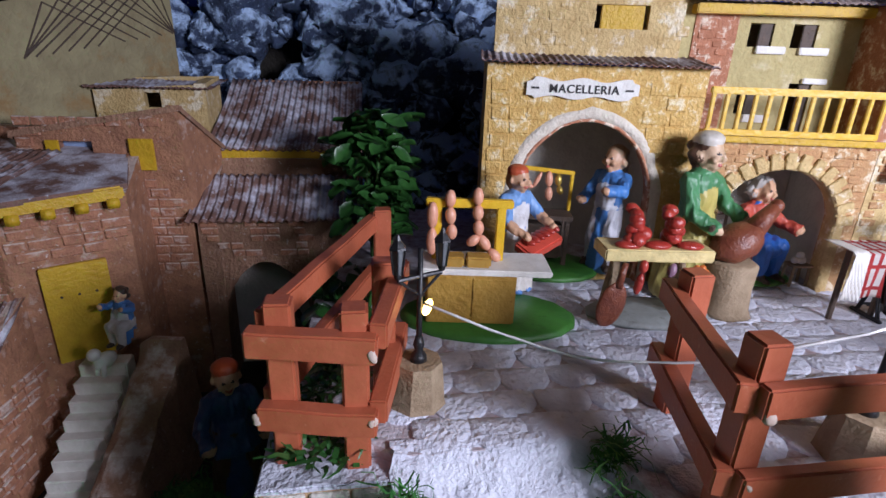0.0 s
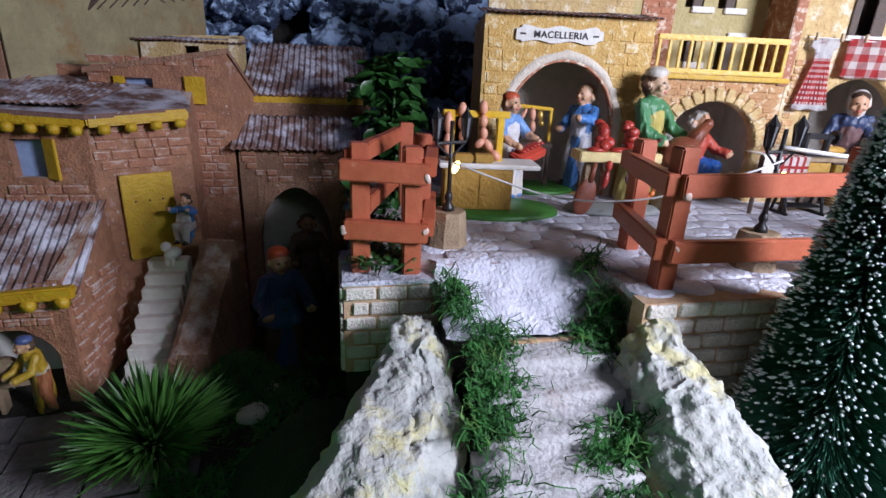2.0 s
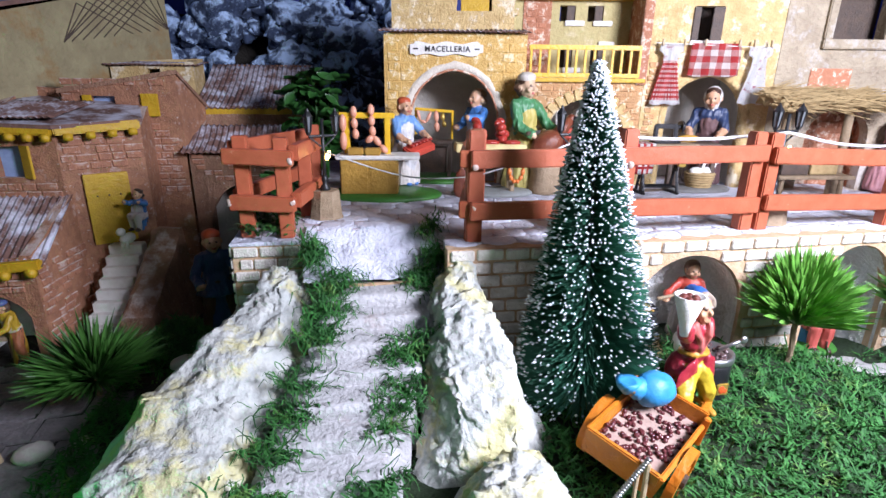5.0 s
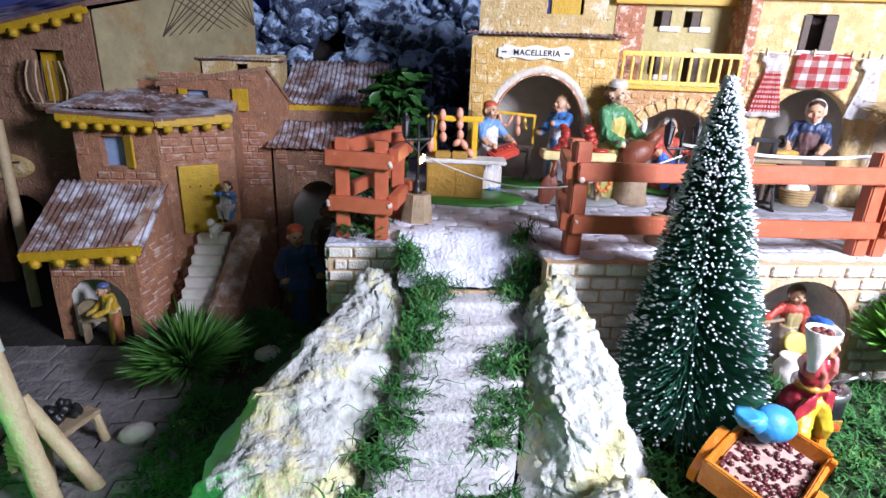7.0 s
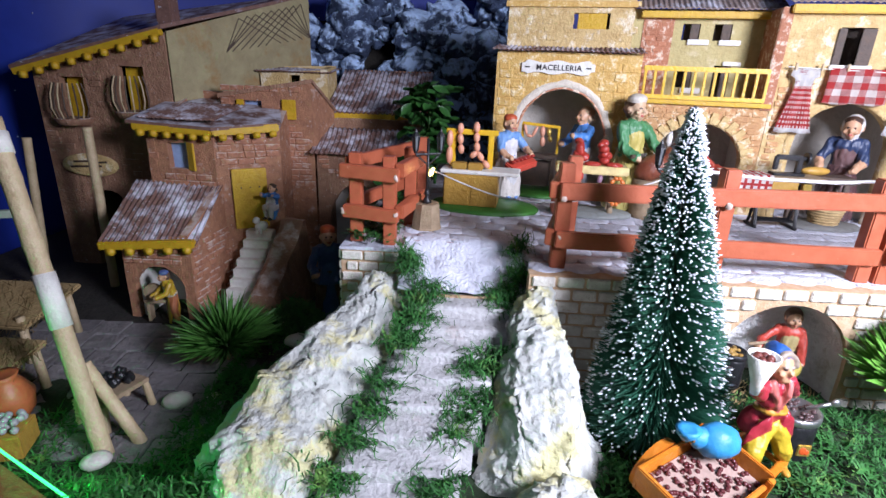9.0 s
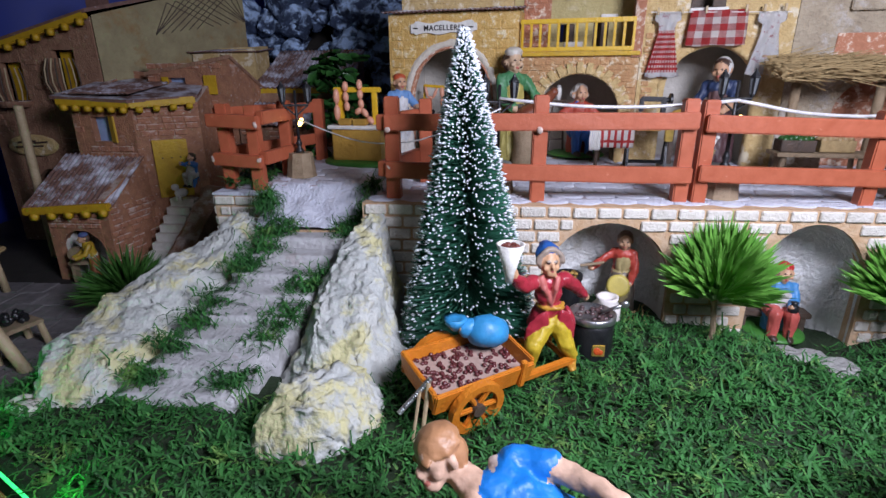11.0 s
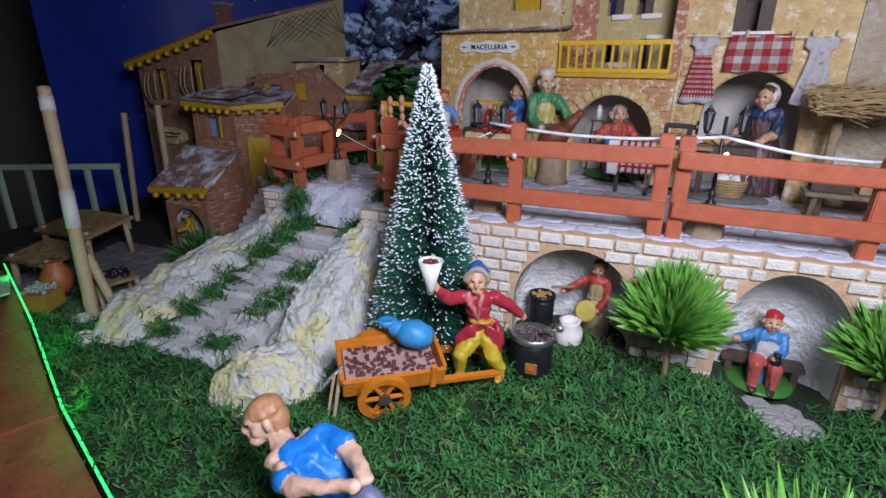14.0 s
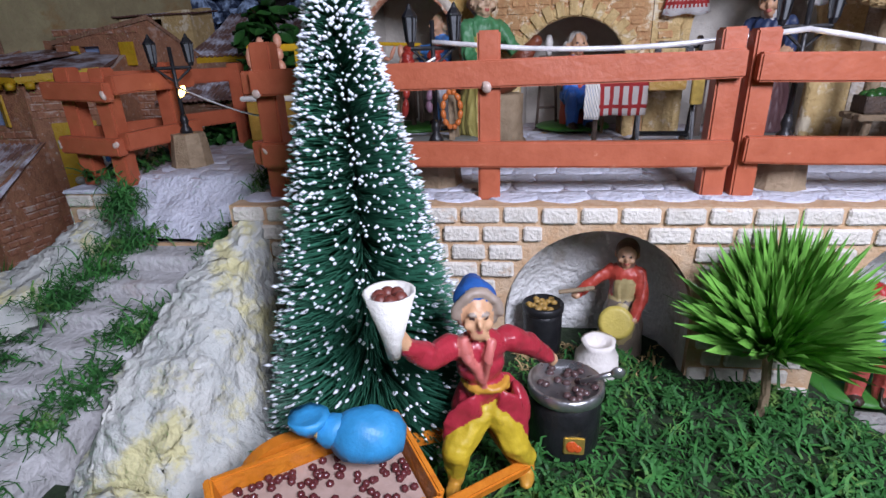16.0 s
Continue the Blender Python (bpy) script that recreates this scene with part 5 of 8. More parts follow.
# sausage stall
stall = props("sausage_stall", "honey-brown sausage counter with a white top and yellow hanging rack", "market stall", (1.8, 32.0, FLOOR), -8)
add(stall, "green_base", lambda bm: (oval(bm, 6.0, 3.6, 0.55), moved(bm, Matrix.Translation((1.2, 0.4, -0.05)))), M["greenoval"], "glossy green oval base", True)
add(stall, "counter", lambda bm: box(bm, (-0.2, 0, 2.25), (5.8, 3.0, 3.6), None, 0.12), M["wallwood"])
for x in (-1.65, 1.25):
    add(stall, "counter_panel", lambda bm: box(bm, (x, -1.52, 2.2), (2.7, 0.12, 3.1), None, 0.05), M["wallwood"])
add(stall, "countertop", lambda bm: box(bm, (0.7, 0, 4.2), (8.4, 3.5, 0.4), None, 0.1), M["white"], "white counter top")
for x in (-2.5, 1.6):
    add(stall, "rack_post", lambda bm: box(bm, (x, 0.3, 6.2), (0.6, 0.5, 3.9), None, 0.08), M["brightyellow"], "yellow rack post")
add(stall, "rack_beam", lambda bm: box(bm, (-0.45, 0.3, 8.2), (5.6, 0.6, 0.55), None, 0.08), M["brightyellow"], "yellow rack beam")
for x in (-1.5, 0.2):
    add(stall, "board_block", lambda bm: box(bm, (x, -0.8, 4.75), (1.6, 1.2, 0.7), None, 0.12), M["wallwood"])
sausages(stall, ((-2.8, -0.2, 8.3), (-2.8, -0.2, 6.6), (-2.8, -0.2, 4.8)), 0.38, M["pinkmeat"])
sausages(stall, ((-1.7, -0.1, 9.1), (-1.7, -0.15, 8.0), (-1.6, -0.2, 6.9), (-1.5, -0.2, 5.9)), 0.36, M["pinkmeat"])
sausages(stall, ((0.0, -0.1, 9.3), (0.05, -0.2, 8.2), (0.1, -0.2, 7.2), (0.2, -0.2, 6.2), (0.9, -0.3, 5.3), (1.6, -0.4, 4.6)), 0.36, M["pinkmeat"])
sausages(stall, ((0.2, -0.3, 6.2), (-0.5, -0.4, 5.6)), 0.34, M["pinkmeat"])
figurine("figurine", "painted clay woman in red cap holding a meat tray", (5.6, 36.4, FLOOR + 0.45), 30, 9.4, (0.16, 0.32, 0.62), (0.70, 0.66, 0.62), (0.55, 0.24, 0.10), apron=(0.66, 0.66, 0.68),
         hat="cap", hatc=(0.55, 0.10, 0.04), skirt=True, reach=((-0.12, -0.26, 0.52), (0.16, -0.26, 0.56)), bare=True, shoe=(0.10, 0.25, 0.6))
tray = props("meat_tray", "red tray of meat held by the clay woman", "tray", (7.0, 34.5, 14.1), 30)
add(tray, "tray_body", lambda bm: box(bm, (0, 0, 0), (3.4, 1.7, 0.8), Euler((radians(20), radians(-14), 0)).to_matrix(), 0.15), paint(0.60, 0.08, 0.05))
for k in range(6):
    add(tray, "meat_slice", lambda bm: ball(bm, (-1.2 + 0.48 * k, -0.1, 0.4 + 0.12 * k), (0.28, 0.7, 0.22), None, 8), M["redmeat"], "", True)

# inside the butcher's arch
figurine("figurine", "painted bald clay butcher in blue shirt and white apron", (14.7, 40.0, FLOOR + 0.4), -62, 10.4, (0.07, 0.22, 0.55), (0.55, 0.55, 0.60), (0.52, 0.36, 0.22), apron=(0.62, 0.64, 0.70),
         reach=((-0.10, -0.22, 0.58), (0.14, -0.26, 0.70)))
bt = props("butcher_table", "dark wooden butcher's table with tools and a yellow sausage rack", "table", (9.6, 42.0, FLOOR), -14)
add(bt, "green_base", lambda bm: (oval(bm, 4.6, 3.4, 0.45), moved(bm, Matrix.Translation((0.6, -0.8, 0)))), M["greenoval"], "glossy green base", True)
add(bt, "tabletop", lambda bm: box(bm, (0, 0, 4.6), (5.2, 2.6, 0.4), None, 0.08), M["darkwood_and_void"])
for x in (-2.2, 2.2):
    for y in (-1.0, 1.0):
        add(bt, "table_leg", lambda bm: box(bm, (x, y, 2.4), (0.4, 0.4, 4.2), None, 0.05), M["darkwood_and_void"])
add(bt, "cupboard", lambda bm: box(bm, (0, 0.1, 2.4), (3.6, 1.8, 3.0), None, 0.06), M["darkwood_and_void"])
add(bt, "scale", lambda bm: box(bm, (-1.4, 0.2, 5.1), (1.6, 0.9, 0.6), None, 0.1), M["iron"])
add(bt, "rack_beam", lambda bm: beam(bm, (-2.2, 0.8, 8.4), (2.6, 0.8, 8.1), 0.35, 0.35), M["brightyellow"])
for x, z in ((-2.1, 8.4), (2.4, 8.1)):
    add(bt, "rack_post", lambda bm: beam(bm, (x, 0.8, 4.8), (x, 0.8, z), 0.3, 0.3), M["brightyellow"])
sausages(bt, ((-1.9, 0.5, 8.3), (-1.5, 0.4, 7.0), (-0.8, 0.4, 6.8), (-0.2, 0.5, 8.1)), 0.22, M["pinkmeat"])
sausages(bt, ((0.4, 0.5, 8.2), (0.5, 0.4, 6.9), (0.6, 0.4, 5.7)), 0.34, M["pinkmeat"])
sausages(bt, ((1.2, 0.5, 8.0), (1.3, 0.4, 7.0), (1.6, 0.4, 6.3)), 0.30, M["brass"])

# meat stand before the arch
ms = props("meat_stand", "pale yellow plank stand heaped with red meat and hanging sausages", "market stall", (14.2, 31.8, FLOOR), -6)
add(ms, "stand_base", lambda bm: (oval(bm, 4.4, 2.3, 0.45), moved(bm, Matrix.Translation((0.4, 0, 0)))), paint(0.28, 0.30, 0.29, 0.7), "grey base", True)
add(ms, "tabletop", lambda bm: box(bm, (0, 0, 5.0), (7.4, 2.6, 0.85), None, 0.1), mat("pale_yellow_paint", (0.72, 0.58, 0.26), None, 0.5, 1, 0.3))
for x in (-2.6, 2.4):
    add(ms, "trestle", lambda bm: (beam(bm, (x, -0.8, 0.3), (x * 0.9, 0.2, 4.7), 0.5, 0.5), beam(bm, (x, 0.9, 0.3), (x * 0.9, 0.2, 4.7), 0.5, 0.5)), M["wood"])
rnd = random.Random(5)
for cx in (-1.4, 1.0):
    for k in range(9):
        a = rnd.uniform(0, 6.28)
        r = 1.05 * rnd.random()
        z = 5.7 + 0.24 * k
        add(ms, "meat_piece", lambda bm: ball(bm, (cx + r * math.cos(a) * (1 - k / 11), 0.1 + r * math.sin(a) * 0.8, z), (0.62 - 0.03 * k, 0.55, 0.42), Euler((rnd.random(), rnd.random(), a)).to_matrix(), 10), M["redmeat"], "", True)
for x in (-2.0, 0.0, 2.2):
    add(ms, "meat_slab", lambda bm: ball(bm, (x, -0.6, 5.55), (0.95, 0.6, 0.3), None, 10), M["redmeat"], "", True)
ring = [(2.6 + 0.75 * math.sin(6.283 * k / 12), -1.6, 3.0 + 1.45 * math.cos(6.283 * k / 12)) for k in range(13)]
sausages(ms, ring, 0.24, M["orangemeat"])
sausages(ms, [(0.9, -1.5, 4.6), (0.7, -1.6, 3.7), (0.8, -1.6, 2.8)], 0.3, paint(0.25, 0.14, 0.2))
sausages(ms, [(-1.1, -1.5, 4.8), (-1.2, -1.6, 3.9), (-1.4, -1.6, 2.4)], 0.3, M["redmeat"])
add(ms, "carving_board", lambda bm: (ball(bm, (-3.0, -1.7, 1.6), (0.95, 0.22, 1.7), Euler((0, radians(12), 0)).to_matrix(), 14), tube(bm, (-2.7, -1.7, 2.9), (-2.4, -1.6, 4.6), 0.28, 0.2)), M["brownmeat"], "brown hanging ham board", True)

stump = props("chopping_stump", "grey-brown chopping stump carrying a large joint of meat", "stump", (20.7, 32.2, FLOOR))
add(stump, "trunk", lambda bm: lathe(bm, ((2.0, 0), (1.75, 0.4), (1.6, 2.0), (1.7, 3.9), (1.45, 4.0)), (0, 0, 0), 22, 0, 0.04), M["wood"], "", True, 0.06)
joint = props("meat_joint", "large dark red joint of meat lying on the stump", "meat", (20.7, 32.2, FLOOR + 4.0))
add(joint, "meat_body", lambda bm: ball(bm, (0, 0, 1.3), (1.9, 1.5, 1.35), Euler((0, radians(-28), 0)).to_matrix(), 18), M["brownmeat"], "", True, 0.12)
add(joint, "shank", lambda bm: (tube(bm, (0.9, 0, 2.0), (2.6, 0.2, 3.9), 0.85, 0.45, 14), ball(bm, (2.6, 0.2, 3.9), 0.5, None, 10)), M["brownmeat"], "", True)
figurine("figurine", "painted clay woman in green blouse and yellow apron carving meat", (18.9, 34.9, FLOOR), 22, 12.3, (0.07, 0.24, 0.10), (0.44, 0.38, 0.12), (0.10, 0.05, 0.03), skin=(0.66, 0.46, 0.30), apron=(0.50, 0.42, 0.12),
         hat="band", hatc=(0.66, 0.62, 0.55), skirt=True, reach=((-0.06, -0.20, 0.50), (0.24, -0.16, 0.52)), nod=-2)
knife = props("butcher_knife", "dark butcher's knife in the clay woman's grip", "knife", (18.9, 32.4, 15.9), 40)
add(knife, "blade", lambda bm: box(bm, (0.9, 0, 0), (2.0, 0.1, 0.45), None, 0.03), M["steel"])
add(knife, "handle", lambda bm: box(bm, (-0.5, 0, 0), (0.9, 0.3, 0.4), None, 0.08), M["darkwood_and_void"])

# spinner in the brick arch
figurine("figurine", "painted seated clay old woman in a red shawl and blue skirt", (27.2, 38.6, FLOOR + 0.3), 12, 11.0, (0.48, 0.08, 0.05), (0.03, 0.14, 0.50), (0.55, 0.52, 0.48), skirt=True, sit=True,
         reach=((-0.22, -0.18, 0.42), (0.24, -0.2, 0.38)), base=(3.4,))
chair = props("low_chair", "small dark wooden chair under the seated figure", "chair", (27.2, 38.9, FLOOR + 0.45))
add(chair, "seat", lambda bm: box(bm, (0, 0, 2.3), (2.2, 2.0, 0.25), None, 0.05), M["darkwood_and_void"])
for x in (-0.9, 0.9):
    for y in (-0.8, 0.8):
        add(chair, "leg", lambda bm: tube(bm, (x, y, 0), (x, y, 2.3), 0.16, 0.16, 8), M["darkwood_and_void"])
stool = props("egg_stool", "little wooden stool with white eggs on it", "stool", (30.2, 36.2, FLOOR))
add(stool, "seat", lambda bm: box(bm, (0, 0, 1.8), (1.8, 1.3, 0.2), None, 0.05), M["wood"])
for x in (-0.7, 0.7):
    for y in (-0.45, 0.45):
        add(stool, "leg", lambda bm: tube(bm, (x * 1.1, y, 0), (x, y, 1.8), 0.12, 0.12, 8), M["wood"])
eggs = props("egg", "white eggs heaped on the little stool", "eggs", (30.2, 36.2, FLOOR + 1.9))
for x, y, z in ((-0.4, 0, 0.28), (0.3, 0.1, 0.28), (0, -0.2, 0.3), (0.05, 0.1, 0.7)):
    add(eggs, "egg", lambda bm: ball(bm, (x, y, z), (0.36, 0.3, 0.28), None, 10), M["white"], "", True)
wheel = props("spinning_frame", "dark wooden spinning frame with a white bobbin inside the arch", "spinning frame", (24.8, 39.8, FLOOR))
for x in (-0.6, 0.6):
    add(wheel, "frame_leg", lambda bm: tube(bm, (x * 1.6, 0, 0), (x, 0, 6.6), 0.14, 0.12, 8), M["darkwood_and_void"])
for z in (2.0, 5.2, 6.6):
    add(wheel, "crossbar", lambda bm: tube(bm, (-0.9, 0, z), (0.9, 0, z), 0.12, 0.12, 8), M["darkwood_and_void"])
add(wheel, "bobbin", lambda bm: lathe(bm, ((0.2, 6.7), (0.34, 7.2), (0.36, 7.9), (0.2, 8.5)), (0, 0, 0), 12), M["white"], "white wool bobbin", True)

# sewing machine table
M["gingham"] = mat("red_white_cloth", (0.80, 0.74, 0.70), (0.74, 0.68, 0.64), 0.85, 0.6, 0.3)
M["gred"] = mat("red_cloth_check", (0.55, 0.05, 0.05), (0.48, 0.04, 0.04), 0.85, 0.6, 0.3)
sew = props("sewing_table", "small sewing table on black cast-iron treadle legs", "table", (33.2, 30.2, FLOOR), -4)
add(sew, "tabletop", lambda bm: box(bm, (-0.2, 0, 5.3), (7.4, 2.8, 0.35), None, 0.06), M["wood"], "worn grey wooden top")
for x in (-2.0, 1.9):
    def iron_leg(bm, x=x):
        for y in (-0.9, 0.9):
            beam(bm, (x, y, 0.1), (x, -y * 0.5, 5.1), 0.28, 0.28)
        beam(bm, (x - 0.1, -1.3, 0.15), (x - 0.1, 1.3, 0.15), 0.35, 0.3)
        beam(bm, (x, -0.5, 2.6), (x, 0.5, 2.6), 0.25, 0.25)
    add(sew, "iron_leg", iron_leg, M["iron"])
add(sew, "treadle", lambda bm: [beam(bm, (-2.0, -0.6 + 0.3 * k, 0.8), (1.9, -0.6 + 0.3 * k, 0.8), 0.16, 0.2) for k in range(5)] and None, M["iron"])
add(sew, "drawer", lambda bm: box(bm, (-0.3, -0.9, 4.6), (2.6, 0.9, 0.9), None, 0.06), M["wallwood"])
add(sew, "drawer", lambda bm: box(bm, (1.8, -1.2, 4.0), (0.8, 0.5, 1.8), None, 0.06), M["brass"], "gilt ornament")
machine = props("sewing_machine", "black antique sewing machine on the table", "sewing machine", (33.4, 30.2, FLOOR + 5.5), -4)
add(machine, "bed", lambda bm: box(bm, (0, 0, 0.12), (3.0, 1.2, 0.25), None, 0.05), M["iron"])
add(machine, "arm", lambda bm: (beam(bm, (1.0, 0, 0.2), (1.0, 0, 1.9), 0.5, 0.5), beam(bm, (-1.3, 0, 1.8), (1.2, 0, 1.75), 0.45, 0.5), beam(bm, (-1.2, 0, 1.9), (-1.2, 0, 0.5), 0.4, 0.45)), M["iron"])
add(machine, "wheel", lambda bm: (tube(bm, (1.5, 0, 1.7), (1.75, 0, 1.7), 0.65, 0.65, 16), tube(bm, (1.2, 0, 1.7), (1.5, 0, 1.7), 0.25)), M["iron"])
cloth = props("table_cloth", "red and white striped cloth with a hanging lace edge", "cloth", (29.6, 30.2, FLOOR), -4)


def drape(x0, x1, y0, y1, z, drop, stripes=False):
    bm = bmesh.new()
    nx, ny = 26, 22
    g = []
    for i in range(nx + 1):
        col = []
        for j in range(ny + 1):
            u, v = i / nx, j / ny
            x = x0 + (x1 - x0) * u
            s = v * (abs(y1 - y0) + drop)
            y, zz = (y1 - s, z) if s < abs(y1 - y0) else (y0 - 0.12, z - (s - abs(y1 - y0)))
            wv = 0.14 * math.sin(x * 3.2) * max(0, v - 0.45) * 2
            col.append(bm.verts.new((x + 0.06 * noise.noise((x, zz, 1)), y - wv, zz + 0.03 * noise.noise((x * 2, y * 2, zz)))))
        g.append(col)
    for i in range(nx):
        for j in range(ny):
            f = bm.faces.new((g[i][j], g[i][j + 1], g[i + 1][j + 1], g[i + 1][j]))
            f.material_index = 1 if (i % 5 in (1, 2)) or (j % 6 == 1) else 0
    return bm


bm = drape(-1.6, 1.9, -1.4, 1.2, 5.62, 3.2)
bmesh.ops.solidify(bm, geom=bm.faces, thickness=-0.06)
part("cloth_sheet", bm, [M["gingham"], M["gred"]], cloth, "", True)
bm = drape(-2.6, -1.55, -1.4, 1.2, 5.64, 3.5)
bmesh.ops.delete(bm, geom=[f for k, f in enumerate(bm.faces) if (k * 7) % 5 == 0], context="FACES_ONLY")
bmesh.ops.solidify(bm, geom=bm.faces, thickness=-0.06)
part("lace_edge", bm, [M["white"]], cloth, "white openwork lace edge", True)
for x in (-1.6, 1.6):
    add(cloth, "cloth_stand", lambda bm: tube(bm, (x, 0, 0), (x, 0, 5.5), 0.2, 0.2, 8), M["darkwood_and_void"])
figurine("figurine", "painted clay woman in dark dress and white headscarf kneading", (42.0, 35.0, FLOOR), -38, 11.4, (0.03, 0.05, 0.12), (0.10, 0.05, 0.055), (0.06, 0.03, 0.02), hat="scarf", hatc=(0.70, 0.68, 0.66), apron=(0.16, 0.09, 0.09), skirt=True,
         reach=((-0.16, -0.26, 0.52), (0.10, -0.28, 0.52)), lean=14, bare=True)
kt = props("kneading_table", "dark wooden table with a loaf on it before the arch", "table", (37.6, 32.0, FLOOR), -10)
add(kt, "tabletop", lambda bm: box(bm, (0.6, 0, 5.0), (5.4, 2.6, 0.7), None, 0.1), M["darkwood_and_void"])
for x in (-1.4, 2.6):
    for y in (-0.9, 0.9):
        add(kt, "leg", lambda bm: box(bm, (x, y, 2.4), (0.5, 0.5, 4.6), None, 0.05), M["darkwood_and_void"])
loaf = props("loaf", "golden loaf of bread on the table", "bread", (37.4, 32.0, FLOOR + 5.4))
add(loaf, "crust", lambda bm: ball(bm, (0, 0, 0.35), (1.5, 0.5, 0.45), None, 12), paint(0.52, 0.30, 0.06), "", True)
basket = props("goose_basket", "woven basket with white geese on a grey oval base", "basket", (38.8, 31.2, FLOOR))
add(basket, "stone_base", lambda bm: oval(bm, 4.0, 2.2, 0.4), paint(0.20, 0.20, 0.19, 0.8), "grey base", True)
add(basket, "weave", lambda bm: [lathe(bm, ((1.25 + 0.06 * k, 0.4 + 0.28 * k), (1.42 + 0.06 * k, 0.54 + 0.28 * k), (1.25 + 0.06 * k, 0.68 + 0.28 * k)), (0.2, 0, 0), 20) for k in range(6)] and None, M["straw"], "", True)
for x in (-0.5, 0.9):
    add(basket, "goose", lambda bm: (ball(bm, (x, -0.2, 2.2), (0.8, 0.6, 0.5), None, 10), tube(bm, (x + 0.5, -0.4, 2.3), (x + 0.8, -0.5, 3.2), 0.2, 0.16, 8), ball(bm, (x + 0.85, -0.6, 3.3), 0.24, None, 8)), M["white"], "white goose", True)

# street lamps on wooden blocks with the light wire
def street_lamp(x, y, turn, h=9.0, arms=1.2, lit=True, z=FLOOR):
    lp = props("street_lamp", "black double-lantern street lamp on a rough wooden block", "street lamp", (x, y, z), turn, "street lamps on the terrace")
    add(lp, "wooden_block", lambda bm: (lathe(bm, ((1.5, 0), (1.45, 0.2), (1.25, 2.2), (1.2, 2.4)), (0, 0, 0), 8)), M["wood"], "rough grey wooden block", False, 0.08)
    add(lp, "pole", lambda bm: (tube(bm, (0, 0, 2.4), (0, 0, h), 0.16, 0.13, 10), lathe(bm, ((0.45, 2.4), (0.4, 2.7), (0.2, 3.0), (0.3, 3.3), (0.17, 3.8)), (0, 0, 0), 12)), M["iron"], "", True)
    add(lp, "crossarm", lambda bm: (tube(bm, (-arms, 0, h - 1.4), (arms, 0, h - 1.4), 0.12, 0.12, 8), tube(bm, (-arms, 0, h - 1.4), (0, 0, h - 2.4), 0.08, 0.08, 6), tube(bm, (arms, 0, h - 1.4), (0, 0, h - 2.4), 0.08, 0.08, 6)), M["iron"])
    for s in (-1, 1):
        lantern = add(lp, "lantern", lambda bm: (lathe(bm, ((0.16, h - 1.3), (0.24, h - 1.05)), (s * arms, 0, 0), 6)) and None, M["iron"])
        add(lantern, "lantern_roof", lambda bm: lathe(bm, ((0.44, h + 0.2), (0.40, h + 0.28), (0.16, h + 0.6), (0.05, h + 0.85)), (s * arms, 0, 0), 6), M["iron"])
        for a in [k * math.pi / 3 for k in range(6)]:
            add(lantern, "glazing_bar", lambda bm: tube(bm, (s * arms + 0.24 * math.cos(a), 0.24 * math.sin(a), h - 1.05), (s * arms + 0.38 * math.cos(a), 0.38 * math.sin(a), h + 0.2), 0.045, 0.045, 5), M["iron"])
        add(lantern, "lantern_glass", lambda bm: lathe(bm, ((0.2, h - 1.05), (0.33, h + 0.2)), (s * arms, 0, 0), 6), M["smoked"], "grey lantern glass")
    if lit:
        add(lp, "bulb", lambda bm: ball(bm, (0.3, -0.25, h - 3.0), (0.22, 0.2, 0.45), Euler((0, radians(25), 0)).to_matrix(), 8), M["bulb"], "small lit amber bulb", True)
    return lp


M["smoked"] = mat("smoked_lantern_glass", (0.16, 0.17, 0.18), None, 0.12, 1, 0.0)
street_lamp(-2.6, 23.6, 25, 8.4)
street_lamp(17.1, 17.6, 8, 9.0)
street_lamp(35.6, 16.8, 5, 9.3)
street_lamp(50.5, 17.0, 20, 8.6)
wire = props("light_wire", "thin silver light wire sagging from lamp to lamp", "wire")


def sag_wire(a, b, drop, r=0.07):
    a, b = Vector(a), Vector(b)
    pts = [a + (b - a) * k / 14 + Vector((0.15 * math.sin(k), 0.1 * math.cos(k * 1.7), -drop * math.sin(math.pi * k / 14))) for k in range(15)]
    bm = bmesh.new()
    pipe(bm, pts, r, 6)
    part("wire_span", bm, M["wire"], wire, "", True)


sag_wire((-2.4, 23.2, 15.2), (17.1, 17.4, 16.6), 2.6)
sag_wire((17.1, 17.4, 17.4), (35.6, 16.6, 17.3), 0.6, 0.15)
sag_wire((35.6, 16.6, 17.3), (50.5, 16.8, 16.4), 0.7, 0.15)

# washing on the pale house
line = props("washing_line", "thin line carrying washing across the pale house", "washing line")
add(line, "line_cord", lambda bm: tube(bm, on_face(33.2, 25.4, 0.7), on_face(46.0, 25.0, 0.7), 0.05, 0.05, 6), M["white"])


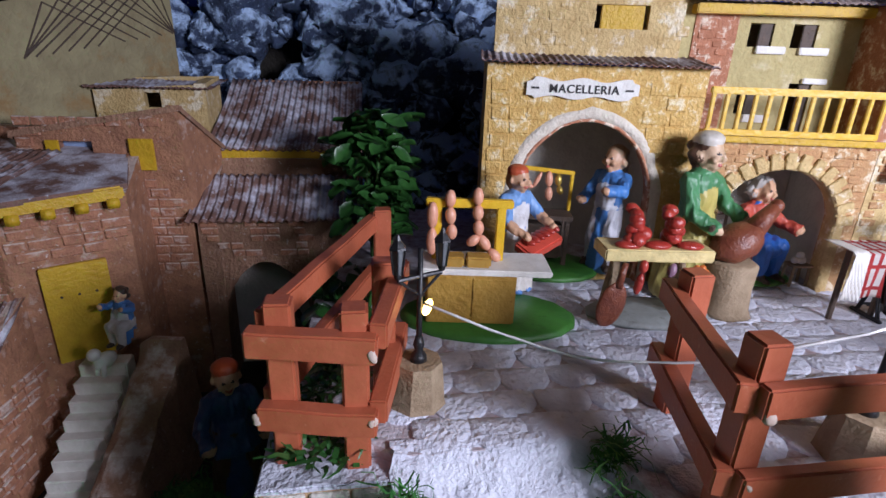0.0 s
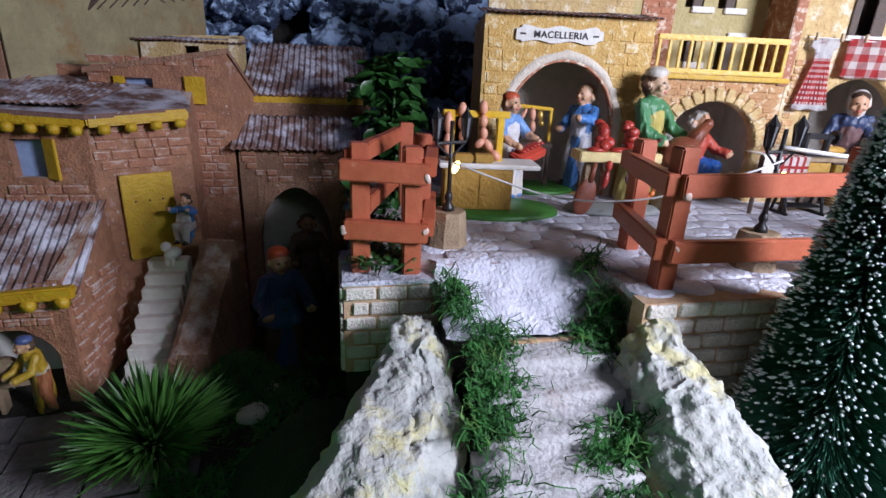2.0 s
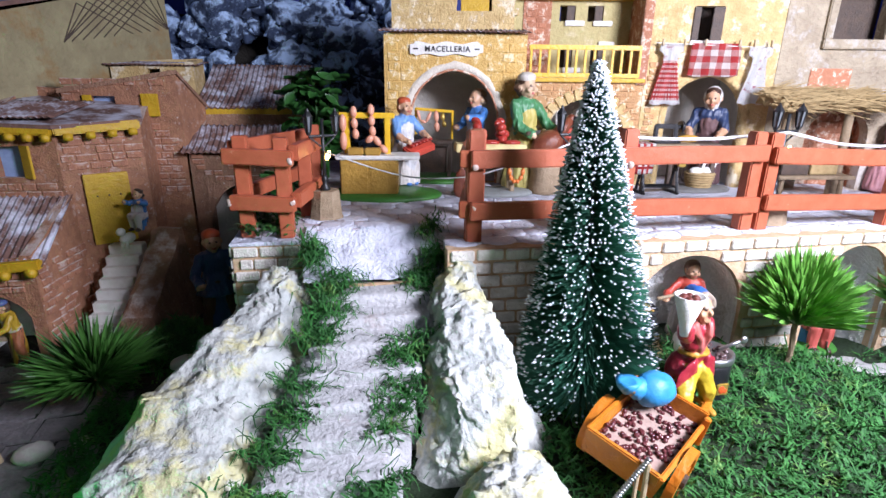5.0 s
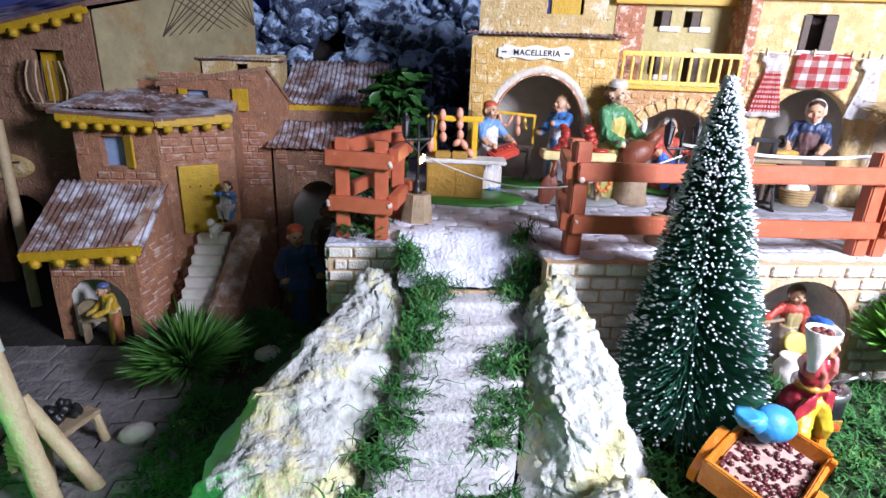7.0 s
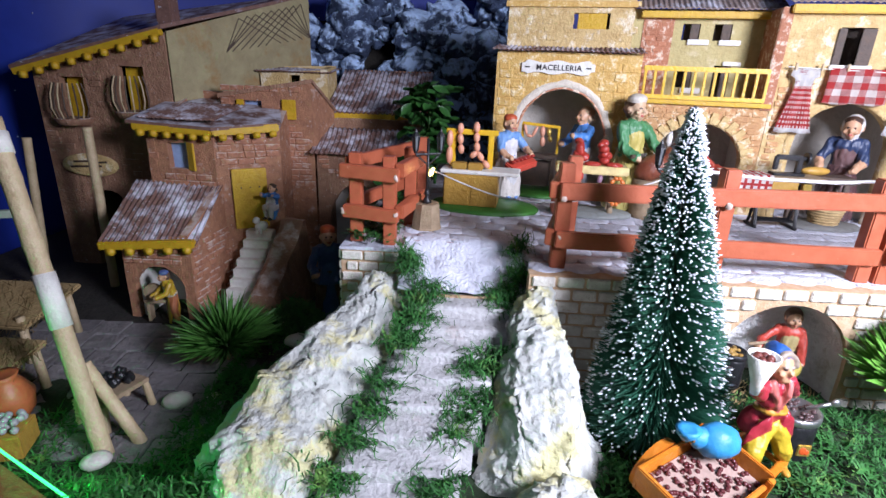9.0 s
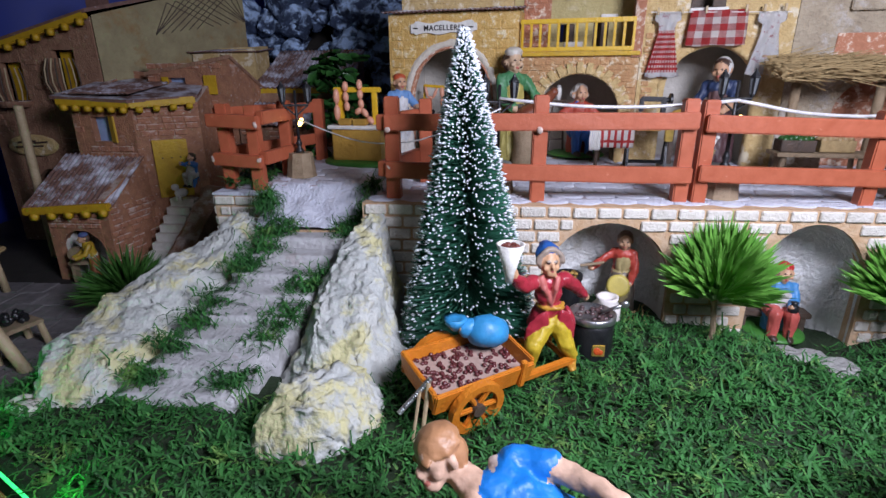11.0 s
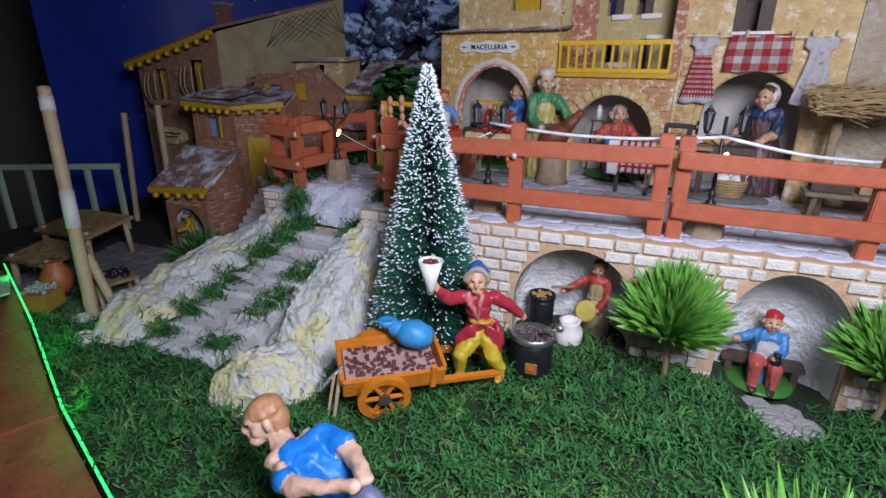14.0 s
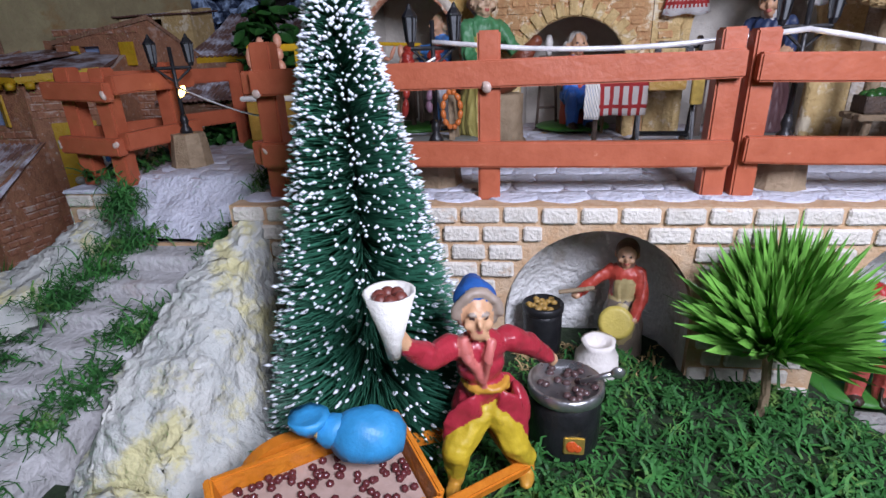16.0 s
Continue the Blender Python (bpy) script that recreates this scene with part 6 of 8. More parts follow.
def garment(name, label, outline, x, z, mats, pattern, sway=0.12):
    """A flat-hung cloth with folds: outline gives (half width) by depth; pattern gives the face's slot."""
    bm = bmesh.new()
    n, m = 26, 22
    depth = outline[-1][0]
    g = []
    for j in range(n + 1):
        d = depth * j / n
        k = max(i for i in range(len(outline)) if outline[i][0] <= d + 1e-6)
        k = min(k, len(outline) - 2)
        (d0, w0), (d1, w1) = outline[k], outline[k + 1]
        w = w0 + (w1 - w0) * (d - d0) / (d1 - d0)
        row = []
        for i in range(m + 1):
            u = 2 * i / m - 1
            out = 0.75 + sway * math.sin(u * 7 + d) * (0.3 + d / depth) + 0.05 * noise.noise((u * 3, d, x))
            row.append(bm.verts.new(on_face(x + u * w, z - d + 0.08 * math.cos(u * 6) * (j == n), out)))
        g.append(row)
    for j in range(n):
        for i in range(m):
            f = bm.faces.new((g[j][i], g[j + 1][i], g[j + 1][i + 1], g[j][i + 1]))
            f.material_index = pattern(i, j)
    bmesh.ops.solidify(bm, geom=bm.faces, thickness=0.08)
    return tagged(part(name, bm, mats, None, "", True), label, "clothing" if "dress" in name else "cloth")


M["floral"] = mat("white_floral_cloth", (0.78, 0.77, 0.76), (0.66, 0.66, 0.68), 0.85, 0.8, 0.3, stain=(0.42, 0.16, 0.18), stain_size=0.55, stain_at=0.60)
garment("doll_dress", "red gingham dress with a white floral top hung on the line", ((0, 1.2), (0.9, 1.3), (1.0, 0.8), (2.0, 0.8), (6.4, 1.7)), 34.9, 25.3, [M["floral"], M["gred"], M["gingham"]],
        lambda i, j: 0 if j < 7 or j > 23 else (1 if (i % 2 == 0) != (j % 2 == 0) or i % 2 == 0 else 2))
garment("checked_cloth", "red and white checked cloth spread on the line", ((0, 2.6), (1.5, 2.7), (3.4, 2.8)), 39.6, 25.4, [M["gingham"], M["gred"], mat("pale_red_cloth", (0.66, 0.32, 0.30), None, 0.85, 0.6, 0.3)], lambda i, j: (1 if (i // 3 + 1) % 2 and (j // 5 + 1) % 2 else (2 if (i // 3) % 2 != (j // 5) % 2 else 0)), 0.2)
garment("doll_dress", "white floral dress hung at the end of the line", ((0, 1.2), (0.9, 1.3), (1.0, 0.75), (2.0, 0.8), (6.0, 1.6)), 44.4, 25.1, [M["floral"]], lambda i, j: 0)
for x in (33.9, 36.2, 38.4, 42.0, 43.6, 45.4):
    peg = props("clothes_peg", "small wooden clothes peg on the line", "peg", (0, 0, 0), 0, "clothes pegs")
    add(peg, "peg_body", lambda bm: face_box(bm, x - 0.1, x + 0.1, 25.1, 25.8, 0.65, 0.95, 0.03), M["woodpale"])

# produce bench and straw awning before the old house
bench = props("produce_bench", "weathered grey wooden bench loaded with produce", "bench", (48.6, 26.4, FLOOR), -6)
for y in (-1.0, 0, 1.0):
    add(bench, "plank", lambda bm: box(bm, (0, y, 2.3), (8.6, 0.85, 0.4), None, 0.06), M["wood"])
for x in (-3.6, 3.4):
    for y in (-0.8, 0.8):
        add(bench, "leg", lambda bm: tube(bm, (x, y, 0), (x * 0.95, y, 2.2), 0.28, 0.24, 8), M["wood"])
for k, (x, m, lab) in enumerate(((-2.4, M["darkwood_and_void"], "dark wooden crate of greens"), (1.2, M["straw"], "straw crate of potatoes"))):
    crate = props("crate", lab + " on the bench", "crate", (48.6 + x, 26.6, FLOOR + 2.5), -6)
    for y in (-0.9, 0.9):
        add(crate, "crate_side", lambda bm: box(bm, (0, y, 0.6), (3.0, 0.15, 1.1), None, 0.04), m)
    for xx in (-1.45, 1.45):
        add(crate, "crate_end", lambda bm: box(bm, (xx, 0, 0.6), (0.15, 1.9, 1.1), None, 0.04), m)
    add(crate, "crate_bottom", lambda bm: box(bm, (0, 0, 0.1), (2.8, 1.7, 0.15)), m)
    for j in range(12):
        add(crate, "vegetable", lambda bm: ball(bm, (-1.1 + 0.44 * (j % 6), -0.4 + 0.8 * (j // 6), 1.1 + 0.1 * (j % 3)), 0.36, None, 8), M["leaf"] if k == 0 else paint(0.46, 0.32, 0.16), "", True)
awning = props("straw_awning", "straw awning on rough wooden posts before the old house", "awning", (0, 0, 0))
for x in (45.8, 53.6):
    add(awning, "post", lambda bm: tube(bm, (x, 27.6, FLOOR), (x + 0.2, 28.0, 19.0), 0.5, 0.42, 9), M["wood"], "", True, 0.08)
rnd = random.Random(8)
vs, fs = [], []
for k in range(2200):
    x, y = rnd.uniform(43.2, 56.5), rnd.uniform(25.4, 30.4)
    z = 19.3 + 0.25 * (y - 26) + 0.5 * noise.noise((x * 0.4, y * 0.4, 0)) + rnd.uniform(-0.5, 0.5)
    a, L = rnd.gauss(0.0, 0.5), rnd.uniform(1.2, 3.4)
    d = Vector((math.cos(a), math.sin(a), rnd.gauss(0, 0.15))) * L
    n = len(vs)
    vs += [(x, y, z), (x + 0.08, y, z + 0.08), (x + d.x, y + d.y, z + d.z), (x + d.x, y + d.y + 0.09, z + d.z + 0.05)]
    fs += [(n, n + 1, n + 3, n + 2)]
raw("straw_thatch", vs, fs, M["straw"], awning)["kind"] = "stuff"
add(awning, "thatch_bed", lambda bm: (box(bm, (50, 28.2, 19.4), (12.4, 4.2, 0.9), Euler((radians(10), 0, 0)).to_matrix()), bmesh.ops.subdivide_edges(bm, edges=bm.edges, cuts=14, use_grid_fill=True)), M["straw"], "", True, 0.6)
figurine("figurine", "painted clay figure in pink with a blue cap and basket", (60.6, 28.0, FLOOR), 20, 10.0, (0.55, 0.25, 0.30), (0.50, 0.24, 0.26), (0.2, 0.1, 0.05), hat="cap", hatc=(0.10, 0.20, 0.45), skirt=True)
bk = props("carried_basket", "small straw basket balanced above the pink figure", "basket", (60.6, 28.0, FLOOR + 9.9))
add(bk, "weave", lambda bm: lathe(bm, ((0.7, 0), (1.1, 0.5), (1.25, 1.0), (1.1, 1.0), (0.9, 0.5), (0.2, 0.2)), (0, 0, 0), 18), M["straw"], "", True)

# ---- moss, plants and the scene on the lawn ----
def strands(name, spots, material, rnd, length=(0.5, 1.3), width=0.09, parent=None, curl=0.7, n=3):
    """Loose curly strands, each a bent ribbon, at given (x, y, z) spots."""
    vs, fs = [], []
    for x, y, z in spots:
        a, L = rnd.uniform(0, 6.283), rnd.uniform(*length)
        p = Vector((x, y, z))
        d = Vector((math.cos(a), math.sin(a), rnd.uniform(0.0, 0.9))).normalized()
        w = Vector((-math.sin(a), math.cos(a), 0)) * width
        base = len(vs)
        for k in range(n + 1):
            t = 1 - 0.6 * k / n
            vs.append(p - w * t)
            vs.append(p + w * t)
            p = p + d * (L / n)
            d = (d + Vector((rnd.gauss(0, curl), rnd.gauss(0, curl), rnd.gauss(-0.35, curl)))).normalized()
        for k in range(n):
            fs.append((base + 2 * k, base + 2 * k + 1, base + 2 * k + 3, base + 2 * k + 2))
    ob = raw(name, vs, fs, material, parent)
    return ob


rnd = random.Random(21)
spots = []
while len(spots) < 34000:
    x, y = rnd.uniform(-26, 62), rnd.uniform(-22, 13.2)
    if y < edge_y(x) + 0.2:
        continue
    if y > 12.0 and not (21.5 < x < 30.5 or 38 < x < 45):
        continue
    if -10.5 < x < 7.5 and y > -1.0 and not (x > 6 and y < 3):
        continue
    if abs(x - 41.5) < 3.0 and y > 7:
        continue
    if x < -13 and y > 3.5:
        continue
    spots.append((x, y, lawn_height(x, y) - 0.1 + 1.7 * max(0, noise.noise((x * 0.5, y * 0.5, 9)))))
tagged(strands("moss", spots, M["moss"], rnd, (0.7, 2.0), 0.085, None, 0.95, 4), "thick curly green moss covering the lawn", "moss", "", "stuff")

# moss tufts along the stairs and the gully
spots = []
for k in range(5200):
    y = rnd.uniform(-0.5, 19.0)
    s = rnd.choice((-1, 1))
    c = stair_mid(min(y, 15))
    if noise.noise((y * 0.55, s * 5, 2.2)) + 0.5 * noise.noise((y * 1.7, s * 3, 4.2)) < 0.02:
        continue
    x = c + s * (3.0 + rnd.gauss(0, 0.75)) if y < 15.5 else (1.2 + s * (4.6 + rnd.gauss(0, 0.35)))
    z = (6.5 - (15.6 - y) * 0.40 if y < 15.5 else 6.5 + (y - 15.5) * 0.7) + 0.5 + rnd.uniform(-0.2, 0.35) + 0.5 * max(0, abs(x - c) - 3.2)
    spots.append((x, y, z))
tagged(strands("stair_moss", spots, M["moss"], rnd, (0.9, 2.6), 0.062, None, 0.9, 5), "loose tufts of green moss along both sides of the stairs", "moss", "", "stuff")
spots = []
for k in range(5200):
    x, y = rnd.uniform(-22, -9.5), rnd.uniform(8, 34)
    if noise.noise((x * 0.3, y * 0.3, 7)) < -0.05 or y < 8 + (x + 22) * 0.3:
        continue
    spots.append((x, y, -5.6 + rnd.uniform(0, 0.5) + 0.9 * max(0, noise.noise((x * 0.25, y * 0.25, 3)))))
for k in range(3600):
    x, y = rnd.uniform(-34, -11), rnd.uniform(-1, 12)
    if y < edge_y(x) + 0.3:
        continue
    spots.append((x, y, lawn_height(x, y)))
for k in range(2600):
    x, y = rnd.gauss(-18.6, 1.9), rnd.gauss(30.0, 2.2)
    spots.append((x, y, -5.7 + 3.4 * math.exp(-((x + 18.6) ** 2 + (y - 30) ** 2) / 9.0) * rnd.uniform(0.5, 1.0)))
tagged(strands("gully_moss", spots, M["moss"], rnd, (0.6, 1.6), 0.09), "dark green moss in the gully below the houses", "moss", "", "stuff")
spots = [(rnd.uniform(-9.0, -5.2), rnd.uniform(19.5, 30), 9.1 + rnd.uniform(0, 0.8)) for _ in range(500)]
tagged(strands("fence_greens", spots, M["leaf"], rnd, (0.6, 1.6), 0.16), "green leaves growing inside the corner fence", "plants", "", "stuff")


def bottle_brush_tree(x, y, z, H, R):
    """A wire-stem tree with rings of stiff bristles, their tips flocked white."""
    tree = props("bottle_brush_tree", "dark green bottle-brush fir tree with white snow tips", "tree", (x, y, z))
    add(tree, "twisted_stem", lambda bm: [tube(bm, (0.16 * math.cos(k * 0.9), 0.16 * math.sin(k * 0.9), 0.28 * k), (0.16 * math.cos(k * 0.9 + 0.9), 0.16 * math.sin(k * 0.9 + 0.9), 0.28 * k + 0.28), 0.12, 0.12, 6) for k in range(int(H / 0.28))] and None, M["steel"], "twisted wire stem")
    add(tree, "tree_foot", lambda bm: lathe(bm, ((1.6, 0.0), (1.6, 0.3), (0.9, 0.7), (0.3, 1.2)), (0, 0, 0), 16), M["wood"], "brown straw-coloured foot", True)
    rnd = random.Random(4)
    vs, fs, tv, tf = [], [], [], []
    for k in range(12500):
        u = rnd.random() ** 1.15
        h = 1.0 + u * (H - 1.2)
        r = (R * (1 - u) ** 0.92 + 0.22) * rnd.uniform(0.9, 1.04)
        a = rnd.uniform(0, 6.2832)
        rise = r * rnd.uniform(0.02, 0.22)
        d = Vector((math.cos(a), math.sin(a), 0))
        p, q = d * 0.12 + Vector((0, 0, h)), d * r + Vector((0, 0, h + rise))
        w, up = Vector((-d.y, d.x, 0)) * 0.035, Vector((0, 0, 0.035))
        n = len(vs)
        vs += [p - w, p + w, p + up, q - w * 0.8, q + w * 0.8, q + up]
        fs += [(n, n + 1, n + 4, n + 3), (n + 1, n + 2, n + 5, n + 4), (n + 2, n, n + 3, n + 5)]
        if rnd.random() < 0.17 + 0.30 * u:
            s = rnd.uniform(0.05, 0.10)
            n = len(tv)
            L = rnd.uniform(1.3, 3.2)
            c = q
            dd = (q - p).normalized()
            tv += [c + dd * s * L, c - dd * s * L, c + w.normalized() * s, c - w.normalized() * s, c + Vector((0, 0, s)), c - Vector((0, 0, s))]
            tf += [(n, n + 2, n + 4), (n, n + 4, n + 3), (n, n + 3, n + 5), (n, n + 5, n + 2), (n + 1, n + 4, n + 2), (n + 1, n + 3, n + 4), (n + 1, n + 5, n + 3), (n + 1, n + 2, n + 5)]
    raw("crown", vs, fs, M["needle"], tree)["kind"] = "stuff"
    raw("snow_flock", tv, tf, M["snowtip"], tree, True)["kind"] = "stuff"
    return tree


fir = bottle_brush_tree(15.2, 7.8, -0.6, 23.0, 4.95)
fir.rotation_euler = (radians(-3.4), radians(-1.8), 0)


def blade_bush(name, label, x, y, z, stem, R, count, material, seed, flat=0.75, low=-0.15, blade=2.6, tall=1.0, wide=0.13):
    """A ball of stiff pointed blades on a short stem."""
    bush = props(name, label, "plant", (x, y, z))
    add(bush, "stem", lambda bm: [tube(bm, (0.12 * math.sin(k), 0, stem * k / 5), (0.12 * math.sin(k + 1), 0, stem * (k + 1) / 5), 0.22, 0.2, 7) for k in range(5)] and None, M["wood"])
    rnd = random.Random(seed)
    vs, fs = [], []
    for k in range(count):
        el = math.asin(rnd.uniform(low, 1.0))
        a = rnd.uniform(0, 6.2832)
        d = Vector((math.cos(a) * math.cos(el), math.sin(a) * math.cos(el), math.sin(el) * flat + 0.25)).normalized()
        L = R * rnd.uniform(0.8, 1.12)
        s = rnd.uniform(0.05, 0.5)
        p = Vector((0, 0, stem)) + d * (L * s)
        side = d.cross(Vector((rnd.gauss(0, 1), rnd.gauss(0, 1), rnd.gauss(0, 1)))).normalized() * wide
        mid, tip = p + d * blade * 0.5 + Vector((0, 0, 0.1)), p + d * blade * (0.8 + 0.4 * rnd.random()) * (1 - 0.3 * s)
        n = len(vs)
        vs += [p - side * 0.6, p + side * 0.6, mid + side, mid - side, tip, mid + d.cross(side) * 0.25]
        fs += [(n, n + 1, n + 2, n + 5), (n, n + 5, n + 3), (n + 3, n + 5, n + 4), (n + 5, n + 2, n + 4)]
    vs = [(p.x, p.y, stem + (p.z - stem) * tall) for p in vs]
    raw("crown", vs, fs, material, bush)["kind"] = "stuff"
    return bush


blade_bush("spiky_bush", "bright green plastic spiky bush on a thin stem", 33.6, 9.8, -0.4, 3.6, 4.6, 1500, M["blade"], 1, 1.9, 0.0, 3.2, 1.25, 0.17)
blade_bush("spiky_bush", "bright green plastic spiky bush beside the second niche", 47.6, 11.0, -0.8, 3.2, 4.3, 1300, M["blade"], 2, 1.8, 0.0, 3.1, 1.25, 0.17)
blade_bush("spiky_bush", "bright green spiky tuft close to the lawn's front edge", 37.6, -11.0, -0.3, 1.2, 5.2, 420, M["blade"], 3, 1.7, 0.25, 4.6, 1.2, 0.26)
blade_bush("needle_plant", "dark green needle-leaved plant in the gully", -22.6, 21.6, -5.2, 1.4, 5.2, 1000, M["blade2"], 4, 0.6, -0.1, 4.0)


# chestnut seller with cart, sack and pots
def chestnut_seller():
    """A plain painted clay figure with both arms spread, legs astride, in a flared open-necked coat and a brimmed hat."""
    bm = bmesh.new()
    hd, chest, waist, hips = Vector((20.3, 4.2, 7.95)), Vector((20.35, 4.4, 6.1)), Vector((20.6, 4.5, 4.7)), Vector((20.75, 4.5, 3.7))
    face = Vector((0.22, -0.97, 0.04)).normalized()
    crown = Vector((0, 0.05, 1.0))
    crown = (crown - face * crown.dot(face)).normalized()
    side = face.cross(crown)
    R = Matrix((side, face, crown)).transposed()
    ball(bm, hd, (0.62, 0.70, 0.80), R, 18, 0)
    ball(bm, hd + face * 0.72 - crown * 0.08, (0.14, 0.22, 0.22), R, 8, 0)
    ball(bm, hd + face * 0.45 - crown * 0.58, (0.36, 0.32, 0.28), R, 10, 0)
    for s in (-1, 1):
        ball(bm, hd + side * 0.26 * s + face * 0.62 + crown * 0.08, (0.085, 0.07, 0.05), R, 8, 7)
        ball(bm, hd + side * 0.27 * s + face * 0.62 + crown * 0.24, (0.2, 0.12, 0.07), R, 8, 4)
        ball(bm, hd + side * 0.34 * s + face * 0.46 - crown * 0.2, (0.22, 0.2, 0.22), R, 8, 0)
        ball(bm, hd + side * 0.64 * s - crown * 0.05, (0.16, 0.26, 0.34), R, 8, 4)
    ball(bm, hd + face * 0.68 - crown * 0.38, (0.15, 0.1, 0.045), R, 8, 5)
    ball(bm, hd - face * 0.38 + crown * 0.46, (0.78, 0.76, 0.82), R, 16, 3)
    ball(bm, hd - face * 0.75 + crown * 0.75, (0.5, 0.5, 0.55), R, 12, 3)
    ball(bm, hd - face * 0.50 - crown * 0.1, (0.64, 0.5, 0.62), R, 12, 3)
    limb(bm, [hd + side * 0.80 * math.cos(a) + crown * (0.10 + 0.82 * math.sin(a)) + face * 0.22 for a in [math.pi * k / 10 for k in range(11)]], [0.17] * 11, 4)
    limb(bm, (hd - crown * 0.6, chest + Vector((0, -0.1, 0.8))), (0.36, 0.44), 0)
    for c, r in ((chest + Vector((0, 0, 0.35)), (1.12, 0.74, 0.72)), (chest + Vector((0.05, 0, -0.4)), (0.98, 0.72, 0.8)), (waist, (0.86, 0.68, 0.7))):
        ball(bm, c, r, Euler((0, 0, radians(24))).to_matrix(), 16, 1)
    limb(bm, [waist + Vector((0.86 * math.cos(a), 0.70 * math.sin(a), 0.02 * k)) for k, a in enumerate([k * math.pi / 7 for k in range(15)])], [0.15] * 15, 6)
    for c, r, tilt in (((19.7, 3.7, 3.5), (0.66, 0.24, 1.35), (0.15, 0.42)), ((21.7, 4.2, 3.35), (0.58, 0.24, 1.5), (0.12, -0.28)), ((20.8, 5.2, 3.7), (1.2, 0.3, 1.1), (-0.2, 0)), ((19.6, 4.7, 3.8), (0.3, 0.7, 1.0), (0, 0.3)), ((22.0, 4.9, 3.7), (0.3, 0.6, 1.0), (0, -0.3))):
        ball(bm, c, r, Euler((tilt[0], tilt[1], radians(16))).to_matrix(), 14, 1)
    for s, foot, knee in ((-1, Vector((19.4, 3.5, 0.7)), Vector((19.55, 3.35, 2.4))), (1, Vector((22.2, 4.4, 0.7)), Vector((21.75, 4.15, 2.2)))):
        limb(bm, (hips + Vector((0.35 * s, -0.1, 0)), knee, foot + Vector((0, 0.1, 0.55))), (0.70, 0.60, 0.46), 2)
        limb(bm, (foot + Vector((0, 0.1, 0.5)), foot + Vector((0, 0.1, 0.05))), (0.42, 0.38), 6)
        ball(bm, foot + Vector((0.02 * s, -0.3, -0.2)), (0.34, 0.66, 0.28), None, 10, 6)
    left, right = Vector((19.35, 3.95, 6.7)), Vector((21.4, 4.95, 6.55))
    limb(bm, (left, Vector((18.75, 3.05, 6.75)), Vector((18.05, 2.35, 7.6))), (0.52, 0.47, 0.38), 1)
    limb(bm, (Vector((18.05, 2.35, 7.6)), Vector((17.8, 2.1, 8.15))), (0.30, 0.34), 0)
    limb(bm, (right, Vector((22.35, 5.8, 5.75)), Vector((23.0, 6.35, 4.95))), (0.52, 0.46, 0.38), 1)
    limb(bm, (Vector((23.0, 6.35, 4.95)), Vector((23.3, 6.6, 4.55))), (0.28, 0.32), 0)
    for dx in (-0.42, 0.42):
        limb(bm, (chest + Vector((dx * 1.2, -0.62, 0.95)), chest + Vector((dx * 0.8, -0.86, 0.3)), waist + Vector((0, -0.72, 0.4))), (0.22, 0.2, 0.1), 5)
    bm = fused(bm, 0.07)
    for v in bm.verts:
        v.co += noise.noise_vector(v.co * 1.3) * 0.09 + noise.noise_vector(v.co * Vector((3.2, 3.2, 1.2)).length * 0.6) * 0.035
    mats = [paint(0.66, 0.38, 0.22), paint(0.40, 0.03, 0.05, 0.3), paint(0.58, 0.42, 0.03), paint(0.02, 0.10, 0.36), paint(0.34, 0.27, 0.22), paint(0.58, 0.16, 0.14), paint(0.60, 0.30, 0.04), paint(0.06, 0.03, 0.03)]
    return tagged(part("figurine", bm, mats, None, "", True), "painted clay chestnut seller in red coat and blue hat", "figurine")


chestnut_seller()
cone = props("paper_cone", "white paper cone filled with chestnuts", "paper cone", (17.7, 1.95, 8.15), 0)
add(cone, "paper", lambda bm: lathe(bm, ((0.22, -0.7), (0.34, 0.0), (0.86, 1.75), (0.76, 1.75), (0.3, 0.2)), (0, 0, 0), 16), M["white"], "", True)
for k in range(6):
    add(cone, "chestnut", lambda bm: ball(bm, (0.35 * math.cos(k), 0.35 * math.sin(k), 1.5), 0.26, None, 8), paint(0.16, 0.04, 0.03), "", True)


def pot(name, label, x, y, z, r, h, material, lid=None, nuts=None, group=""):
    p = props(name, label, "pot", (x, y, z), 0, group)
    add(p, "pot_body", lambda bm: lathe(bm, ((r * 0.9, 0), (r * 1.0, h * 0.1), (r * 1.02, h * 0.75), (r * 0.94, h * 0.9), (r * 0.85, h * 0.9), (r * 0.8, h * 0.8)), (0, 0, 0), 24), material, "", True)
    add(p, "rim", lambda bm: lathe(bm, ((r * 0.95, h * 0.82), (r * 1.08, h * 0.86), (r * 1.08, h * 0.98), (r * 0.98, h * 1.0), (r * 0.9, h * 0.92)), (0, 0, 0), 24), M["steel"] if lid else material, "bright metal rim" if lid else "", True)
    rnd = random.Random(int(x * 7))
    for k in range(22):
        a, q = rnd.uniform(0, 6.28), r * 0.8 * math.sqrt(rnd.random())
        add(p, "chestnut", lambda bm: ball(bm, (q * math.cos(a), q * math.sin(a), h * 0.93 + rnd.uniform(0, 0.12)), (0.2, 0.17, 0.15), None, 7), nuts, "", True)
    return p


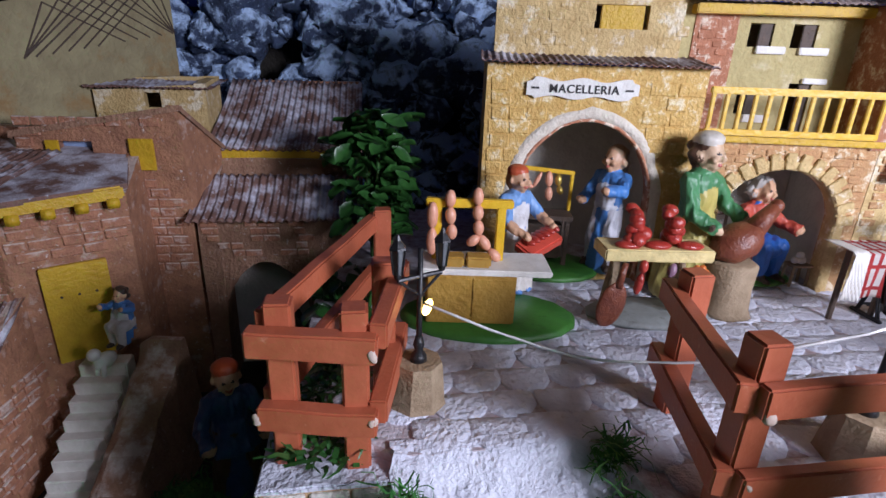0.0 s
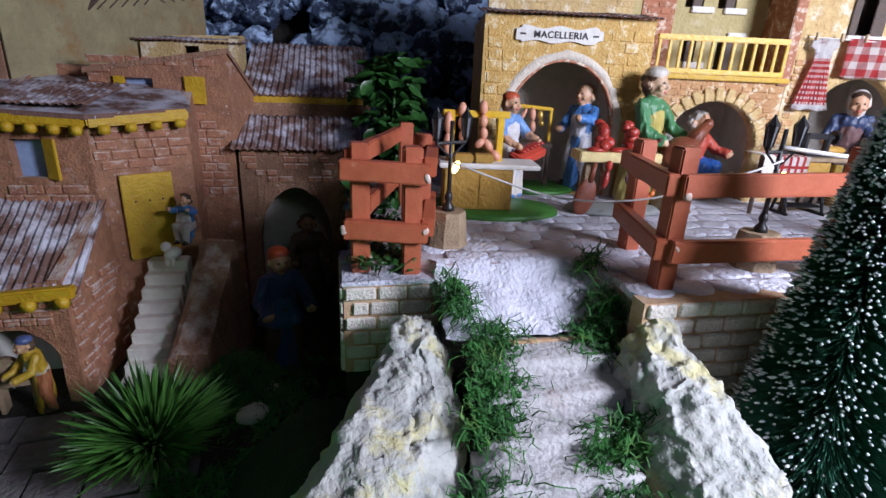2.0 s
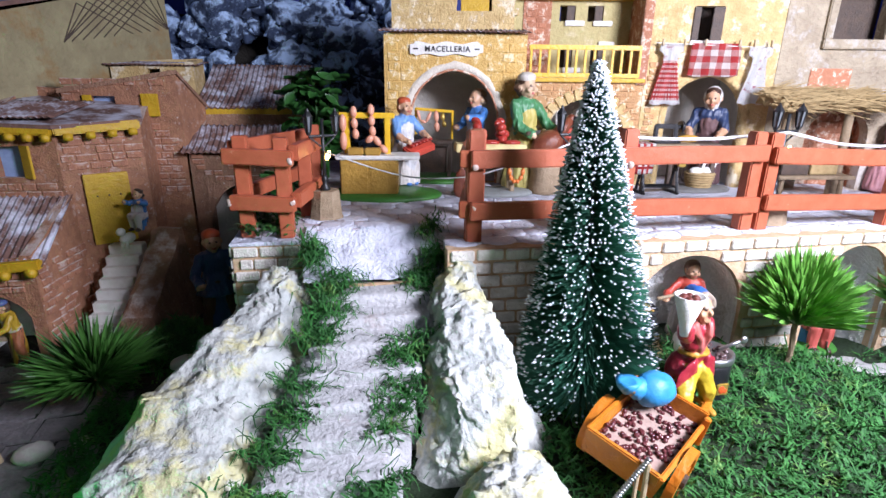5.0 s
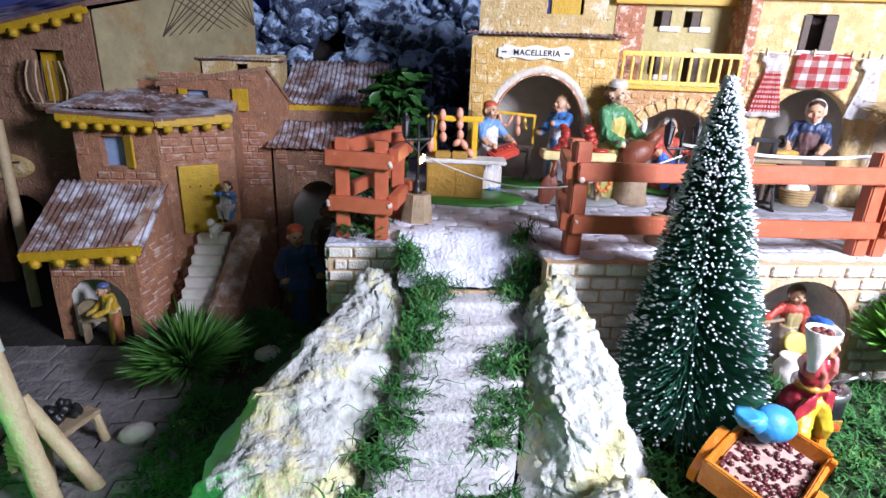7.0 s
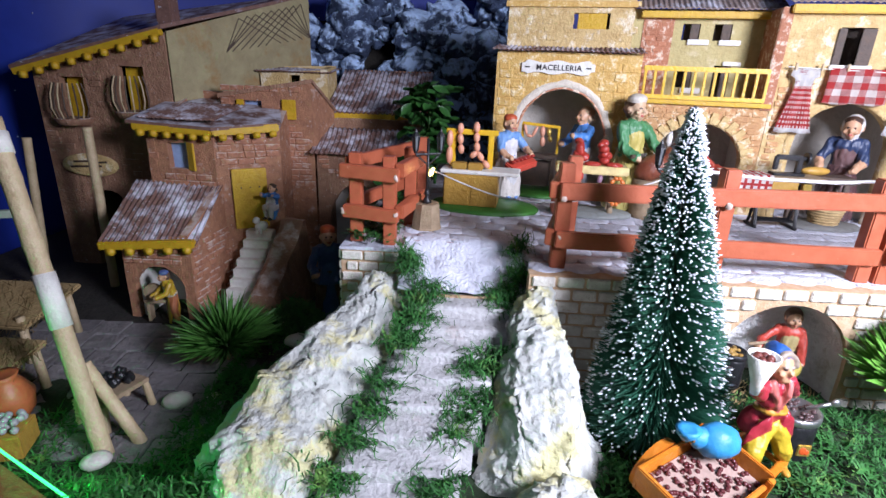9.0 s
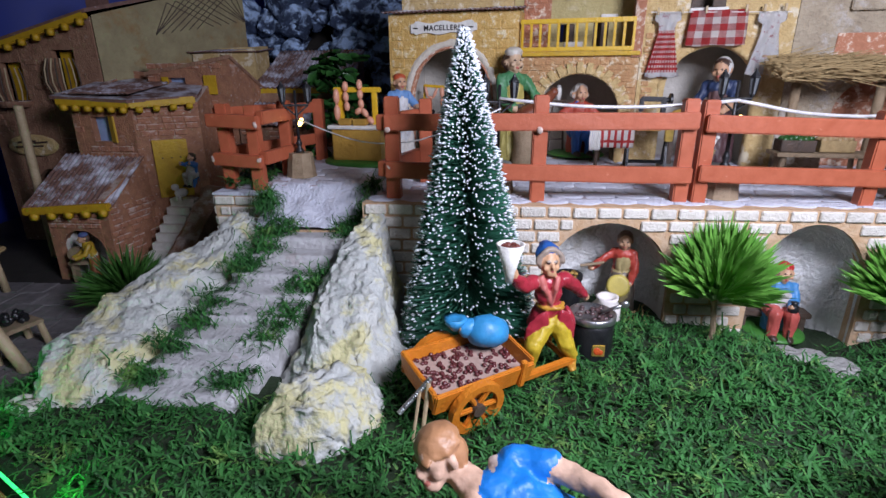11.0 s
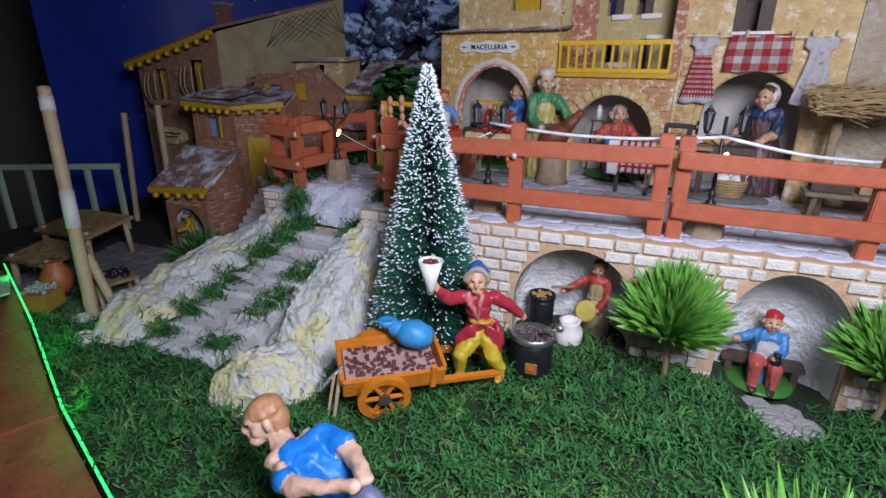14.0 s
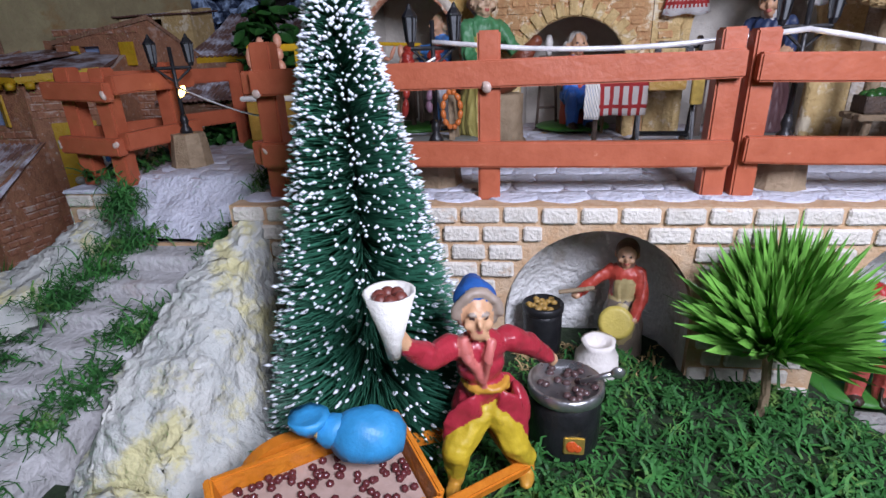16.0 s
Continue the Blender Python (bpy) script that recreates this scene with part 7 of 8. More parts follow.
nutdark, nutgold = paint(0.10, 0.06, 0.06, 0.25), paint(0.40, 0.24, 0.06)
pot1 = pot("roasting_drum", "black roasting drum with a steel rim full of chestnuts", 24.0, 7.2, -0.4, 1.55, 3.6, M["iron"], True, nutdark)
add(pot1, "fire_door", lambda bm: box(bm, (0.3, -1.56, 1.3), (0.9, 0.14, 0.9), None, 0.05), M["brass"])
add(pot1, "fire", lambda bm: (ball(bm, (0.2, -1.64, 1.3), (0.25, 0.06, 0.3), None, 8), ball(bm, (0.45, -1.64, 1.2), (0.18, 0.06, 0.2), None, 8)), paint(0.65, 0.10, 0.02), "painted red flames")
add(pot1, "ladle", lambda bm: (tube(bm, (0.6, -0.3, 3.7), (1.9, -0.7, 4.5), 0.13, 0.13, 8), ball(bm, (2.0, -0.75, 4.55), (0.32, 0.15, 0.28), None, 8)), M["steel"], "bright ladle", True)
pot("roasting_pot", "black iron pot of golden chestnuts standing in the niche", 23.4, 14.6, 0.0, 1.1, 3.2, M["iron"], None, nutgold)
sack = props("flour_sack", "open off-white sack of chestnuts beside the niche", "sack", (26.2, 12.2, 0.0))
add(sack, "sack_cloth", lambda bm: lathe(bm, ((0.9, 0), (1.2, 0.4), (1.15, 1.3), (0.8, 1.9), (0.95, 2.2), (0.7, 2.2), (0.5, 1.8)), (0, 0, 0), 18, 0, 0.03), M["gingham"], "", True, 0.08)
figurine("figurine", "painted clay old woman in a red cloak inside the niche", (28.0, 15.4, -0.6), -14, 7.3, (0.45, 0.06, 0.04), (0.20, 0.16, 0.13), (0.16, 0.08, 0.05), apron=(0.42, 0.34, 0.16), hat="scarf", hatc=(0.22, 0.13, 0.09), skirt=True,
         reach=((-0.34, -0.22, 0.60), (0.08, -0.24, 0.46)))
plate = props("brass_plate", "round yellow plate held by the old woman", "plate", (27.3, 13.5, 2.6))
add(plate, "plate_dish", lambda bm: (lathe(bm, ((0.9, 0.0), (0.95, 0.12), (0.7, 0.18), (0.1, 0.12)), (0, 0, 0), 22), moved(bm, Euler((radians(70), 0, radians(-12))).to_matrix().to_4x4())), paint(0.55, 0.44, 0.10), "", True)
ladle = props("long_ladle", "long wooden ladle reaching over the pot", "ladle", (25.0, 13.8, 4.1))
add(ladle, "handle", lambda bm: tube(bm, (-0.8, 0.3, 0), (1.1, 0.1, 0.4), 0.13, 0.13, 8), M["wood"])
spots = [(rnd.uniform(22, 30), rnd.uniform(11.6, 15.5), -0.4 + rnd.uniform(0, 0.3)) for _ in range(420)]
tagged(strands("hay", spots, M["straw"], rnd, (0.5, 1.3), 0.07), "scattered straw on the niche floor", "straw", "", "stuff")

cart = props("chestnut_cart", "orange wooden handcart filled with chestnuts", "cart", (15.0, 0.8, 0.1), 36)
cart.rotation_euler.x = radians(11)
cm = mat("orange_painted_wood", (0.66, 0.22, 0.02), (0.54, 0.16, 0.015), 0.4, 1.0, 0.35, stain=(0.36, 0.12, 0.02), stain_size=1.8, stain_at=0.66)
add(cart, "cart_bed", lambda bm: box(bm, (0, 0, 1.7), (6.6, 3.8, 0.35), None, 0.06), cm)
for y, r in ((-1.95, -8), (1.95, 8)):
    add(cart, "side_board", lambda bm: box(bm, (0, y, 2.4), (6.9, 0.28, 1.5), Euler((radians(-r), 0, 0)).to_matrix(), 0.07), cm)
for x, r in ((-3.35, -10), (3.35, 6)):
    add(cart, "end_board", lambda bm: box(bm, (x, 0, 2.5), (0.28, 4.0, 1.7), Euler((0, radians(r), 0)).to_matrix(), 0.07), cm)
for y in (-1.7, 1.7):
    add(cart, "shaft", lambda bm: beam(bm, (3.0, y, 1.7), (8.2, y * 0.7, 1.0), 0.45, 0.5), cm)
    add(cart, "peg", lambda bm: box(bm, (2.6, y * 1.25, 2.6), (0.4, 0.35, 1.9), None, 0.06), cm)
add(cart, "crossbar", lambda bm: beam(bm, (7.6, -1.2, 1.1), (7.6, 1.2, 1.1), 0.35, 0.35), cm)
for y in (-2.45, 2.45):
    def wheel_build(bm, y=y):
        ring_bar(bm, (-0.8, y, 1.6), 1.55, 0.22, 0.24)
    w = add(cart, "cart_wheel", wheel_build, cm)
    for k in range(6):
        a = math.pi * k / 3
        add(w, "spoke", lambda bm: beam(bm, (-0.8, y, 1.6), (-0.8 + 1.4 * math.cos(a), y, 1.6 + 1.4 * math.sin(a)), 0.28, 0.3), cm)
    add(w, "wheel_hub", lambda bm: tube(bm, (-0.8, y - 0.35, 1.6), (-0.8, y + 0.35, 1.6), 0.42, 0.36, 12), M["darkwood_and_void"])
rnd = random.Random(14)
nut = paint(0.12, 0.028, 0.03, 0.22)
for k in range(150):
    add(cart, "chestnut", lambda bm: ball(bm, (rnd.uniform(-3.0, 3.0), rnd.uniform(-1.7, 1.7), 2.45 + rnd.uniform(0, 0.12)), (0.17, 0.155, 0.13), Euler((rnd.random(), rnd.random(), 0)).to_matrix(), 6), nut, "", True)
add(cart, "nut_bed", lambda bm: box(bm, (0, 0, 2.2), (6.3, 3.5, 0.5)), paint(0.46, 0.32, 0.27), "", False)
bluesack = props("blue_sack", "shiny bright blue tied sack lying on the cart", "sack", (15.9, 1.9, 3.1), 14)
add(bluesack, "sack_cloth", lambda bm: (ball(bm, (0.6, 0, 0.95), (1.4, 1.05, 1.05), Euler((0, radians(8), 0)).to_matrix(), 16), ball(bm, (-0.6, 0.1, 1.25), (0.75, 0.6, 0.62), None, 12), lathe(bm, ((0.22, 0), (0.6, 0.5), (0.72, 0.9), (0.4, 0.8)), (-1.45, 0.1, 1.1), 12)), paint(0.04, 0.30, 0.62), "", True, 0.12)
add(bluesack, "tie_cord", lambda bm: ball(bm, (-1.2, 0.1, 1.35), (0.14, 0.42, 0.42), None, 10), M["straw"])
tongs = props("chestnut_tongs", "small ribbed silver tongs and pale stick leaning on the cart", "tongs", (0, 0, 0))
add(tongs, "ribbed_rod", lambda bm: [lathe(bm, ((0.1, 0.0), (0.16, 0.05), (0.16, 0.12), (0.1, 0.16)), (0, 0, 0.16 * k), 8) for k in range(18)] and moved(bm, Matrix.Translation((11.6, -2.9, 1.3)) @ Vector((1.7, 0.2, 2.1)).to_track_quat("Z", "Y").to_matrix().to_4x4()), M["steel"], "", True)
for dx, w in ((0.0, 0.15), (-0.5, 0.11)):
    add(tongs, "stick", lambda bm: tube(bm, (13.3 + dx, -2.8, 3.3 + dx), (12.9 + dx, -3.3, -0.2), w, w * 0.8, 7), M["woodpale"])

# drinker on a bench in the second niche
figurine("figurine", "painted seated clay man in blue jacket and red cap", (41.5, 15.8, -2.2), -6, 8.4, (0.06, 0.24, 0.52), (0.50, 0.10, 0.08), (0.3, 0.15, 0.08), hat="cap", hatc=(0.50, 0.03, 0.03), apron=(0.60, 0.56, 0.54), sit=True,
         reach=((-0.27, -0.12, 0.46), (0.05, -0.2, 0.36)), base=(2.5,))
jug = props("small_jug", "small dark jug held by the drinking figure", "jug", (41.9, 14.1, 0.3))
add(jug, "jug_body", lambda bm: lathe(bm, ((0.25, 0), (0.42, 0.3), (0.35, 0.7), (0.22, 0.9), (0.3, 1.05)), (0, 0, 0), 14), M["iron"], "", True)
wb = props("plank_bench", "dark wooden plank bench in the niche", "bench", (41.6, 16.6, -3.1), -4)
add(wb, "seat_plank", lambda bm: box(bm, (0, 0, 2.4), (6.0, 1.6, 0.45), None, 0.08), M["darkwood_and_void"])
for x in (-2.4, 2.4):
    add(wb, "bench_leg", lambda bm: box(bm, (x, 0, 1.1), (0.5, 1.4, 2.2), None, 0.06), M["darkwood_and_void"])
for k, (x, y, s, r) in enumerate(((40.6, 11.6, 2.0, 10), (42.8, 11.9, 1.8, -20), (40.9, 8.9, 2.2, 40), (43.2, 9.2, 1.8, 5), (41.8, 6.8, 1.9, 22))):
    sl = thing("path_slab", "flat grey stone slab set in the moss before the niche", "paving slab", (x, y, lawn_height(x, y) + 0.1), r, "slabs before the niche")
    add(sl, "slab", lambda bm: (lathe(bm, ((s * 0.62, -0.3), (s * 0.64, 0.15), (s * 0.5, 0.22)), (0, 0, 0), 7, 0, 0.08)), M["pathstone"], "", False, 0.12)

# boy pulling in the foreground
def bending_boy():
    """A plain painted clay figure bent far forward to the left, dragging a bundle behind him."""
    bm = bmesh.new()
    hd = Vector((14.7, -11.5, 5.9))
    face = Vector((-0.66, -0.72, -0.22)).normalized()
    crown = Vector((-0.30, 0.05, 0.95)).normalized()
    crown = (crown - face * crown.dot(face)).normalized()
    side = face.cross(crown)
    R = Matrix((side, face, crown)).transposed()
    ball(bm, hd, (0.76, 0.92, 1.08), R, 18, 0)
    for s in (-1, 1):
        ball(bm, hd + side * 0.32 * s + face * 0.84 + crown * 0.12, (0.11, 0.08, 0.055), R, 8, 5)
        ball(bm, hd + side * 0.32 * s + face * 0.80 + crown * 0.30, (0.24, 0.14, 0.08), R, 8, 3)
        ball(bm, hd + side * 0.36 * s + face * 0.62 - crown * 0.30, (0.26, 0.22, 0.26), R, 8, 0)
    ball(bm, hd + face * 0.93 - crown * 0.52, (0.24, 0.12, 0.08), R, 8, 6)
    for k in range(14):
        a = math.pi * (k + 0.5) / 14
        limb(bm, [hd + side * 0.80 * math.cos(a) * w + crown * (0.30 + 0.62 * math.sin(a) * w) + face * f for w, f in ((0.72, 0.52), (1.0, 0.1), (0.86, -0.5))], (0.10, 0.15, 0.13), 3)
    limb(bm, (Vector((16.0, -12.75, 4.75)), Vector((16.75, -13.05, 4.25))), (0.42, 0.30), 0)
    ball(bm, hd + face * 0.95 - crown * 0.12, (0.16, 0.26, 0.3), R, 8, 0)
    ball(bm, hd + face * 0.66 - crown * 0.78, (0.42, 0.42, 0.34), R, 10, 0)
    ball(bm, hd - face * 0.10 + crown * 0.38, (0.84, 0.92, 0.74), R, 18, 3)
    ball(bm, hd - face * 0.42 - crown * 0.16, (0.80, 0.66, 0.84), R, 14, 3)
    for s in (-1, 1):
        ball(bm, hd + side * 0.86 * s - crown * 0.1 + face * 0.05, (0.12, 0.22, 0.3), R, 8, 0)
    neck, waist, hips = Vector((16.1, -12.1, 4.75)), Vector((18.3, -12.0, 3.4)), Vector((19.4, -11.7, 2.3))
    limb(bm, (hd - crown * 0.7 - face * 0.3, neck), (0.52, 0.62), 0)
    near, far = Vector((16.7, -13.0, 4.25)), Vector((17.3, -11.0, 4.85))
    limb(bm, (neck + Vector((0.45, 0, -0.25)), (neck + waist) / 2 + Vector((0.1, 0, 0)), waist, hips), (0.86, 1.12, 1.0, 1.05), 1)
    limb(bm, (near, neck + Vector((0.7, 0, -0.2)), far), (0.6, 0.8, 0.62), 1)
    limb(bm, (near + Vector((-0.45, 0.15, 0.25)), Vector((17.15, -13.25, 4.15)), Vector((16.75, -12.3, 5.1)), far + Vector((-0.6, -0.1, 0.4))), (0.17, 0.17, 0.18, 0.16), 4)
    limb(bm, (near, Vector((17.2, -13.6, 4.45))), (0.6, 0.56), 1)
    limb(bm, (Vector((17.1, -13.55, 4.45)), Vector((18.0, -13.9, 4.55)), Vector((19.5, -13.8, 4.65))), (0.46, 0.44, 0.32), 0)
    limb(bm, (far, Vector((18.7, -11.2, 4.7))), (0.62, 0.58), 1)
    limb(bm, (Vector((18.6, -11.2, 4.68)), Vector((19.5, -11.7, 4.5)), Vector((20.7, -12.9, 4.55))), (0.48, 0.44, 0.32), 0)
    ball(bm, (16.75, -13.15, 4.55), (0.42, 0.30, 0.55), Euler((0, radians(-30), 0)).to_matrix(), 12, 0)
    limb(bm, (Vector((19.4, -13.8, 4.65)), Vector((20.5, -13.6, 4.7))), (0.32, 0.28), 0)
    for p in ((20.6, -13.6, 4.7), (20.8, -13.0, 4.5)):
        ball(bm, p, (0.42, 0.34, 0.32), None, 10, 0)
    limb(bm, (hips, Vector((18.0, -12.2, 1.4)), Vector((18.7, -12.2, -0.2))), (0.95, 0.7, 0.45), 2)
    limb(bm, (hips, Vector((20.4, -11.4, 1.2)), Vector((21.9, -11.2, -0.2))), (0.95, 0.7, 0.45), 2)
    for x, y in ((18.4, -12.3), (21.7, -11.3)):
        ball(bm, (x, y, -0.2), (0.85, 0.42, 0.35), None, 10, 3)
    bm = fused(bm, 0.075)
    for v in bm.verts:
        v.co += noise.noise_vector(v.co * 1.4) * 0.10 + noise.noise_vector(v.co * 3.4) * 0.03
        v.co.z += (0.3 + 0.22 * max(0.0, v.co.x - 15.5)) * min(1.0, max(0.0, (v.co.z - 1.0) / 2.5))
    ob = part("figurine", bm, [paint(0.72, 0.47, 0.34), paint(0.01, 0.20, 0.66), paint(0.24, 0.10, 0.07), paint(0.50, 0.25, 0.12), paint(0.62, 0.50, 0.44), paint(0.05, 0.03, 0.03), paint(0.5, 0.16, 0.12)], None, "", True)
    return tagged(ob, "painted clay boy in a bright blue shirt bending forward", "figurine")


bending_boy()
bundle = props("grey_bundle", "grey-blue bundle dragged by the bending boy", "bundle", (21.1, -13.5, 5.2), 20)
add(bundle, "bundle_body", lambda bm: (ball(bm, (0, 0, 0.2), (0.75, 0.55, 0.6), None, 12), ball(bm, (0.9, -0.2, -0.35), (0.9, 0.7, 0.75), None, 12), ball(bm, (1.9, -0.1, -1.2), (1.1, 0.8, 0.9), None, 12)), paint(0.14, 0.16, 0.26), "", True, 0.22)


def pebble(x, y, z, s, turn=0, label="smooth off-white pebble lying on the ground"):
    st = thing("pebble", label, "stone", (x, y, z), turn, "pebbles in the gully")
    add(st, "stone", lambda bm: ball(bm, (0, 0, s * 0.35), (s, s * 0.75, s * 0.55), None, 14), M["stone"], "", True, 0.10)
    return st


for x, y, z, s, r in ((-24.0, 14.4, -5.7, 1.3, 20), (-21.4, 15.6, -5.7, 0.6, 70), (-17.0, 26.0, -5.6, 1.3, 30), (-16.2, 29.4, -5.6, 1.0, 0), (-12.0, 18.0, -5.0, 1.6, 40), (-11.2, 22.2, -4.4, 1.8, 80), (-14.6, 12.6, -5.2, 1.2, 10), (-11.6, -2.6, -0.3, 0.9, 0), (-12.6, -2.0, -0.3, 0.8, 50),
                       (-25.6, 6.2, -5.2, 1.1, 30), (-20.4, 30.6, -5.6, 1.2, 10)):
    pebble(x, y, z, s, r)

# ---- people and things of the brown village ----
ground_slabs = thing("slate_floor", "dark grey slate slabs before the brown houses", "floor", (0, 0, 0), kind="structure")
rnd = random.Random(33)
for i in range(8):
    for j in range(7):
        x, y = -46 + i * 3.5 + (j % 2) * 1.2, 8.5 + j * 3.1
        if x > -20 - (y - 8) * 0.05 and y < 28:
            continue
        bm = bmesh.new()
        box(bm, (0, 0, 0), (3.3 + rnd.uniform(-0.1, 0.1), 2.95, 0.4), None, 0.06)
        rough_up(bm, 0.05, 1.2, i * 3 + j)
        ob = part("slab", bm, M["slab"], ground_slabs)
        at(ob, x, y, -5.75 + rnd.uniform(-0.04, 0.04), 6 + rnd.uniform(-2, 2))

figurine("figurine", "painted clay craftsman in yellow shirt working inside the hut arch", (-32.6, 29.4, -5.4), -40, 6.6, (0.50, 0.32, 0.03), (0.40, 0.14, 0.06), (0.1, 0.06, 0.04), apron=(0.55, 0.48, 0.36), hat="cap", hatc=(0.08, 0.12, 0.3), reach=((-0.12, -0.3, 0.5), (0.12, -0.32, 0.56)), lean=14)
wk = props("work_bench", "small brown work bench with a tool on it", "bench", (-34.6, 29.8, -5.6), 10)
add(wk, "bench_top", lambda bm: box(bm, (0, 0, 2.6), (2.8, 1.6, 0.4), None, 0.06), M["wood"])
for x in (-1.1, 1.1):
    add(wk, "bench_leg", lambda bm: box(bm, (x, 0, 1.2), (0.35, 1.2, 2.4), None, 0.05), M["wood"])
add(wk, "wheel_stone", lambda bm: tube(bm, (-0.5, -0.3, 3.6), (-0.5, 0.3, 3.6), 1.0, 1.0, 18), M["wood"], "round grey-brown wheel")
figurine("figurine", "painted seated clay girl in blue on the parapet", (-23.6, 39.2, 5.0), -20, 5.8, (0.06, 0.18, 0.45), (0.55, 0.50, 0.48), (0.06, 0.04, 0.03), apron=(0.6, 0.58, 0.58), sit=True, skirt=True)
dog = props("small_dog", "small white clay dog beside the girl", "dog figurine", (-24.6, 37.2, 3.4), -20)
add(dog, "dog_body", lambda bm: (ball(bm, (0, 0, 1.0), (0.6, 1.0, 0.6), None, 10), ball(bm, (0, -0.8, 1.9), (0.45, 0.5, 0.45), None, 10), tube(bm, (-0.3, -0.6, 0), (-0.3, -0.5, 0.9), 0.18, 0.2, 7), tube(bm, (0.3, -0.6, 0), (0.3, -0.5, 0.9), 0.18, 0.2, 7)), M["white"], "", True)
figurine("figurine", "painted clay man with red hair and dark blue coat", (-15.2, 33.8, -5.7), 24, 11.6, (0.03, 0.07, 0.18), (0.10, 0.05, 0.03), (0.42, 0.07, 0.02), hat="cap", hatc=(0.45, 0.07, 0.02), coat=True)
figurine("figurine", "dark brown clay figure standing inside the arch", (-13.4, 46.8, -5.7), 10, 11.0, (0.10, 0.07, 0.05), (0.08, 0.05, 0.04), (0.06, 0.04, 0.03), skirt=True, skin=(0.30, 0.18, 0.10))


def cluster(name, label, centre, spread, count, material, seed, size=1.3):
    """A leafy plant: many cupped leaves round several short stems."""
    pl = props(name, label, "plant", (0, 0, 0))
    rnd = random.Random(seed)
    add(pl, "stem", lambda bm: [tube(bm, (centre[0] + rnd.uniform(-1, 1), centre[1], centre[2] - spread[2] - 6), (centre[0] + rnd.uniform(-2, 2), centre[1] + rnd.uniform(-1, 1), centre[2] + spread[2] * 0.5), 0.25, 0.15, 7) for _ in range(5)] and None, M["leaf"])
    bm = bmesh.new()
    for k in range(count):
        c = Vector([centre[i] + spread[i] * rnd.uniform(-1, 1) * (0.9 if i == 2 else 1) for i in range(3)])
        s = size * rnd.uniform(0.6, 1.15)
        a, tilt = rnd.uniform(0, 6.28), rnd.uniform(-0.5, 0.9)
        m = Matrix.Translation(c) @ Euler((tilt, rnd.uniform(-0.5, 0.5), a)).to_matrix().to_4x4()
        rows = []
        for j, w in enumerate((0.12, 0.75, 1.0, 0.7, 0.05)):
            y = -s * j / 4 * 1.5
            rows.append([bm.verts.new(m @ Vector((x * w * s * 0.55, y, 0.28 * s * x * x - 0.18 * s * (j / 4) ** 2))) for x in (-1, 0, 1)])
        for p, q in zip(rows, rows[1:]):
            for i in range(2):
                bm.faces.new((p[i], p[i + 1], q[i + 1], q[i]))
    part("leaves", bm, M["leaf"], pl, "glossy cupped leaves", True)["kind"] = "stuff"
    return pl


cluster("leafy_plant", "dark green cup-leaved plant climbing between the houses", (-4.5, 44.6, 16.6), (2.4, 2.2, 6.0), 210, M["leaf"], 2, 1.5)
cluster("leafy_plant", "low dark green leafy plant at the terrace edge", (-6.5, 35.0, 10.2), (2.0, 3.0, 1.0), 50, M["leaf"], 5, 1.2)

# bamboo poles, rail and straw stall at the far left
def pole(x0, y0, z0, x1, y1, z1, r, label):
    p = props("bamboo_pole", label, "pole")
    pts = [Vector((x0, y0, z0)).lerp(Vector((x1, y1, z1)), k / 48) for k in range(49)]
    add(p, "cane", lambda bm: pipe(bm, pts, [r * (1.0 + 0.07 * max(0, 1 - abs((k % 9) - 4) / 1.2)) for k in range(49)], 14), M["woodpale"], "", True)
    return p, Vector((x0, y0, z0)), Vector((x1, y1, z1)), r


p, a, b, r = pole(-26.0, 7.6, -5.8, -33.8, 13.1, 19.3, 0.68, "thick leaning bamboo pole wrapped with white tape")
for u0, u1 in ((0.40, 0.56), (0.90, 0.96)):
    add(p, "tape_wrap", lambda bm: tube(bm, a.lerp(b, u0), a.lerp(b, u1), r * 1.12, r * 1.12, 14), M["white"], "white tape wound round the pole", True)
pole(-46.0, 38.0, -5.5, -45.9, 38.2, 15.6, 0.55, "thin upright bamboo pole before the big house")
pole(-55.4, 38.0, -5.5, -54.0, 38.2, 14.0, 0.5, "thin upright bamboo pole at the end of the rail")
pole(-24.2, 9.4, -5.8, -28.2, 10.0, 1.0, 0.5, "short bamboo prop leaning on the pole")
rail_thing = props("pale_railing", "pale green wooden railing at the edge of the village", "railing")
# Railing paint; on the tray it stands in for green light on wood.
M["palegreen"] = mat("pale_green_paint_and_glow", (0.42, 0.50, 0.40), (0.34, 0.42, 0.33), 0.6, 1.2, 0.3)
add(rail_thing, "top_rail", lambda bm: beam(bm, (-72, 26, 5.2), (-52, 34, 5.6), 0.9, 0.9), M["palegreen"])
for k in range(5):
    x, y = -71 + 4.6 * k, 26.4 + 1.84 * k
    add(rail_thing, "railing_post", lambda bm: beam(bm, (x, y, -5.6), (x, y, 5.2), 0.8, 0.8), M["palegreen"])
stall2 = props("straw_stall", "low straw-roofed stall on short wooden posts", "market stall")
rnd = random.Random(9)
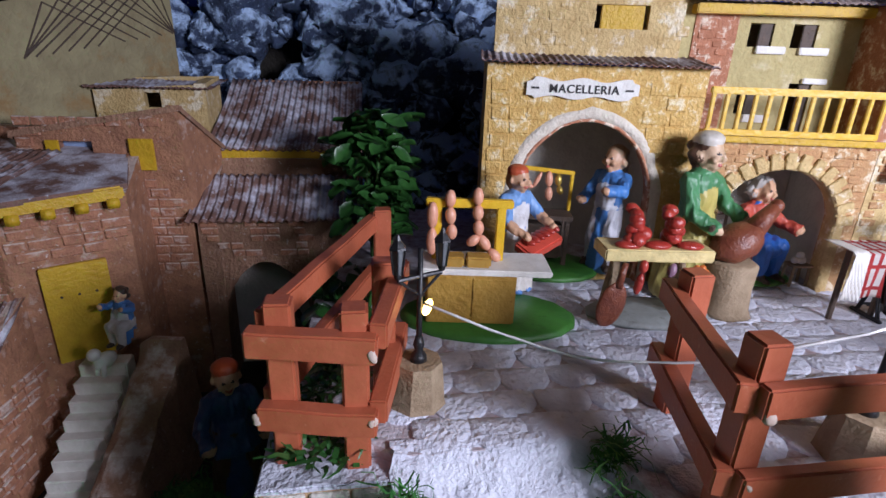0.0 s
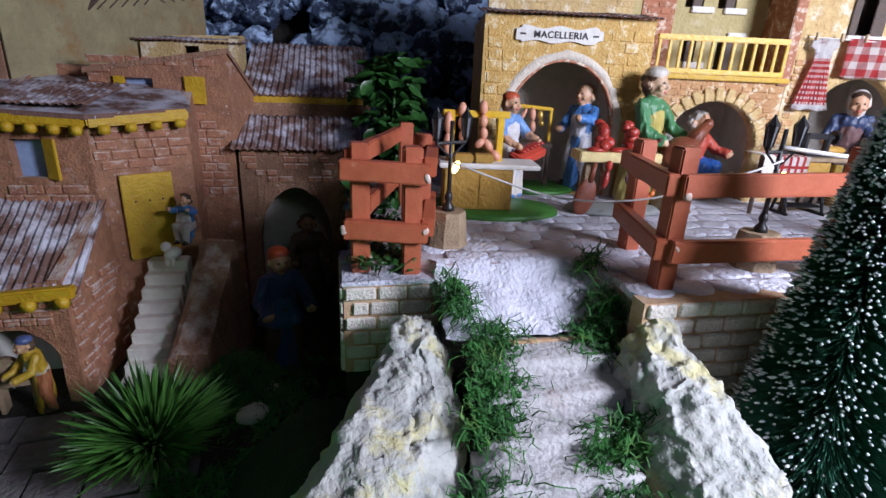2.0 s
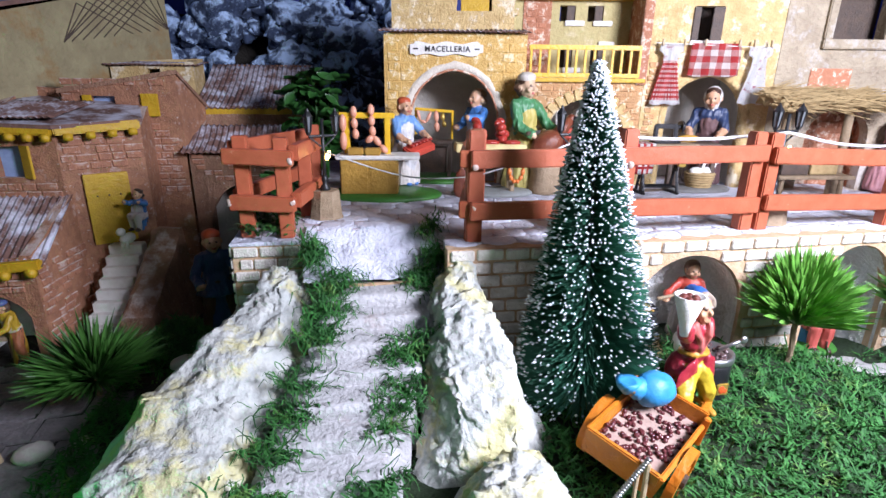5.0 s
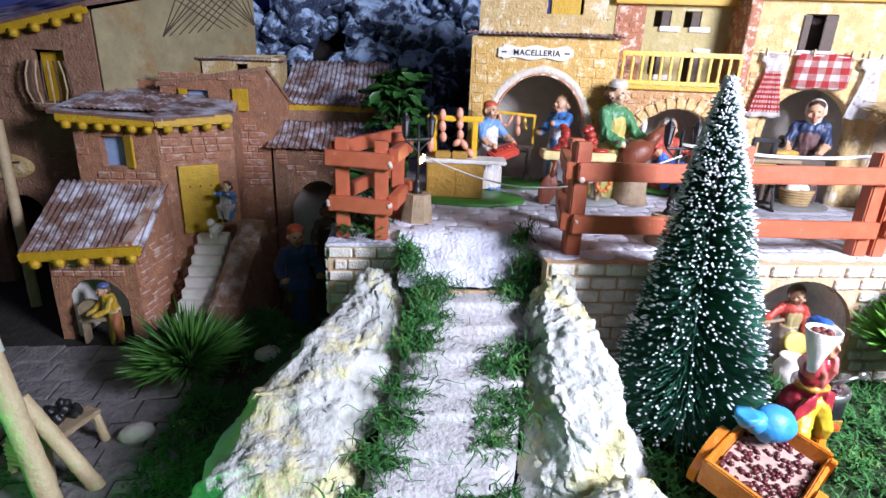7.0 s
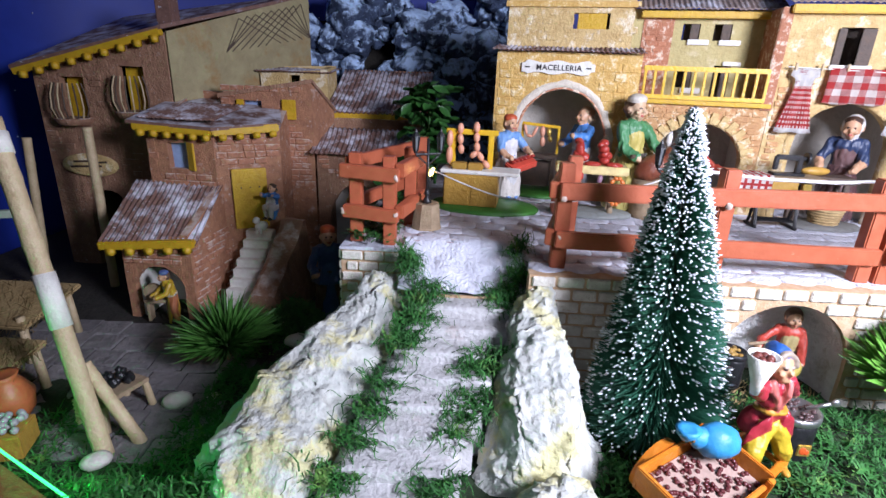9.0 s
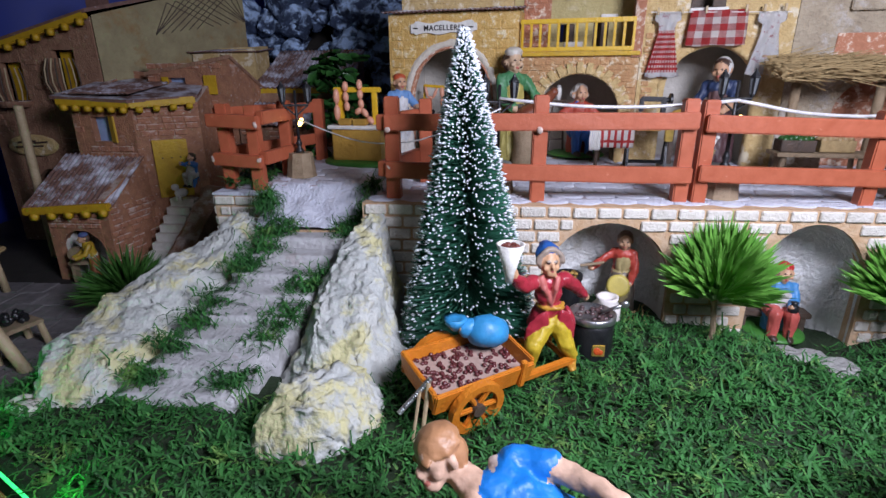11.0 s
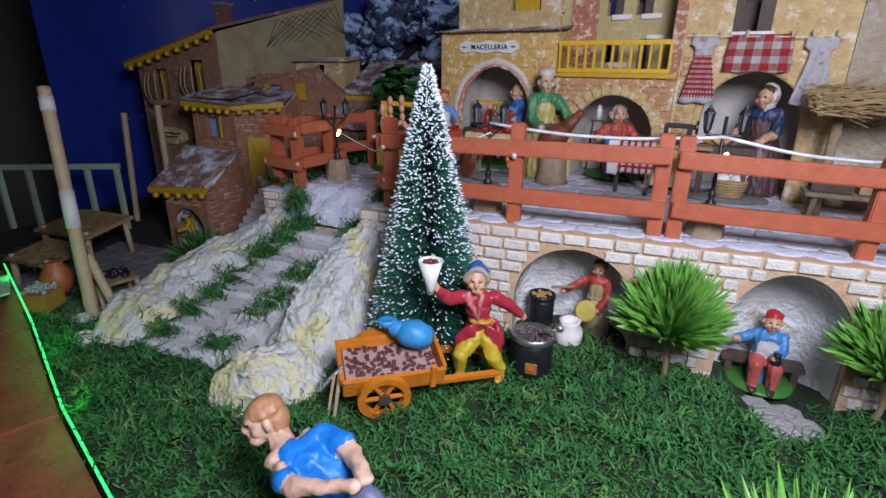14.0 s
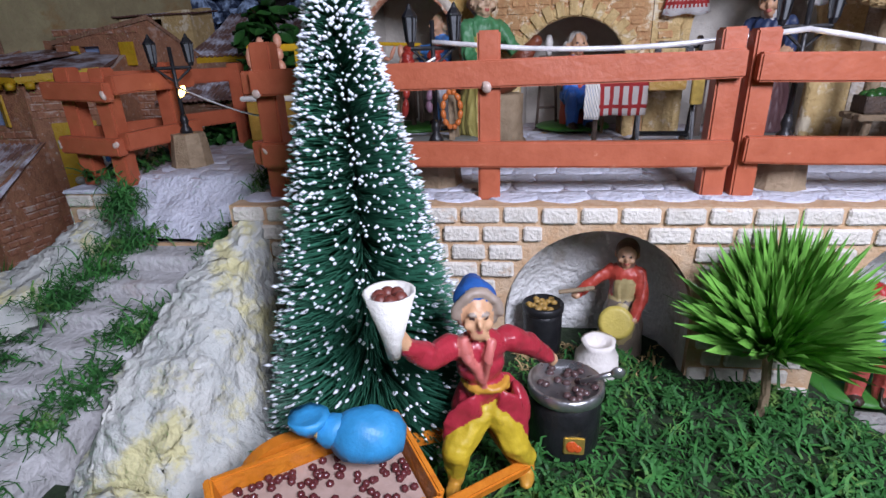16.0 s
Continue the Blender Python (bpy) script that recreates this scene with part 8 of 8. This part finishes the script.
for x0, y0, w, d, z in ((-46.5, 22.5, 11.0, 8.0, -0.6), (-40.5, 13.0, 8.0, 6.0, -1.2)):
    vs, fs = [], []
    for k in range(700):
        x, y = x0 + rnd.uniform(-w / 2, w / 2), y0 + rnd.uniform(-d / 2, d / 2)
        zz = z + 0.16 * (y - y0) + rnd.uniform(-0.25, 0.25)
        a, L = rnd.gauss(-1.2, 0.35), rnd.uniform(1.0, 2.6)
        dv = Vector((math.cos(a), math.sin(a), rnd.gauss(-0.1, 0.12))) * L
        n = len(vs)
        vs += [(x, y, zz), (x + 0.09, y, zz + 0.06), (x + dv.x, y + dv.y, zz + dv.z), (x + dv.x + 0.08, y + dv.y, zz + dv.z + 0.05)]
        fs += [(n, n + 1, n + 3, n + 2)]
    raw("straw_thatch", vs, fs, M["straw"], stall2)["kind"] = "stuff"
    add(stall2, "thatch_bed", lambda bm: box(bm, (x0, y0, z - 0.2), (w, d, 0.5), Euler((radians(9), 0, 0)).to_matrix(), 0.15), M["straw"], "", False, 0.12)
    for sx in (-1, 1):
        for sy in (-1, 1):
            add(stall2, "stall_post", lambda bm: tube(bm, (x0 + sx * w * 0.42, y0 + sy * d * 0.4, -5.6), (x0 + sx * w * 0.4, y0 + sy * d * 0.38, z), 0.42, 0.38, 9), M["woodpale"], "", True)
coal = props("coal_table", "small plank table on bamboo legs holding black coals", "table", (-28.4, 12.6, -5.6), -18)
add(coal, "tabletop", lambda bm: box(bm, (0, 0, 2.6), (3.4, 4.4, 0.4), None, 0.06), M["wood"])
for k in range(5):
    add(coal, "front_stick", lambda bm: beam(bm, (-1.7, -2.3, 0.9 + 0.36 * k), (1.7, -2.3, 0.9 + 0.36 * k), 0.28, 0.28), M["woodpale"])
for x in (-1.4, 1.4):
    for y in (-1.9, 1.9):
        add(coal, "leg", lambda bm: tube(bm, (x * 1.15, y * 1.15, 0), (x, y, 2.5), 0.32, 0.3, 9), M["woodpale"])
coals = props("coal_heap", "heap of shiny black coals on the little table", "coal", (-28.4, 13.0, -2.8), -18)
for k in range(22):
    add(coals, "coal", lambda bm: (ball(bm, (rnd.uniform(-1.1, 1.1), rnd.uniform(-1.2, 1.2), 0.25 + 0.4 * rnd.random()), (0.42, 0.36, 0.32), Euler((rnd.random() * 3, rnd.random() * 3, 0)).to_matrix(), 5)), M["iron"])
jar = props("clay_jar", "orange clay jar among the stalls", "jar", (-36.4, 11.0, -5.6))
add(jar, "jar_body", lambda bm: lathe(bm, ((1.0, 0), (1.7, 1.0), (1.9, 2.4), (1.2, 3.6), (0.9, 4.0), (1.1, 4.4), (0.8, 4.3)), (0, 0, 0), 22), paint(0.50, 0.15, 0.05), "", True)
box1 = props("produce_box", "wooden box heaped with pale grey nuts", "box", (-33.5, 7.0, -5.4), 20)
add(box1, "box_body", lambda bm: box(bm, (0, 0, 1.2), (3.6, 3.0, 2.0), None, 0.08), M["wallwood"])
for k in range(40):
    add(box1, "nut", lambda bm: ball(bm, (rnd.uniform(-1.5, 1.5), rnd.uniform(-1.2, 1.2), 2.3 + rnd.uniform(0, 0.5)), 0.3, None, 6), paint(0.42, 0.42, 0.44), "", True)
# Pale wood sheet; the strip's green glow is put into its colour.
tile = props("glow_tinted_tray", "pale wood sheet on two legs, green strip light painted into it", "tray", (-30.5, 1.0, -2.2), -30)
add(tile, "tray_sheet", lambda bm: box(bm, (0, 0, 2.2), (6.0, 3.4, 0.25), Euler((radians(8), 0, 0)).to_matrix(), 0.06), M["palegreen"])
for x in (-2, 2):
    add(tile, "leg", lambda bm: tube(bm, (x, 0, 0), (x, 0, 2.1), 0.3, 0.3, 8), M["woodpale"])

# ---- pieces: bricks, cobbles and blocks ----
def solid_at(x, z, openings, w=1.0):
    for a, b, z0, f in openings:
        for xx in (x - w * 0.5, x, x + w * 0.5):
            if a - 0.1 < xx < b + 0.1 and z < f(min(max(xx, a), b)) + 0.35 and z > z0:
                return False
    return True


rnd = random.Random(40)
row = 0
z = FLOOR - 0.48
while z > -2.6:
    x = WX0 + 0.2 + (0.95 if row % 2 else 0.0)
    if row % 2:
        lay(HALF, front_wall, WX0 + 0.62, WY - 0.02, z)
        x = WX0 + 1.3
    while x < 58.0:
        me = rnd.choice(BRICKS)
        w = {0: 1.9, 1: 1.78, 2: 2.0}[BRICKS.index(me)]
        cx = x + w / 2
        if solid_at(cx, z, NICHES, w * 0.9):
            lay(me, front_wall, cx, WY - 0.02 + rnd.uniform(-0.05, 0.05), z + rnd.uniform(-0.03, 0.03), rnd.uniform(-1, 1))
        elif solid_at(x + 0.5, z, NICHES, 0.9):
            lay(HALF, front_wall, x + 0.5, WY - 0.02, z, rnd.uniform(-1, 1))
        elif solid_at(x + w - 0.5, z, NICHES, 0.9):
            lay(HALF, front_wall, x + w - 0.5, WY - 0.02, z, rnd.uniform(-1, 1))
        x += w + 0.16
    z -= 1.0
    row += 1
for row in range(6):
    z = 7.95 - row * 1.0
    for k in range(3):
        lay(HALF if (row % 2 and k == 0) else BRICKS[k], pier, -8.8 + 1.95 * k - (0.5 if row % 2 else 0) + (0.5 if row % 2 and k == 0 else 0), 19.1, z, rnd.uniform(-1, 1))
        lay(BRICKS[k], pier, -9.85, 20.1 + 1.95 * k, z, 90 + rnd.uniform(-1, 1))


def cobble_mesh(seed, w, d):
    """A fish-scale stone with its round side to the front, slightly domed."""
    r = random.Random(seed)
    bm = bmesh.new()
    out = [(-w * 0.5, d * 0.42), (w * 0.5, d * 0.42)] + [(w * 0.5 * math.cos(a), d * 0.2 - d * 0.62 * math.sin(a)) for a in [math.pi * k / 8 for k in range(9)]]
    out = [(x * r.uniform(0.93, 1.05), y * r.uniform(0.93, 1.05)) for x, y in out]
    rings = []
    for s, z in ((1.0, -0.2), (0.995, 0.10), (0.955, 0.165), (0.5, 0.18)):
        rings.append([bm.verts.new((x * s, y * s, z)) for x, y in out])
    for a, b in zip(rings, rings[1:]):
        for k in range(len(out)):
            bm.faces.new((a[k], b[k], b[(k + 1) % len(out)], a[(k + 1) % len(out)]))
    bm.faces.new(rings[-1][::-1])
    bmesh.ops.recalc_face_normals(bm, faces=bm.faces)
    bmesh.ops.transform(bm, matrix=Matrix.Scale(CM, 4), verts=bm.verts)
    me = bpy.data.meshes.new("cobble")
    bm.to_mesh(me)
    bm.free()
    me.materials.append(M["snowfloor"])
    me.polygons.foreach_set("use_smooth", [True] * len(me.polygons))
    return me


COBBLES = [cobble_mesh(k, 3.0, 2.75) for k in range(6)]
for j in range(12):
    y = 14.6 + j * 2.05
    for i in range(24):
        x = -3.2 + i * 2.75 + (1.38 if j % 2 else 0)
        if x < 6.6 and y < 20.6:
            continue
        if y > face_y(x) + 4 or x > 58:
            continue
        lay(rnd.choice(COBBLES), terrace, x + rnd.uniform(-0.15, 0.15), y + rnd.uniform(-0.15, 0.15), FLOOR - 0.15, rnd.uniform(-9, 9), "cobble")


def block_mesh(w, h, material):
    bm = bmesh.new()
    box(bm, (0, 0, 0), (w, 0.3, h))
    bmesh.ops.bevel(bm, geom=bm.edges[:], offset=0.07, segments=1, affect="EDGES")
    for v in bm.verts:
        v.co += noise.noise_vector(v.co * 1.3 + Vector((w * 3, h, 0))) * 0.05
    bmesh.ops.transform(bm, matrix=Matrix.Scale(CM, 4), verts=bm.verts)
    me = bpy.data.meshes.new("stone_block")
    bm.to_mesh(me)
    bm.free()
    me.materials.append(material)
    return me


def ashlar(parent, x0, x1, z0, z1, openings, material, sizes=(1.5, 1.9, 1.2), h=1.05, gap=0.1, shift=0.0, keep=1.0, seed=0):
    """Courses of shallow blocks over a stretch of the building line."""
    r = random.Random(seed)
    meshes = [block_mesh(s, h - gap, material) for s in sizes]
    z, row = z0 + h / 2, 0
    while z < z1 - h * 0.3:
        x = x0 + r.uniform(0.05, 0.5)
        while x < x1 - 0.5:
            k = r.randrange(len(sizes))
            w = sizes[k]
            if x + w > x1:
                k = min(range(len(sizes)), key=lambda q: sizes[q])
                w = sizes[k]
                if x + w > x1 + 0.1:
                    break
            cx = x + w / 2
            if solid_at(cx, z + h * 0.3, openings, w) and r.random() < keep:
                c = on_face(cx, z, -0.07 - shift + r.uniform(-0.03, 0.03))
                lay(meshes[k], parent, c.x, c.y, c.z, SLOPE + r.uniform(-0.6, 0.6), "stone_block")
            x += w + gap
        z += h
        row += 1


def grown(o, d):
    a, b, z0, f = o
    return (a - d, b + d, z0, lambda x: f(min(max(x, a + 1e-3), b - 1e-3)) + d)


ashlar(shop, 3.85, 19.45, FLOOR, 26.0, [grown(A_MAC, 0.7), (6.4, 15.1, 23.6, lambda x: 25.2)], M["ochre"], seed=1)
ashlar(shop, 5.0, 18.9, 26.6, 31.0, [hole(12.0, 16.6, 28.4, 30.8)], M["ochre2"], (1.3, 1.6, 1.0), 0.9, 0.12, 3.6, 0.8, 2)
ashlar(house, 19.7, 32.4, 14.0, 21.2, [grown(A2, 0.7)], M["orangebrick"], (1.2, 0.9, 1.5), 0.62, 0.1, 0.0, 0.9, 3)
ashlar(house, 19.5, 22.5, 21.8, 30.0, [], M["redbrick"], (0.9, 1.2), 0.6, 0.1, 4.2, 0.9, 4)
ashlar(laundry_house, 32.7, 34.6, 13.0, 24.0, [], M["orangebrick"], (0.8, 1.1), 0.7, 0.12, 0.0, 0.75, 6)
ashlar(old, 51.6, 58.4, FLOOR, 18.2, [], M["redbrick"], (0.9, 1.3), 0.7, 0.12, 3.0, 0.85, 7)
ashlar(old, 60.6, 66.4, 19.2, 29.8, [], M["redbrick"], (0.9, 1.3), 0.7, 0.12, -0.12, 0.8, 8)
# bare edge bricks round the brick arch
vous = block_mesh(0.75, 1.25, M["ochre2"])
for k in range(15):
    a = math.pi * (k + 0.5) / 15
    x, z = 26.5 - 5.1 * math.cos(a), 15.0 + 4.95 * math.sin(a)
    c = on_face(x, z, 0.12)
    ob = new("arch_stone", vous)
    ob.parent = house
    ob.matrix_world = pose(c.x * CM, c.y * CM, c.z * CM, 0, 0, SLOPE) @ pose(0, 0, 0, 0, -90 + math.degrees(a), 0)


def wall_patch(parent, a, b, z0, z1, material, seed, keep=0.6, sizes=(1.5, 1.9, 1.2), h=0.85, keepout=()):
    """Loose courses of brick-sized blocks standing proud of a plaster wall that runs from a to b in plan."""
    r = random.Random(seed)
    a, b = Vector((*a, 0)), Vector((*b, 0))
    L = (b - a).length
    d = (b - a).normalized()
    out = Vector((d.y, -d.x, 0))
    ang = math.degrees(math.atan2(d.y, d.x))
    meshes = [block_mesh(s, h - 0.12, material) for s in sizes]
    z = z0 + h / 2
    while z < z1:
        x = r.uniform(0.0, 0.7)
        while x < L - 0.8:
            k = r.randrange(len(sizes))
            if x + sizes[k] < L and r.random() < keep and noise.noise((x * 0.25 + seed, z * 0.25, 2)) > -0.25 and not any(p <= x + sizes[k] and x <= q and s <= z <= t for p, q, s, t in keepout):
                c = a + d * (x + sizes[k] / 2) + out * 0.02
                lay(meshes[k], parent, c.x, c.y, z, ang + r.uniform(-1, 1), "stone_block")
            x += sizes[k] + 0.12
        z += h


M["terrabrick"] = dusted("worn_red_brick", (0.46, 0.21, 0.12), (0.30, 0.125, 0.075), 0.78, 0.7, (0.62, 0.50, 0.44), 0.75, 0.8, 1.1, 0.14)
wall_patch(tower, (-33.0, 47.0), (-20.4, 47.2), 4.0, 21.0, M["terrabrick"], 1, 0.97, keepout=((2.2, 6.0, 16, 20), (8.4, 10.8, 16.2, 19.8)))
wall_patch(hut, (-38.6, 38.2), (-30.2, 38.2), 4.5, 15.0, M["terrabrick"], 2, 0.85, keepout=((1.8, 7.0, 10.4, 14.6),))
wall_patch(hut, (-30.2, 38.2), (-23.4, 42.4), 9.0, 15.0, M["terrabrick"], 3, 0.9, keepout=((1.2, 6.2, 2, 11.4),))
wall_patch(shed, (-38.6, 30.4), (-30.4, 30.4), 1.2, 3.6, M["terrabrick"], 4, 0.95, (1.0, 1.3), 0.7)
wall_patch(shed, (-30.4, 30.4), (-29.6, 40.0), -4.5, 4.0, M["terrabrick"], 5, 0.8, (1.0, 1.3), 0.75)
wall_patch(long, (-20.0, 46.8), (-6.0, 46.8), -1.0, 12.0, M["terrabrick"], 6, 0.8, (1.0, 1.4), 0.7, keepout=((1.0, 10.0, -6, 9.0),))
wall_patch(big, (-58.0, 46.0), (-39.0, 45.6), 8.0, 22.0, M["terra2"], 7, 0.4, keepout=((3, 7.5, 14, 22), (11.5, 16, 15, 24), (1.5, 10.5, 7.4, 11.6)))
